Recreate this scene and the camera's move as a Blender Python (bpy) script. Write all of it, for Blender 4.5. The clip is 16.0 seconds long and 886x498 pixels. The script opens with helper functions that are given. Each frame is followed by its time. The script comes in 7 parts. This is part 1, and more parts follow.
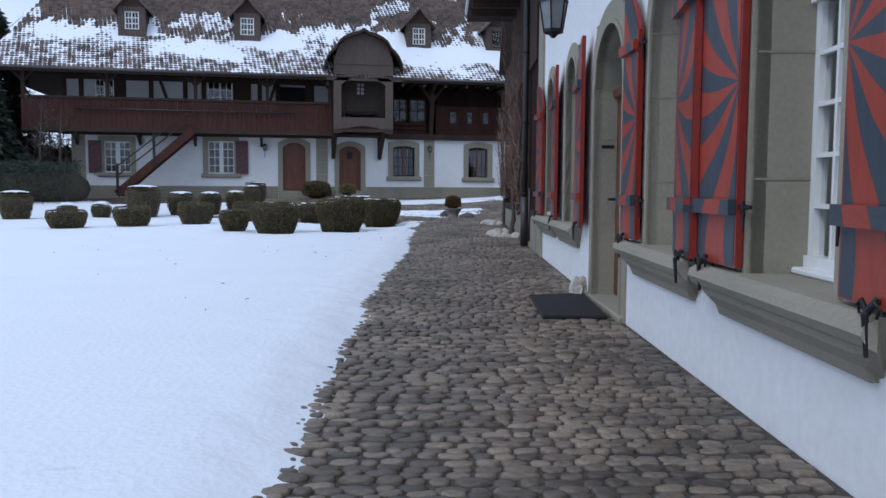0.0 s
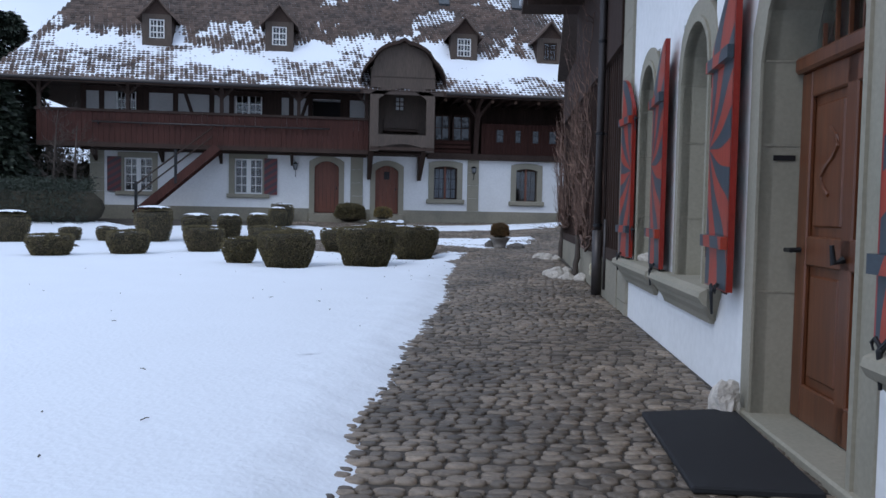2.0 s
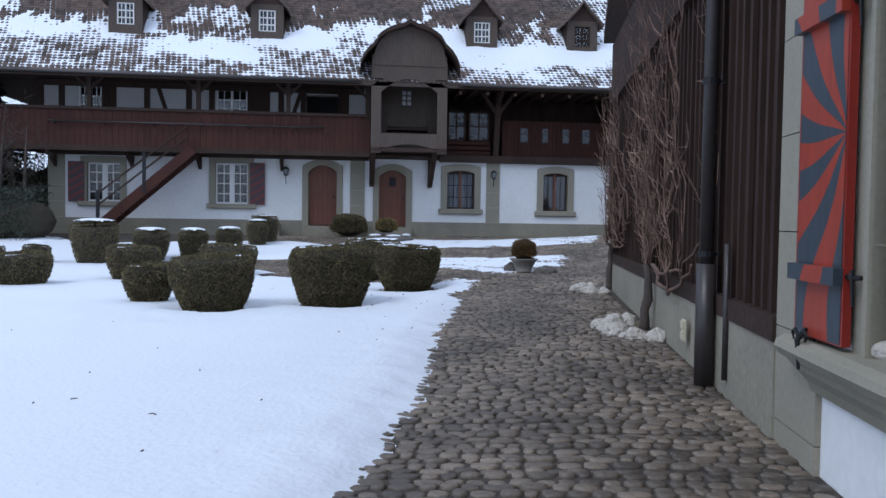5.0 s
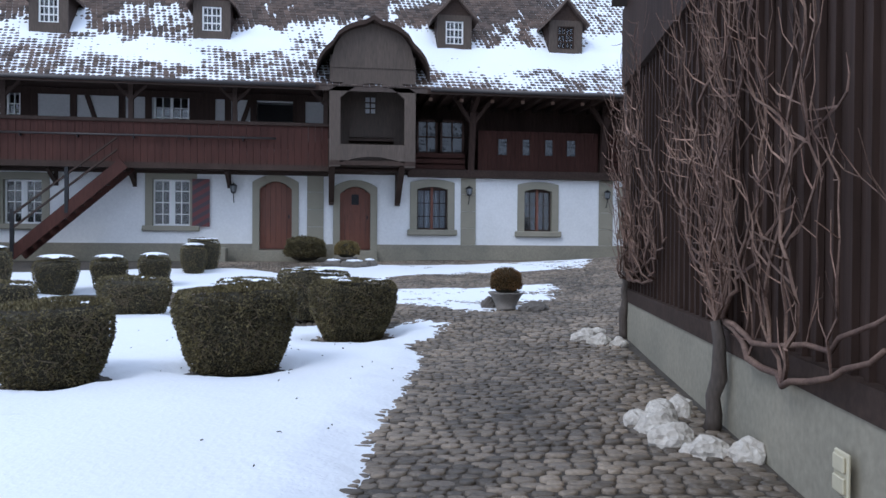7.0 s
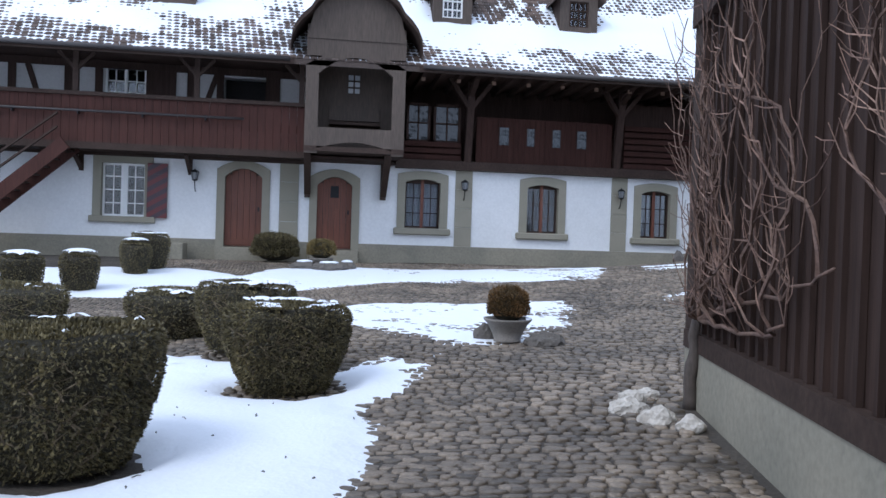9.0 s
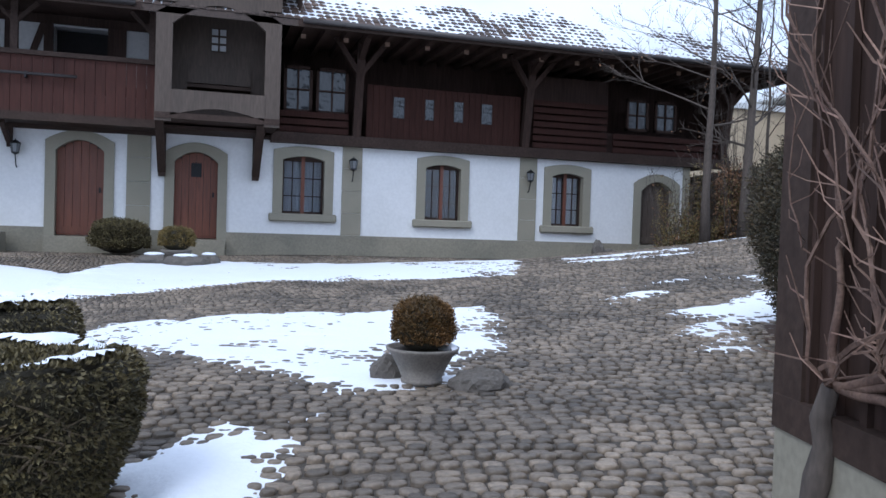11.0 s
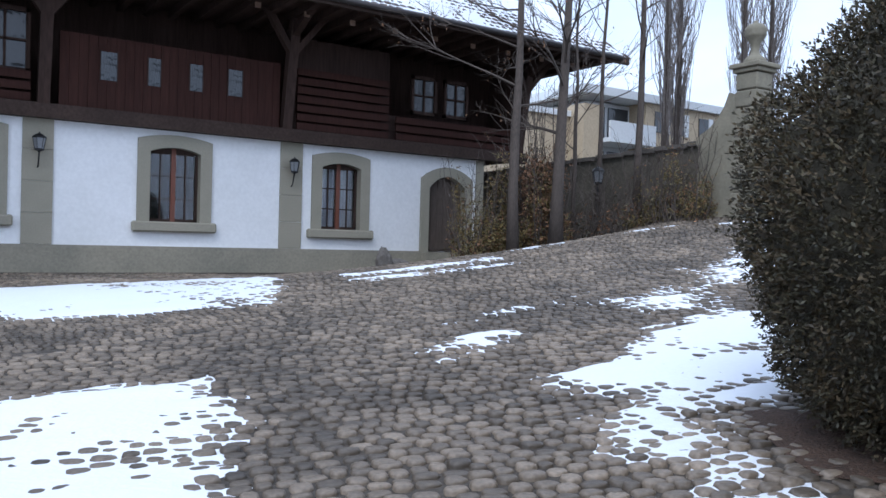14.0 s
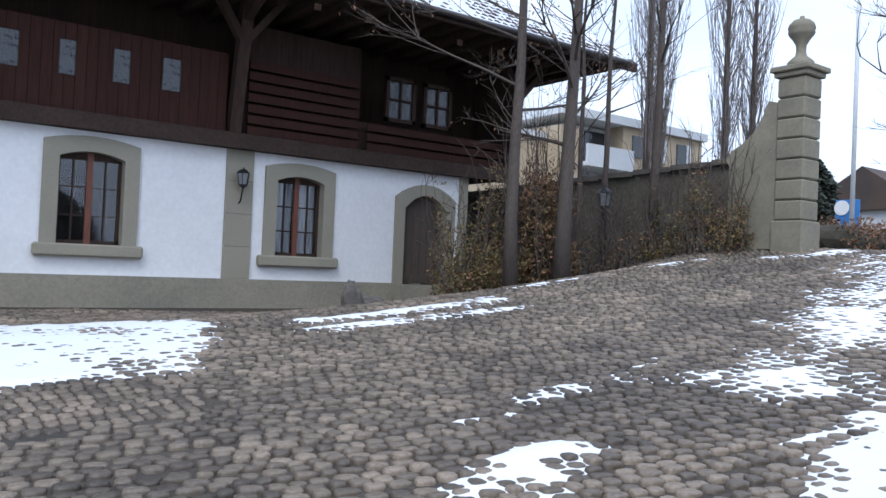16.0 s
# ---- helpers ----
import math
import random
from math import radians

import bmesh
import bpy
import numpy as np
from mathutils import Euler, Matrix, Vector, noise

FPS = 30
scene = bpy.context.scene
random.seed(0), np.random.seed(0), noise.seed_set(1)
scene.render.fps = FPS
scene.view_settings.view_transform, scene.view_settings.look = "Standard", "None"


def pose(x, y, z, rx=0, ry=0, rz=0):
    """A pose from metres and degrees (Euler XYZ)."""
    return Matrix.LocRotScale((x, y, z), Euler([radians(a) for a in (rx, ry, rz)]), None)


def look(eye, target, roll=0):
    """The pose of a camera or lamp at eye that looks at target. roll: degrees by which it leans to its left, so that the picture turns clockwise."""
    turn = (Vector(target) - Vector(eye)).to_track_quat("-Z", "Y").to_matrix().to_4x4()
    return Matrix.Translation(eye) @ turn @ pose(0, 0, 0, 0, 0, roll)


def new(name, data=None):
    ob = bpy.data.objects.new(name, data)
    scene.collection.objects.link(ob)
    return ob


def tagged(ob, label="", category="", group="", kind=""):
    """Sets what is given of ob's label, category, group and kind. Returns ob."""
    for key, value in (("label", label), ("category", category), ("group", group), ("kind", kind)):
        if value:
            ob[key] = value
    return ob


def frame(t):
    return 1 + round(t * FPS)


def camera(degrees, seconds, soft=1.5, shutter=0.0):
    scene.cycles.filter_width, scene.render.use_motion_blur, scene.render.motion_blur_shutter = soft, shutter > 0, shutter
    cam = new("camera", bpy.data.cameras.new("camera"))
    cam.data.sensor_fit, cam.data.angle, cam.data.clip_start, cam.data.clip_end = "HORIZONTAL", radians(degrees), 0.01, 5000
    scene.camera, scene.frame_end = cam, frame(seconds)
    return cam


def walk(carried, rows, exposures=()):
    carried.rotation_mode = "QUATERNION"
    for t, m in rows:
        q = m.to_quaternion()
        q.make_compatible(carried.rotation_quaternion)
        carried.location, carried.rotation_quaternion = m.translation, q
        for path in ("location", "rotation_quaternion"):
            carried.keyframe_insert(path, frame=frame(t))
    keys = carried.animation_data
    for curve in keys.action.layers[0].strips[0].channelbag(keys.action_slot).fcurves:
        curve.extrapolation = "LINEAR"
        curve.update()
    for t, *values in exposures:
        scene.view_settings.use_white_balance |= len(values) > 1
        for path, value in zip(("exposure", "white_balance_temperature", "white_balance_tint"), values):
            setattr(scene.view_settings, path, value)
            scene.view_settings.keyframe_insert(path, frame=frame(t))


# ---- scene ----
cam = camera(57.9, 16.0)
METRES, EYE, TILT, LEAN, TURN = 24.528, 1.3, 0.0, 0.0, 1.1
PATH = [
    (0, (0.168, -0.725, 1.106), (0.57, 1.228, 0.953), 0.3),
    (0.5, (0.312, 0.035, 1.103), (0.785, 1.971, 0.932), 1.0),
    (1, (0.463, 0.909, 1.154), (0.824, 2.871, 1.011), 0.7),
    (1.5, (0.593, 1.678, 1.157), (0.967, 3.64, 1.06), 1.2),
    (2, (0.78, 2.509, 1.189), (1.077, 4.484, 1.09), 1.1),
    (2.5, (0.969, 3.308, 1.174), (1.283, 5.281, 1.079), 1.0),
    (3, (1.184, 4.136, 1.211), (1.505, 6.108, 1.117), 0.2),
    (3.5, (1.368, 4.951, 1.199), (1.654, 6.93, 1.141), 1.1),
    (4, (1.564, 5.789, 1.212), (1.88, 7.762, 1.146), 0.8),
    (4.5, (1.716, 6.548, 1.232), (1.881, 8.54, 1.167), 1.4),
    (4.7, (1.785, 6.869, 1.234), (2.004, 8.856, 1.16), 1.1),
    (6.8, (2.451, 10.266, 1.271), (2.718, 12.248, 1.236), 0.2),
    (7, (2.536, 10.617, 1.292), (2.825, 12.595, 1.269), 0.4),
    (7.5, (2.734, 11.414, 1.308), (2.974, 13.399, 1.285), 1.4),
    (8, (2.959, 12.265, 1.359), (3.344, 14.227, 1.336), 1.7),
    (8.2, (3.021, 12.571, 1.41), (3.293, 14.552, 1.387), 1.9),
    (10.3, (3.491, 15.835, 1.392), (3.844, 17.803, 1.352), 1.8),
    (10.5, (3.582, 16.166, 1.395), (3.928, 18.136, 1.358), 1.6),
    (11, (3.7, 16.939, 1.39), (4.272, 18.855, 1.338), 1.9),
    (11.5, (3.835, 17.658, 1.413), (4.309, 19.6, 1.351), 1.5),
    (12, (4.093, 18.433, 1.412), (4.736, 20.327, 1.377), 1.0),
    (12.5, (4.341, 19.152, 1.41), (5.036, 21.027, 1.365), 0.8),
    (13, (4.702, 19.894, 1.407), (5.599, 21.681, 1.366), 1.1),
    (13.5, (5.061, 20.515, 1.43), (6.073, 22.239, 1.405), 1.1),
    (14, (5.46, 21.187, 1.4), (6.56, 22.857, 1.377), 1.6),
    (14.5, (5.821, 21.81, 1.427), (6.932, 23.473, 1.386), 1.9),
    (15, (6.171, 22.492, 1.422), (7.223, 24.192, 1.372), 2.7),
    (15.5, (6.482, 23.113, 1.439), (7.582, 24.783, 1.391), 2.5),
    (16, (6.771, 23.769, 1.51), (7.949, 25.385, 1.551), 2.5),
]
walk(cam, [(t, look(eye, target, roll)) for t, eye, target, roll in PATH],
     [(0, -0.14, 5530, 10), (4.5, -0.06, 5530, 10), (8, 0.39, 5600, 10), (10.5, 0.46, 5590, 10), (12.5, 0.45, 5560, 10), (14.5, 0.52, 5580, 10), (16, 0.56, 5740, 10)])
# ---- world, sun, exposure ----
wd = bpy.data.worlds.new("winter_sky")
scene.world = wd
wd.use_nodes = True
wt = wd.node_tree
bg = wt.nodes["Background"]
sky = wt.nodes.new("ShaderNodeTexSky")
sky.sky_type = "NISHITA"
sky.sun_disc = False
sky.sun_elevation = radians(48)
sky.sun_rotation = radians(215)
sky.air_density, sky.dust_density, sky.ozone_density = 1.0, 2.0, 1.0
tco = wt.nodes.new("ShaderNodeTexCoord")
cmap = wt.nodes.new("ShaderNodeMapping")
cmap.inputs["Scale"].default_value = (1.6, 1.6, 4.0)
cl = wt.nodes.new("ShaderNodeTexNoise")
cl.inputs["Scale"].default_value = 1.5
cl.inputs["Detail"].default_value = 6
cr = wt.nodes.new("ShaderNodeValToRGB")
cr.color_ramp.elements[0].position, cr.color_ramp.elements[1].position = 0.33, 0.6
cr.color_ramp.elements[0].color, cr.color_ramp.elements[1].color = (0.72, 0.72, 0.72, 1), (1, 1, 1, 1)
cm = wt.nodes.new("ShaderNodeMix")
cm.data_type = "RGBA"
cm.inputs["B"].default_value = (8.5, 9.25, 10.7, 1)
wt.links.new(tco.outputs["Generated"], cmap.inputs["Vector"])
wt.links.new(cmap.outputs["Vector"], cl.inputs["Vector"])
wt.links.new(cl.outputs["Fac"], cr.inputs["Fac"])
wt.links.new(cr.outputs["Color"], cm.inputs["Factor"])
wt.links.new(sky.outputs["Color"], cm.inputs["A"])
wt.links.new(cm.outputs["Result"], bg.inputs["Color"])
bg.inputs["Strength"].default_value = 0.10
sun = new("sun", bpy.data.lights.new("sun", "SUN"))
sun.data.energy, sun.data.angle, sun.data.color = 1.1, radians(25), (1.0, 0.95, 0.88)
sun.matrix_world = look((0, 0, 26), (18, 14, 0))

# ---- materials ----


def nodes_of(m):
    m.use_nodes = True
    t = m.node_tree
    return t, t.nodes["Principled BSDF"]


def link(t, a, b):
    t.links.new(a, b)


def material(name, color, rough=0.8, vary=0.25, big=1.2, small=30.0, bump=0.3, depth=0.01, metal=0.0, tint=None, stretch=(1, 1, 1), island=0.0, objrand=0.0):
    """Base colour varied at two scales, with bump; tint: second colour of the large patches."""
    m = bpy.data.materials.new(name)
    t, p = nodes_of(m)
    co = t.nodes.new("ShaderNodeTexCoord")
    mp = t.nodes.new("ShaderNodeMapping")
    mp.inputs["Scale"].default_value = stretch
    link(t, co.outputs["Object"], mp.inputs["Vector"])
    n1, n2 = t.nodes.new("ShaderNodeTexNoise"), t.nodes.new("ShaderNodeTexNoise")
    n1.inputs["Scale"].default_value, n2.inputs["Scale"].default_value = big, small
    n1.inputs["Detail"].default_value, n2.inputs["Detail"].default_value = 5, 4
    link(t, mp.outputs["Vector"], n1.inputs["Vector"])
    link(t, mp.outputs["Vector"], n2.inputs["Vector"])
    r1 = t.nodes.new("ShaderNodeValToRGB")
    r1.color_ramp.elements[0].position, r1.color_ramp.elements[1].position = 0.3, 0.7
    c2 = tint or tuple(c * (1 - vary) for c in color)
    r1.color_ramp.elements[0].color, r1.color_ramp.elements[1].color = (*c2, 1), (*color, 1)
    link(t, n1.outputs["Fac"], r1.inputs["Fac"])
    mr = t.nodes.new("ShaderNodeMapRange")
    mr.inputs["To Min"].default_value, mr.inputs["To Max"].default_value = 1 - vary, 1 + vary
    mr.inputs["From Min"].default_value, mr.inputs["From Max"].default_value = 0.25, 0.75
    link(t, n2.outputs["Fac"], mr.inputs["Value"])
    val = mr.outputs["Result"]
    if island or objrand:
        if island:
            g = t.nodes.new("ShaderNodeNewGeometry")
            src, amount = g.outputs["Random Per Island"], island
        else:
            g = t.nodes.new("ShaderNodeObjectInfo")
            src, amount = g.outputs["Random"], objrand
        m2 = t.nodes.new("ShaderNodeMapRange")
        m2.inputs["To Min"].default_value, m2.inputs["To Max"].default_value = 1 - amount, 1 + amount
        link(t, src, m2.inputs["Value"])
        mu = t.nodes.new("ShaderNodeMath")
        mu.operation = "MULTIPLY"
        link(t, val, mu.inputs[0])
        link(t, m2.outputs["Result"], mu.inputs[1])
        val = mu.outputs["Value"]
    vm = t.nodes.new("ShaderNodeVectorMath")
    vm.operation = "SCALE"
    link(t, r1.outputs["Color"], vm.inputs[0])
    link(t, val, vm.inputs["Scale"])
    link(t, vm.outputs["Vector"], p.inputs["Base Color"])
    p.inputs["Roughness"].default_value, p.inputs["Metallic"].default_value = rough, metal
    if bump:
        b = t.nodes.new("ShaderNodeBump")
        b.inputs["Strength"].default_value, b.inputs["Distance"].default_value = bump, depth
        link(t, n2.outputs["Fac"], b.inputs["Height"])
        link(t, b.outputs["Normal"], p.inputs["Normal"])
    return m


M_PLASTER = material("white_plaster", (0.80, 0.80, 0.80), 0.9, 0.05, 0.7, 14, 0.25, 0.01, tint=(0.73, 0.73, 0.72))
M_STONE = material("grey_sandstone", (0.312, 0.282, 0.218), 0.85, 0.09, 1.0, 40, 0.2, 0.006, tint=(0.25, 0.235, 0.18))
M_CONCRETE = material("grey_plinth_render", (0.295, 0.264, 0.2), 0.9, 0.15, 1.1, 22, 0.3, 0.008, tint=(0.215, 0.2, 0.155))
M_WOOD_DARK = material("dark_weathered_wood", (0.05, 0.03, 0.023), 0.75, 0.35, 2.0, 24, 0.5, 0.008, stretch=(1, 1, 0.08))
M_WOOD_BEAM = material("dark_beam_wood", (0.055, 0.036, 0.028), 0.75, 0.3, 2.0, 20, 0.5, 0.006)
M_WOOD_RED = material("red_brown_boards", (0.068, 0.026, 0.019), 0.65, 0.3, 1.5, 22, 0.4, 0.006, stretch=(1, 1, 0.1))
M_WOOD_GREY = material("grey_brown_wood", (0.09, 0.067, 0.052), 0.8, 0.25, 1.8, 26, 0.5, 0.006, stretch=(1, 1, 0.15))
M_DOOR = material("brown_door_wood", (0.17, 0.055, 0.028), 0.5, 0.25, 2.0, 30, 0.3, 0.003, stretch=(1, 1, 0.1))
M_DOOR_NEAR = material("varnished_oak", (0.13, 0.045, 0.018), 0.35, 0.3, 2.0, 30, 0.25, 0.002, stretch=(1, 1, 0.08))
M_SNOW = material("snow", (0.80, 0.83, 0.88), 0.6, 0.02, 0.9, 25, 0.35, 0.02)
M_SOIL = material("dark_joint_soil", (0.072, 0.058, 0.044), 0.85, 0.4, 1.5, 40, 0.6, 0.02, tint=(0.04, 0.034, 0.028))
M_COBBLE = material("cobble_stone", (0.205, 0.163, 0.12), 0.5, 0.32, 0.9, 45, 0.6, 0.006, tint=(0.082, 0.066, 0.05), island=0.5)
M_COBBLE_P = material("cobble_stone_piece", (0.205, 0.163, 0.12), 0.5, 0.32, 0.9, 45, 0.6, 0.006, tint=(0.082, 0.066, 0.05), objrand=0.5)
M_TILE = material("old_roof_tile", (0.098, 0.066, 0.05), 0.85, 0.3, 0.6, 30, 0.4, 0.006, tint=(0.062, 0.047, 0.04), island=0.45)
M_LEAF = material("box_leaf", (0.152, 0.122, 0.052), 0.65, 0.35, 5.0, 30, 0, tint=(0.08, 0.066, 0.03), island=0.6)
M_LEAF_BROWN = material("bronze_box_leaf", (0.2, 0.1, 0.03), 0.6, 0.35, 3.0, 30, 0, tint=(0.09, 0.058, 0.02), island=0.5)
M_LEAF_BUSH = material("yew_leaf", (0.072, 0.06, 0.031), 0.65, 0.3, 2.6, 30, 0, tint=(0.036, 0.034, 0.02), island=0.6)
M_LEAF_BRONZE = material("bronzed_yew_leaf", (0.078, 0.054, 0.025), 0.65, 0.3, 2.6, 30, 0, tint=(0.04, 0.032, 0.017), island=0.6)
M_LEAF_DEAD = material("dry_beech_leaf", (0.23, 0.12, 0.06), 0.7, 0.3, 2.0, 30, 0, tint=(0.10, 0.055, 0.03), island=0.5)
# dark brown of the closed cores behind foliage and of the litter
M_CORE = material("dark_shrub_brown", (0.045, 0.038, 0.022), 0.9, 0.3, 6, 50, 0.6, 0.02)
M_BARK = material("grey_bark", (0.088, 0.07, 0.058), 0.9, 0.3, 4, 40, 0.6, 0.01, stretch=(1, 1, 0.3))
M_VINE = material("vine_bark", (0.24, 0.152, 0.11), 0.8, 0.3, 5, 60, 0.6, 0.006, tint=(0.095, 0.052, 0.04), island=0.55)
# bark lightened for distance: haze mixed into the colour
M_HAZED_BARK = material("hazed_poplar_bark", (0.19, 0.165, 0.15), 0.9, 0.25, 1.0, 12, 0.2, 0.01)
# pale opaque colour that stands for sky brightness in a pane
M_PALE = material("sky_bright_pane", (0.72, 0.73, 0.75), 0.8, 0.08, 3, 30, 0)
M_ENDGRAIN = material("pale_end_grain", (0.26, 0.17, 0.12), 0.85, 0.2, 6, 60, 0.3, 0.003)
M_TWIG = material("grey_box_stem", (0.165, 0.125, 0.075), 0.85, 0.3, 8, 60, 0.3, 0.003)
M_WHITE_PAINT = material("white_window_paint", (0.78, 0.78, 0.76), 0.45, 0.04, 2, 20, 0.1, 0.002)
M_RED_PAINT = material("red_shutter_paint", (0.24, 0.022, 0.014), 0.3, 0.12, 3, 30, 0.15, 0.002)
M_IRON = material("black_iron", (0.025, 0.025, 0.027), 0.5, 0.2, 4, 60, 0.2, 0.002, metal=0.6)
M_PIPE = material("brown_downpipe_paint", (0.06, 0.052, 0.05), 0.4, 0.15, 3, 40, 0.1, 0.002, metal=0.3)
M_RUBBER = material("black_rubber", (0.012, 0.012, 0.014), 0.8, 0.3, 6, 200, 0.6, 0.004)
M_ROCK = material("pale_limestone", (0.62, 0.58, 0.52), 0.85, 0.2, 6, 40, 0.8, 0.02, tint=(0.42, 0.38, 0.33))
M_ROCK_DARK = material("dark_fieldstone", (0.13, 0.115, 0.10), 0.85, 0.25, 4, 40, 0.7, 0.02)
M_POT = material("weathered_pot_concrete", (0.25, 0.225, 0.20), 0.85, 0.25, 4, 50, 0.4, 0.006, tint=(0.16, 0.145, 0.125))
# near-black: the shade inside openings, put into the colour
M_DARK = material("unlit_depth_shade", (0.012, 0.011, 0.011), 0.9, 0.2, 2, 20, 0)
# white plaster greyed: the shade under the eaves is in its colour
M_PLASTER_SHADED = material("shaded_white_plaster", (0.52, 0.51, 0.5), 0.9, 0.08, 0.9, 14, 0.25, 0.01, tint=(0.44, 0.43, 0.42))
M_CURTAIN = material("grey_curtain", (0.5, 0.52, 0.56), 0.9, 0.1, 2, 60, 0.3, 0.01)
M_LAMPGLASS = material("frosted_lantern_glass", (0.2, 0.21, 0.22), 0.25, 0.1, 3, 30, 0)
M_OCHRE = material("cream_render", (0.48, 0.39, 0.27), 0.9, 0.1, 0.5, 8, 0.1, 0.01)
M_WHITE_WALL = material("white_balcony_concrete", (0.68, 0.70, 0.71), 0.8, 0.06, 0.5, 8, 0.1, 0.01)
M_BLUE = material("blue_sign_sheet", (0.05, 0.2, 0.5), 0.4, 0.1, 2, 10, 0)
M_ASPHALT = material("asphalt", (0.06, 0.06, 0.062), 0.8, 0.2, 2, 60, 0.4, 0.01)
M_SOCKET = material("cream_plastic", (0.55, 0.5, 0.36), 0.4, 0.06, 3, 20, 0)
M_LEAF_YELLOW = material("yellow_box_leaf", (0.22, 0.155, 0.05), 0.6, 0.3, 3.0, 30, 0, tint=(0.11, 0.085, 0.028), island=0.5)
M_GARDEN = material("stained_garden_render", (0.11, 0.095, 0.072), 0.9, 0.3, 0.9, 14, 0.5, 0.02, tint=(0.08, 0.075, 0.062))
M_PILLAR = material("lichened_sandstone", (0.25, 0.225, 0.165), 0.9, 0.12, 1.6, 18, 0.4, 0.008, tint=(0.175, 0.16, 0.12))
M_LITTER = material("leaf_litter", (0.085, 0.05, 0.032), 0.9, 0.45, 6, 60, 0.9, 0.03, tint=(0.05, 0.03, 0.02))
M_LEAF_CONIFER = material("dark_needles", (0.03, 0.04, 0.024), 0.6, 0.3, 2.0, 30, 0, tint=(0.018, 0.026, 0.016), island=0.4)
M_HILL = material("wooded_hill", (0.045, 0.055, 0.06), 0.95, 0.4, 0.05, 0.6, 0.3, 0.5)

M_WOOD_LOGGIA = material("dark_red_stained_boards", (0.05, 0.02, 0.0145), 0.8, 0.3, 1.5, 22, 0.4, 0.006, stretch=(1, 1, 0.1))
for _m in (M_WOOD_DARK, M_WOOD_BEAM, M_WOOD_RED, M_WOOD_LOGGIA):
    _m.node_tree.nodes["Principled BSDF"].inputs["Specular IOR Level"].default_value = 0.2

M_GLASS = bpy.data.materials.new("clear_window_glass")
_t, _p = nodes_of(M_GLASS)
_p.inputs["Base Color"].default_value = (0.9, 0.93, 0.95, 1)
_p.inputs["Roughness"].default_value = 0.03
_p.inputs["IOR"].default_value = 1.5
_p.inputs["Transmission Weight"].default_value = 1.0
M_GLASS_DARK = bpy.data.materials.new("window_glass")
_t, _p = nodes_of(M_GLASS_DARK)
_p.inputs["Base Color"].default_value = (0.05, 0.055, 0.06, 1)
_p.inputs["Roughness"].default_value = 0.06
_p.inputs["IOR"].default_value = 1.5
_p.inputs["Specular IOR Level"].default_value = 0.5
_n = _t.nodes.new("ShaderNodeTexNoise")
_n.inputs["Scale"].default_value = 3.0
_b = _t.nodes.new("ShaderNodeBump")
_b.inputs["Strength"].default_value, _b.inputs["Distance"].default_value = 0.6, 0.06
link(_t, _n.outputs["Fac"], _b.inputs["Height"])
link(_t, _b.outputs["Normal"], _p.inputs["Normal"])

M_FLAME = bpy.data.materials.new("flame_painted_shutter")
_t, _p = nodes_of(M_FLAME)


def _math(op, a, b=None):
    n = _t.nodes.new("ShaderNodeMath")
    n.operation = op
    for k, v in ((0, a), (1, b)):
        if v is None:
            continue
        if isinstance(v, (int, float)):
            n.inputs[k].default_value = v
        else:
            link(_t, v, n.inputs[k])
    return n.outputs["Value"]


_uv = _t.nodes.new("ShaderNodeUVMap")
_sep = _t.nodes.new("ShaderNodeSeparateXYZ")
link(_t, _uv.outputs["UV"], _sep.inputs["Vector"])
_v1 = _math("SUBTRACT", _sep.outputs["Y"], 0.0)
_ang = _math("ARCTAN2", _v1, _math("ADD", _sep.outputs["X"], 0.02))
_rad = _math("SQRT", _math("ADD", _math("MULTIPLY", _v1, _v1), _math("MULTIPLY", _sep.outputs["X"], _sep.outputs["X"])))
_wave = _math("SINE", _math("ADD", _math("MULTIPLY", _ang, 11.0), _math("MULTIPLY", _math("SINE", _math("MULTIPLY", _rad, 7.0)), 0.6)))
_step = _math("GREATER_THAN", _wave, 0.0)
_nz = _t.nodes.new("ShaderNodeTexNoise")
_nz.inputs["Scale"].default_value = 9.0
_nz.inputs["Detail"].default_value = 6.0
_mx = _t.nodes.new("ShaderNodeMix")
_mx.data_type = "RGBA"
_mx.inputs["A"].default_value = (0.29, 0.036, 0.016, 1)
_mx.inputs["B"].default_value = (0.035, 0.048, 0.062, 1)
link(_t, _step, _mx.inputs["Factor"])
_vm = _t.nodes.new("ShaderNodeVectorMath")
_vm.operation = "SCALE"
link(_t, _mx.outputs["Result"], _vm.inputs[0])
link(_t, _math("ADD", _math("MULTIPLY", _nz.outputs["Fac"], 0.7), 0.65), _vm.inputs["Scale"])
link(_t, _vm.outputs["Vector"], _p.inputs["Base Color"])
_p.inputs["Roughness"].default_value = 0.4

# ---- builders ----
ROOT = {}


def thing(name, base, label, category, group="", kind=""):
    """An Empty at the thing's base; parts hang under it."""
    e = new(name)
    e.location = base
    e.empty_display_size = 0.1
    ROOT[e] = Vector(base)
    return tagged(e, label, category, group, kind)


def finish(bm, name, mats, shift, smooth=False, fix=True):
    if fix:
        bmesh.ops.recalc_face_normals(bm, faces=bm.faces)
    bmesh.ops.translate(bm, verts=bm.verts, vec=-shift)
    me = bpy.data.meshes.new(name)
    bm.to_mesh(me)
    bm.free()
    for m in mats if isinstance(mats, (list, tuple)) else [mats]:
        me.materials.append(m)
    if smooth:
        for f in me.polygons:
            f.use_smooth = True
    return me


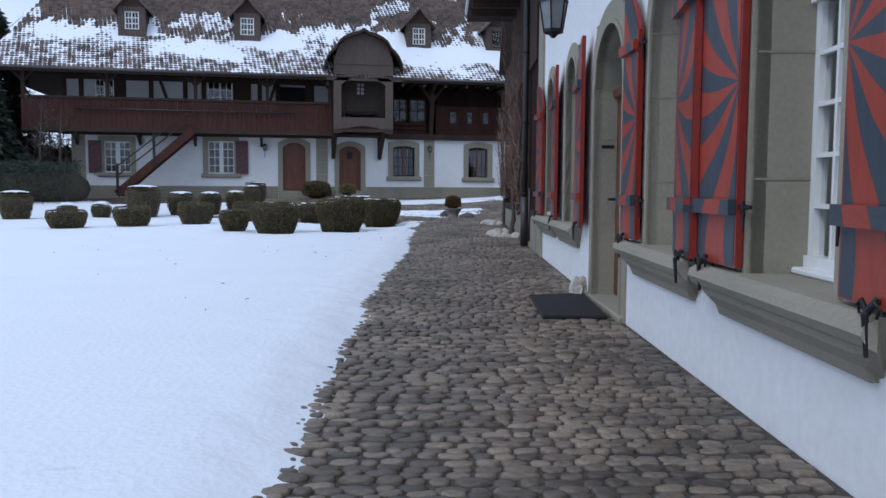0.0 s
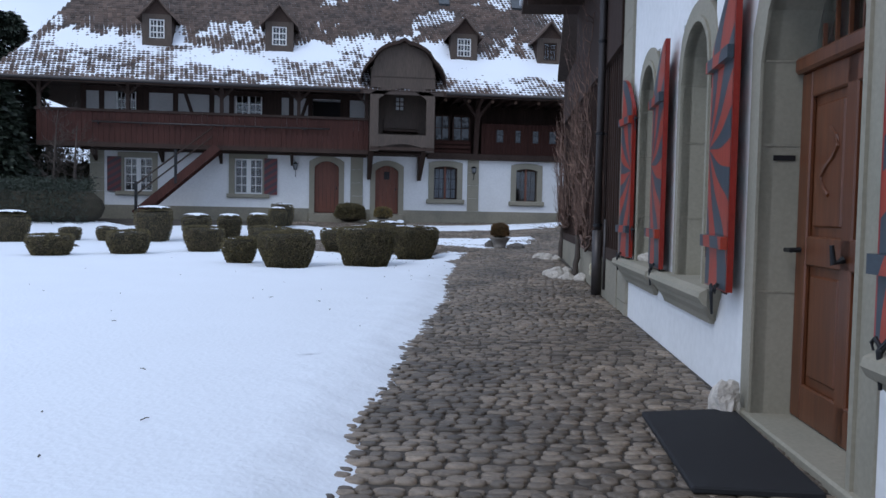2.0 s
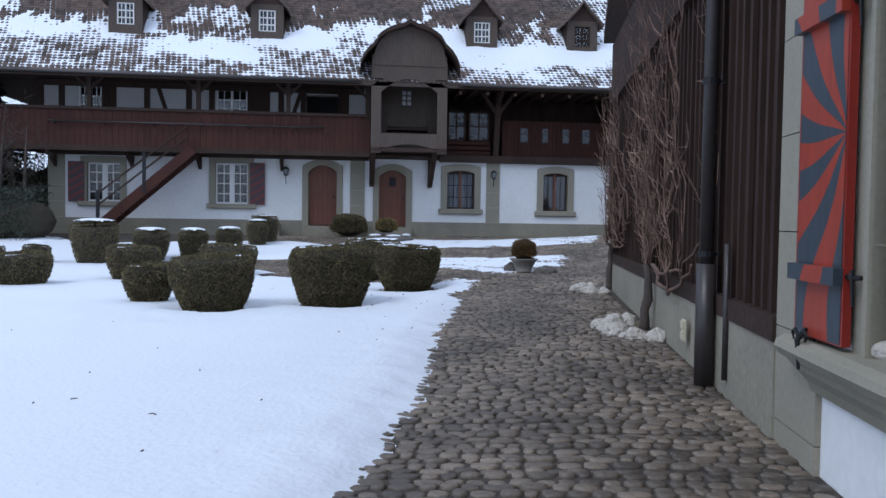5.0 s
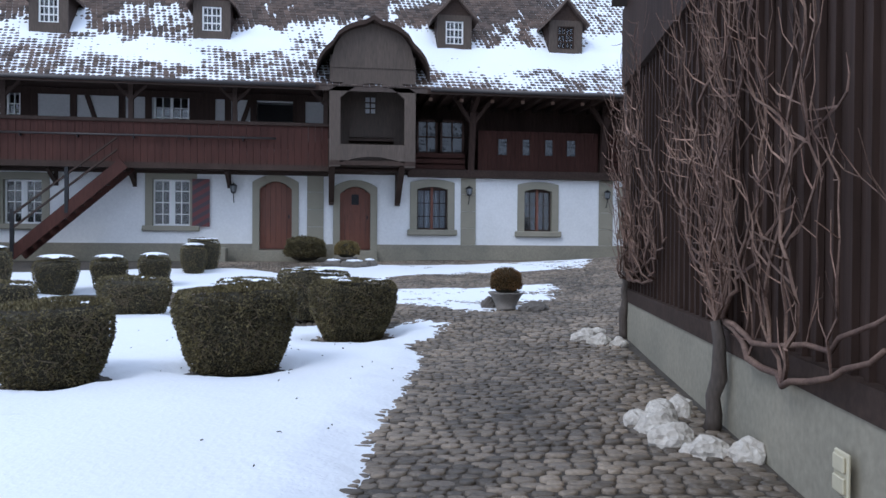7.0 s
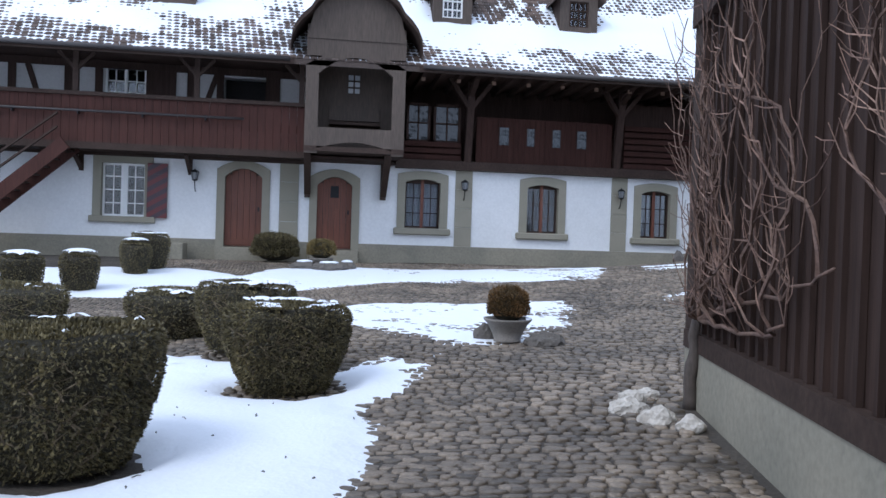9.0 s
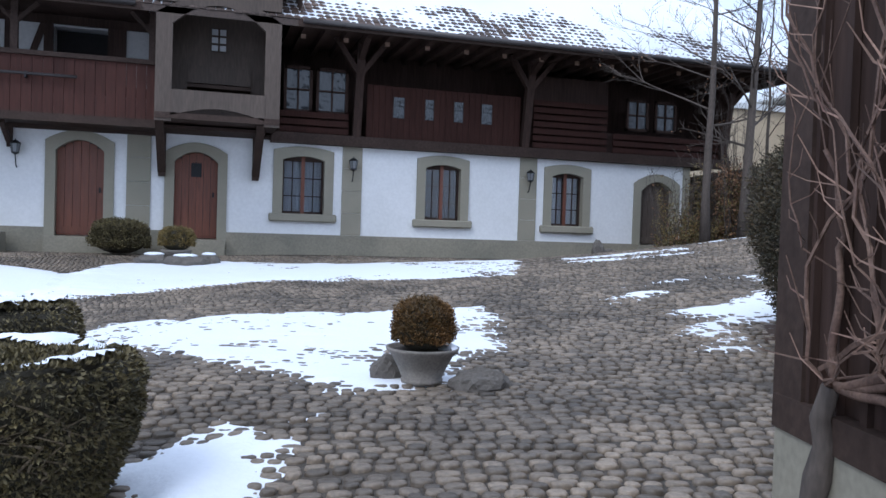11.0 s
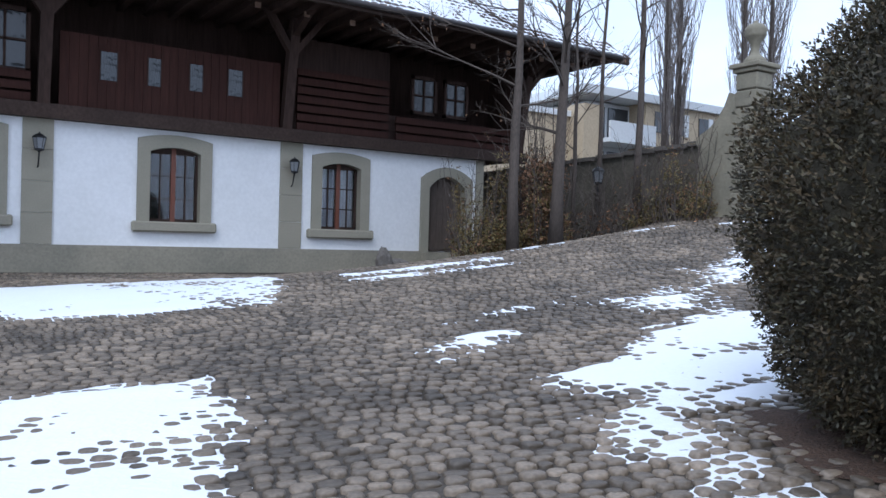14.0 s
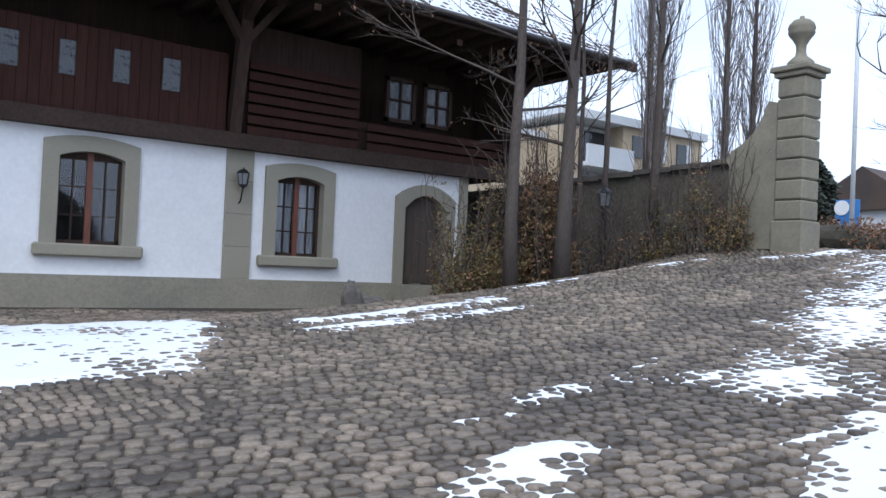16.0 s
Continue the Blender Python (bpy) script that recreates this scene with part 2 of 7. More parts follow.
def part(name, bm, mat, parent, label="", smooth=False, fix=True):
    """Links a bmesh, built in world places, as one mesh under a thing or a part."""
    root = parent
    while root.parent:
        root = root.parent
    ob = new(name, finish(bm, name, mat, ROOT[root], smooth, fix))
    ob.parent = parent
    if mat is M_GLASS:
        ob.visible_shadow = False
    return tagged(ob, label)


def solid(name, bm, mat, label, category="", kind="structure", smooth=False, base=(0, 0, 0), group="", fix=True):
    ob = new(name, finish(bm, name, mat, Vector(base), smooth, fix))
    ob.location = base
    ROOT[ob] = Vector(base)
    return tagged(ob, label, category, group, kind)


def raw(name, verts, faces, mat, smooth=False):
    me = bpy.data.meshes.new(name)
    me.from_pydata(verts, [], faces)
    me.materials.append(mat)
    if smooth:
        me.polygons.foreach_set("use_smooth", [True] * len(me.polygons))
    return me


WORLD = lambda a, o, z: Vector((a, o, z))
FAC_Y = 37.12
FAC = lambda a, o, z: Vector((a, FAC_Y - o, z))
WALL_0, WALL_U, WALL_N = Vector((2.937, 5.315, 0)), Vector((0.2034, 0.9791, 0)), Vector((-0.9791, 0.2034, 0))
HOUSE = lambda a, o, z: WALL_0 + a * WALL_U + o * WALL_N + Vector((0, 0, z))


def box(bm, a0, a1, o0, o1, z0, z1, P=WORLD):
    v = [bm.verts.new(P(a, o, z)) for z in (z0, z1) for o in (o0, o1) for a in (a0, a1)]
    for q in ((0, 1, 3, 2), (4, 6, 7, 5), (0, 4, 5, 1), (2, 3, 7, 6), (0, 2, 6, 4), (1, 5, 7, 3)):
        bm.faces.new([v[i] for i in q])
    return v


def boxes(rows, P=WORLD):
    bm = bmesh.new()
    for r in rows:
        box(bm, *r, P=P)
    return bm


def bevelled(bm, w=0.008):
    bmesh.ops.recalc_face_normals(bm, faces=bm.faces)
    bmesh.ops.bevel(bm, geom=list(bm.edges), offset=w, segments=1, affect="EDGES", clamp_overlap=True)
    return bm


def bar(bm, p, q, w, h, up=(0, 0, 1)):
    """A square bar from p to q."""
    p, q = Vector(p), Vector(q)
    d = (q - p).normalized()
    s = d.cross(Vector(up))
    s = s.normalized() if s.length > 1e-4 else Vector((1, 0, 0))
    u = s.cross(d)
    ring = []
    for c in (p, q):
        ring.append([bm.verts.new(c + s * i * w / 2 + u * j * h / 2) for i, j in ((-1, -1), (1, -1), (1, 1), (-1, 1))])
    for k in range(4):
        bm.faces.new((ring[0][k], ring[0][(k + 1) % 4], ring[1][(k + 1) % 4], ring[1][k]))
    bm.faces.new(ring[0][::-1])
    bm.faces.new(ring[1])


def tube(bm, pts, radii, n=6):
    """A tapered tube along pts."""
    rings = []
    for i, p in enumerate(pts):
        p = Vector(p)
        d = Vector(pts[min(i + 1, len(pts) - 1)]) - Vector(pts[max(i - 1, 0)])
        d = d.normalized() if d.length > 1e-6 else Vector((0, 0, 1))
        s = d.cross(Vector((0.31, 0.17, 0.93)))
        s = s.normalized() if s.length > 1e-3 else Vector((1, 0, 0))
        u = s.cross(d)
        rings.append([bm.verts.new(p + (s * math.cos(6.2832 * k / n) + u * math.sin(6.2832 * k / n)) * radii[i]) for k in range(n)])
    for a, b in zip(rings, rings[1:]):
        for k in range(n):
            bm.faces.new((a[k], a[(k + 1) % n], b[(k + 1) % n], b[k]))
    bm.faces.new(rings[0][::-1])
    bm.faces.new(rings[-1])


def lathe(bm, centre, profile, n=24):
    c = Vector(centre)
    rings = [[bm.verts.new(c + Vector((r * math.cos(6.2832 * k / n), r * math.sin(6.2832 * k / n), z))) for k in range(n)] for r, z in profile]
    for a, b in zip(rings, rings[1:]):
        for k in range(n):
            bm.faces.new((a[k], a[(k + 1) % n], b[(k + 1) % n], b[k]))
    bm.faces.new(rings[0][::-1])
    bm.faces.new(rings[-1])


def pierced(a0, a1, o0, o1, z0, z1, holes, P):
    """A wall slab with rectangular openings (a0, a1, z0, z1)."""
    aa = sorted({a0, a1, *[h[0] for h in holes], *[h[1] for h in holes]})
    zz = sorted({z0, z1, *[h[2] for h in holes], *[h[3] for h in holes]})
    bm, corner = bmesh.new(), {}

    def at(i, j, side):
        if (i, j, side) not in corner:
            corner[i, j, side] = bm.verts.new(P(aa[i], (o0, o1)[side], zz[j]))
        return corner[i, j, side]

    def filled(i, j):
        if not (0 <= i < len(aa) - 1 and 0 <= j < len(zz) - 1):
            return False
        ca, cz = (aa[i] + aa[i + 1]) / 2, (zz[j] + zz[j + 1]) / 2
        return not any(h[0] < ca < h[1] and h[2] < cz < h[3] for h in holes)

    for i in range(len(aa) - 1):
        for j in range(len(zz) - 1):
            if not filled(i, j):
                continue
            for side in (0, 1):
                bm.faces.new([at(i, j, side), at(i + 1, j, side), at(i + 1, j + 1, side), at(i, j + 1, side)])
            for di, dj, p, q in ((-1, 0, (0, 0), (0, 1)), (1, 0, (1, 0), (1, 1)), (0, -1, (0, 0), (1, 0)), (0, 1, (0, 1), (1, 1))):
                if not filled(i + di, j + dj):
                    bm.faces.new([at(i + p[0], j + p[1], 0), at(i + q[0], j + q[1], 0), at(i + q[0], j + q[1], 1), at(i + p[0], j + p[1], 1)])
    return bm


def arch_line(a0, a1, z0, spring, rise, n=10):
    """Up one jamb, over a segmental arch, down the other."""
    c, w = (a0 + a1) / 2, (a1 - a0) / 2
    pts = [(a0, z0), (a0, spring)]
    for k in range(1, n):
        x = -1 + 2 * k / n
        pts.append((c + w * x, spring + rise * math.sqrt(max(0.0, 1 - x * x)) if rise > 0.6 * w else spring + rise * (1 - x * x)))
    return pts + [(a1, spring), (a1, z0)]


def surround(a0, a1, z0, spring, rise, margin, o0, o1, P, top=None, n=10):
    """A stone frame with an arched opening."""
    bm = bmesh.new()
    inner = arch_line(a0, a1, z0, spring, rise, n)
    top = margin if top is None else top
    outer = arch_line(a0 - margin, a1 + margin, z0, spring + top, rise, n)
    lines = [[bm.verts.new(P(a, o, z)) for a, z in l] for l, o in ((inner, o0), (inner, o1), (outer, o1), (outer, o0))]
    for A, B in zip(lines, lines[1:] + lines[:1]):
        for k in range(len(A) - 1):
            bm.faces.new((A[k], A[k + 1], B[k + 1], B[k]))
    for k in (0, -1):
        bm.faces.new([l[k] for l in lines])
    return bm


def arch_slab(a0, a1, z0, spring, rise, o0, o1, P, n=10):
    """A slab with an arched top (a door leaf, a pane)."""
    bm = bmesh.new()
    line = arch_line(a0, a1, z0, spring, rise, n)
    A = [bm.verts.new(P(a, o0, z)) for a, z in line]
    B = [bm.verts.new(P(a, o1, z)) for a, z in line]
    bm.faces.new(A)
    bm.faces.new(B[::-1])
    for k in range(len(A)):
        bm.faces.new((A[k], A[(k + 1) % len(A)], B[(k + 1) % len(A)], B[k]))
    return bm


def smooth_step(a, b, x):
    t = min(1.0, max(0.0, (x - a) / (b - a)))
    return t * t * (3 - 2 * t)


def ground_z(x, y):
    """The lie of the land: almost level path, a ramp up to the gate, a higher strip along the long building."""
    base = 0.012 * min(max(0.0, y - 6), 34) + 0.02 * min(max(0.0, y - 25), 13)
    k = min(max(0.0, x - 5.5), 13.5)
    ramp = (0.05 * k + 0.0052 * k * k) * (1 - smooth_step(31.5, 36.5, y) * (1 - smooth_step(17.0, 19.0, x))) * smooth_step(14, 22, y)
    d = (x - WALL_0.x) * WALL_N.x + (y - WALL_0.y) * WALL_N.y
    k = 2.6 * smooth_step(20, 24, y)
    lawn = -0.03 + 0.58 * smooth_step(27, 36, y)
    w = smooth_step(0.4 + k, 3.2 + k, d) * smooth_step(3, 9, y)
    return base + ramp + (lawn - base) * w

# ---- ground ----


def grid_axis(lo, hi, step, far):
    inner = [lo + step * i for i in range(int(round((hi - lo) / step)) + 1)]
    out, d = [], step
    while True:
        d *= 1.7
        nxt = (out[-1] if out else 0) + d
        out.append(nxt)
        if nxt > far:
            break
    return [lo - v for v in reversed(out)] + inner + [inner[-1] + v for v in out]


gx, gy = grid_axis(-14, 24, 0.5, 2500), grid_axis(-8, 42, 0.5, 2500)
gv = [(x, y, ground_z(x, y)) for y in gy for x in gx]
gf = [(j * len(gx) + i, j * len(gx) + i + 1, (j + 1) * len(gx) + i + 1, (j + 1) * len(gx) + i) for j in range(len(gy) - 1) for i in range(len(gx) - 1)]
ground = new("ground", raw("ground", gv, gf, M_SOIL, True))
tagged(ground, "dark earth and joints under cobbles and snow", "ground", kind="structure")


TUB_FEET = [(0.10, 18.2, 0.42), (1.65, 18.75, 0.44), (2.88, 21.0, 0.41), (2.35, 22.9, 0.40)]
COURT_SNOW = [  # outlines of the snow left on the court, how sharply it ends and how thick it starts
    ([(1.9, 26.6), (2.6, 27.4), (3.6, 26.8), (4.8, 27.0), (5.8, 26.95), (7.2, 26.8), (7.0, 25.3), (6.35, 24.0), (5.9, 23.2), (5.75, 22.45), (5.35, 22.6), (4.8, 22.5), (4.4, 22.95), (3.9, 23.6), (3.2, 24.3), (2.4, 25.3)], 1.5, 0.2),
    ([(1.5, 30.2), (3.7, 30.7), (6.2, 30.4), (8.8, 29.75), (9.6, 31.0), (10.2, 33.3), (7.7, 34.0), (4.1, 34.4), (2.3, 34.0), (1.5, 32.5)], 1.5, 0.22),
    ([(8.95, 25.4), (10.5, 26.1), (12.0, 26.3), (12.7, 25.6), (11.2, 24.6), (10.2, 24.0), (8.85, 23.6), (8.35, 22.8), (7.9, 22.95), (8.25, 24.0)], 0.9, 0.13),
    ([(8.75, 26.6), (9.8, 27.1), (10.0, 26.55), (9.3, 26.35), (8.8, 26.2)], 1.5, 0.24),
]


def outline_depth(x, y, ring):
    """Distance to an outline, above zero inside it."""
    best, inside = 9.0, False
    for (x0, y0), (x1, y1) in zip(ring, ring[1:] + ring[:1]):
        ex, ey = x1 - x0, y1 - y0
        k = min(1.0, max(0.0, ((x - x0) * ex + (y - y0) * ey) / (ex * ex + ey * ey)))
        best = min(best, math.hypot(x - x0 - k * ex, y - y0 - k * ey))
        if (y0 > y) != (y1 > y) and x < x0 + ex * (y - y0) / ey:
            inside = not inside
    return best if inside else -best


def patch_field(x, y):
    """Signed depth in metres of the snow: above zero where it lies."""
    q = Vector((x, y, 0)) - WALL_0
    s, d = q.dot(WALL_U), q.dot(WALL_N)
    n1 = noise.noise(Vector((x * 0.8, y * 0.8, 3.1)))
    n2 = noise.noise(Vector((x * 3.5, y * 3.5, 7.7)))
    n3 = noise.noise(Vector((x * 11, y * 11, 1.7)))
    wob = 0.10 * n1 + 0.10 * n2 + 0.05 * n3
    # the lawn
    bay = 0.32 * math.exp(-((s - 14.6) / 0.5) ** 2)
    lawn = 1.35 * (d - 2.06 - bay - 0.06 * math.sin(s * 0.7)) + wob
    lawn = min(lawn, 16.9 - s + 0.9 * n1 - max(0, 3.0 - d) * 0.5 + 0.8 * max(0.0, d - 4.5))
    if y > 21.0:
        lawn = min(lawn, 0.7) + (1.6 * wob + 0.25 * n2) * smooth_step(21.0, 21.8, y)
    best = lawn
    for px0, py0, pr in TUB_FEET:
        if abs(x - px0) < 1.2 and abs(y - py0) < 1.2:
            best = min(best, 2.2 * (math.hypot(x - px0, y - py0) - pr - 0.02) + 2.4 * wob)
    streak = 0.16 * noise.noise(Vector((x * 1.1, y * 7.0, 9.0))) + 0.1 * noise.noise(Vector((x * 2.5, y * 14.0, 4.0)))
    for ring, sharp, base in COURT_SNOW:
        f = outline_depth(x, y, ring)
        if f > -1.2:
            best = max(best, min(0.43, f * sharp) + base + 1.7 * wob + 1.7 * streak)
    # melting lines between the wheel tracks: centre line, half width
    for (x0, y0), (x1, y1), w, sharp in (((-8.0, 30.0), (-0.4, 31.4), 1.9, 1.5), ((9.7, 27.45), (12.3, 27.85), 0.06, 1.2), ((11.7, 26.75), (13.6, 27.3), 0.5, 0.5), ((13.6, 27.3), (18.5, 29.0), 0.5, 0.45),
                                         ((10.75, 31.6), (13.0, 31.35), 0.26, 1.5), ((10.5, 31.05), (12.9, 30.6), 0.2, 1.5), ((13.9, 32.1), (15.4, 31.95), 0.16, 1.4), ((16.6, 31.75), (17.4, 31.5), 0.12, 1.4), ((18.0, 30.6), (18.9, 30.0), 0.3, 1.0)):
        ex, ey = x1 - x0, y1 - y0
        k = min(1.0, max(0.0, ((x - x0) * ex + (y - y0) * ey) / (ex * ex + ey * ey)))
        dist = math.hypot(x - x0 - k * ex, y - y0 - k * ey)
        best = max(best, (w - dist) * sharp + 0.24 + 1.5 * wob + 0.8 * streak)
    return best


def snow_height(x, y):
    f = patch_field(x, y)
    n = noise.noise(Vector((x * 1.3, y * 1.3, 0.4))) * 0.012 + noise.noise(Vector((x * 6, y * 6, 2.4))) * 0.006
    k = smooth_step(20.3, 22.2, y) * smooth_step(1.6, 2.6, x)
    thin, deep = -0.024 + 0.054 * smooth_step(-0.2, 0.7, f) + 1.4 * n, -0.03 + 0.115 * smooth_step(-0.25, 0.75, f) + n
    return deep + (thin - deep) * k, f


def snow_sheet(name, x0, x1, y0, y1, step, label, cut=None):
    nx, ny = int((x1 - x0) / step) + 1, int((y1 - y0) / step) + 1
    idx, verts, faces, keep = {}, [], [], {}
    for j in range(ny):
        for i in range(nx):
            x, y = x0 + i * step, y0 + j * step
            if cut and not cut(x, y):
                continue
            h, f = snow_height(x, y)
            if f < -0.6:
                continue
            idx[i, j] = len(verts)
            verts.append((x, y, ground_z(x, y) + h))
    for (i, j) in list(idx):
        q = [idx.get(k) for k in ((i, j), (i + 1, j), (i + 1, j + 1), (i, j + 1))]
        if None not in q:
            faces.append(q)
    ob = new(name, raw(name, verts, faces, M_SNOW, True))
    return tagged(ob, label, "snow", kind="stuff")


def house_sd(x, y):
    q = Vector((x, y, 0)) - WALL_0
    return q.dot(WALL_U), q.dot(WALL_N)


def by_path(x, y):
    """The strip of lawn along the path and round the nearest bushes, drawn finely."""
    d = house_sd(x, y)[1]
    return 1.5 < d < 3.25 or (16.5 < y and 1.5 < d < 6.0)


snow_sheet("lawn_snow", -30, 6, -10, 36.6, 0.22, "untrodden white snow covering the lawn", lambda x, y: house_sd(x, y)[1] > 2.75 and (y < 22.45 or x < 1.8) and not (y > 16.9 and y < 22.1 and house_sd(x, y)[1] < 5.6))
snow_sheet("snow_edge", -4.5, 5.0, -8, 22.3, 0.05, "thin melting snow along the cobbled path", lambda x, y: by_path(x, y) and y < 22.3)
snow_sheet("court_snow", 1.3, 21, 22.0, 36.2, 0.075, "thin snow patches on the cobbled court")

# ---- long building: walls ----
Z0 = 0.2
DOORS = [(0.40, 1.43, 0.95, 2.90, 0.25), (2.98, 3.98, 0.95, 2.78, 0.24), (15.5, 16.52, 1.12, 2.62, 0.28)]
WINS = [(-7.35, -6.22, 1.70, 3.08, 0.0), (-2.92, -1.77, 1.68, 3.16, 0.0), (5.52, 6.55, 1.63, 2.96, 0.10), (9.18, 10.14, 1.60, 2.94, 0.10), (12.76, 13.69, 1.56, 2.90, 0.10)]
holes = [(a0 - 0.08, a1 + 0.08, z0 - 0.1, z1 + r + 0.06) for a0, a1, z0, z1, r in DOORS + WINS]
solid("wall_long_building", pierced(-8.6, 17.0, -0.45, 0.0, Z0, 3.42, holes, FAC), M_PLASTER, "white rendered ground-floor wall of the long building", "wall")
pl = []
cuts = sorted([(d[0] - 0.22, d[1] + 0.22) for d in DOORS])
edge = -8.66
for c0, c1 in cuts:
    pl.append((edge, c0, 0.0, 0.05, Z0, 1.12))
    edge = c1
pl.append((edge, 17.06, 0.0, 0.05, Z0, 1.12))
solid("plinth", boxes(pl, FAC), M_CONCRETE, "grey rendered plinth along the wall foot", "plinth")
for a0, a1 in ((-8.66, -8.1), (1.92, 2.45), (7.0, 7.5), (11.81, 12.3), (16.85, 17.06)):
    bm = bmesh.new()
    for k in range(4):
        z = 1.124 + k * 0.565
        box(bm, a0, a1, 0.0, 0.045, z, z + 0.559, FAC)
    solid("stone_pilaster", bm, M_STONE, "grey stone pilaster strip on the white wall", "pilaster", group="pilasters of the long building")


def leaf_door(a0, a1, z0, z1, rise, mat, grille=False):
    d = thing("door", FAC((a0 + a1) / 2, 0, z0), "arched brown boarded wooden door in a stone surround", "door", "doors of the long building")
    part("stone_surround", surround(a0, a1, z0 - 0.25, z1, rise, 0.22, -0.3, 0.055, FAC, top=0.22), M_STONE, d, "grey stone surround")
    part("step", boxes([(a0 - 0.2, a1 + 0.2, -0.3, 0.3, z0 - 0.5, z0 - 0.02)], FAC), M_CONCRETE, d, "stone doorstep")
    n = 6
    w = (a1 - a0) / n
    for k in range(n):
        c, hw = (a0 + a1) / 2, (a1 - a0) / 2
        x = (a0 + w * (k + 0.5) - c) / hw
        part("door_board", boxes([(a0 + w * k + 0.004, a0 + w * (k + 1) - 0.004, -0.2, -0.15, z0, z1 + rise * (1 - x * x))], FAC), mat, d)
    part("crossrail", boxes([(a0, a1, -0.155, -0.135, z0 + 0.05, z0 + 0.2)], FAC), mat, d)
    # near-black sheet: shade painted into the gaps between the boards
    part("gap_shade", boxes([(a0 - 0.05, a1 + 0.05, -0.26, -0.21, z0, z1 + rise + 0.1)], FAC), M_DARK, d)
    if grille:
        c = (a0 + a1) / 2
        part("grille", boxes([(c - 0.12, c + 0.12, -0.155, -0.135, z1 - 0.35, z1 - 0.02)] + [(c - 0.09 + 0.06 * k, c - 0.07 + 0.06 * k, -0.14, -0.12, z1 - 0.36, z1) for k in range(4)], FAC), M_IRON, d, "small iron grille")
    part("door_handle", boxes([(a1 - 0.12, a1 - 0.08, -0.15, -0.10, z0 + 1.0, z0 + 1.12)], FAC), M_IRON, d, "black iron handle")
    return d


for i, (a0, a1, z0, z1, r) in enumerate(DOORS):
    leaf_door(a0, a1, z0, z1, r, M_WOOD_GREY if i == 2 else M_DOOR, grille=(i == 1))


def window_white(a0, a1, z0, z1, shutters):
    w = thing("window", FAC((a0 + a1) / 2, 0, z0), "white many-paned casement window with striped red shutters", "window", "white casement windows")
    part("stone_surround", surround(a0, a1, z0, z1 - 0.01, 0.02, 0.22, -0.3, 0.05, FAC, top=0.22), M_STONE, w, "grey stone surround")
    part("sill", bevelled(boxes([(a0 - 0.3, a1 + 0.3, -0.3, 0.13, z0 - 0.17, z0)], FAC), 0.02), M_STONE, w, "stone sill")
    c = (a0 + a1) / 2
    fr = [(a0, a1, -0.2, -0.14, z0, z0 + 0.06), (a0, a1, -0.2, -0.14, z1 - 0.06, z1), (c - 0.04, c + 0.04, -0.2, -0.13, z0, z1)]
    for side in ((a0, c - 0.04), (c + 0.04, a1)):
        fr += [(side[0], side[0] + 0.05, -0.2, -0.14, z0 + 0.06, z1 - 0.06), (side[1] - 0.05, side[1], -0.2, -0.14, z0 + 0.06, z1 - 0.06)]
    part("window_frame", boxes(fr, FAC), M_WHITE_PAINT, w)
    for side in ((a0, c), (c, a1)):
        m = (side[0] + side[1]) / 2
        part("glazing_bar", boxes([(m - 0.013, m + 0.013, -0.19, -0.145, z0, z1)] + [(side[0] + 0.05, side[1] - 0.05, -0.19, -0.146, z0 + (z1 - z0) * k / 4 - 0.013, z0 + (z1 - z0) * k / 4 + 0.013) for k in (1, 2, 3)], FAC), M_WHITE_PAINT, w)
        part("pane", boxes([(side[0] + 0.03, side[1] - 0.03, -0.18, -0.172, z0, z1)], FAC), M_GLASS, w)
    # near-black sheet behind the panes, the unlit room as colour
    part("shade_sheet", boxes([(a0 - 0.06, a1 + 0.06, -0.44, -0.42, z0, z1)], FAC), M_DARK, w)
    for side in shutters:
        s0, s1 = (a0 - 0.62, a0 - 0.08) if side < 0 else (a1 + 0.08, a1 + 0.62)
        sh = part("shutter", boxes([(s0, s1, 0.06, 0.10, z0 - 0.02, z1 + 0.02)], FAC), M_STRIPE, w, "folded-back shutter striped red and grey")
        part("batten", boxes([(s0 + 0.02, s1 - 0.02, 0.10, 0.125, z0 + 0.2, z0 + 0.28), (s0 + 0.02, s1 - 0.02, 0.10, 0.125, z1 - 0.28, z1 - 0.2)], FAC), M_STRIPE, sh)
    return w


M_STRIPE = bpy.data.materials.new("striped_shutter_paint")
_t, _p = nodes_of(M_STRIPE)
_co = _t.nodes.new("ShaderNodeTexCoord")
_sep = _t.nodes.new("ShaderNodeSeparateXYZ")
link(_t, _co.outputs["Object"], _sep.inputs["Vector"])
_s = _math("GREATER_THAN", _math("SINE", _math("MULTIPLY", _math("SUBTRACT", _sep.outputs["Z"], _math("MULTIPLY", _sep.outputs["X"], 0.6)), 22.0)), 0.0)
_mx = _t.nodes.new("ShaderNodeMix")
_mx.data_type = "RGBA"
_mx.inputs["A"].default_value = (0.14, 0.03, 0.03, 1)
_mx.inputs["B"].default_value = (0.055, 0.035, 0.045, 1)
link(_t, _s, _mx.inputs["Factor"])
link(_t, _mx.outputs["Result"], _p.inputs["Base Color"])
_p.inputs["Roughness"].default_value = 0.5
window_white(*WINS[0][:4], (-1,))
window_white(*WINS[1][:4], (1,))


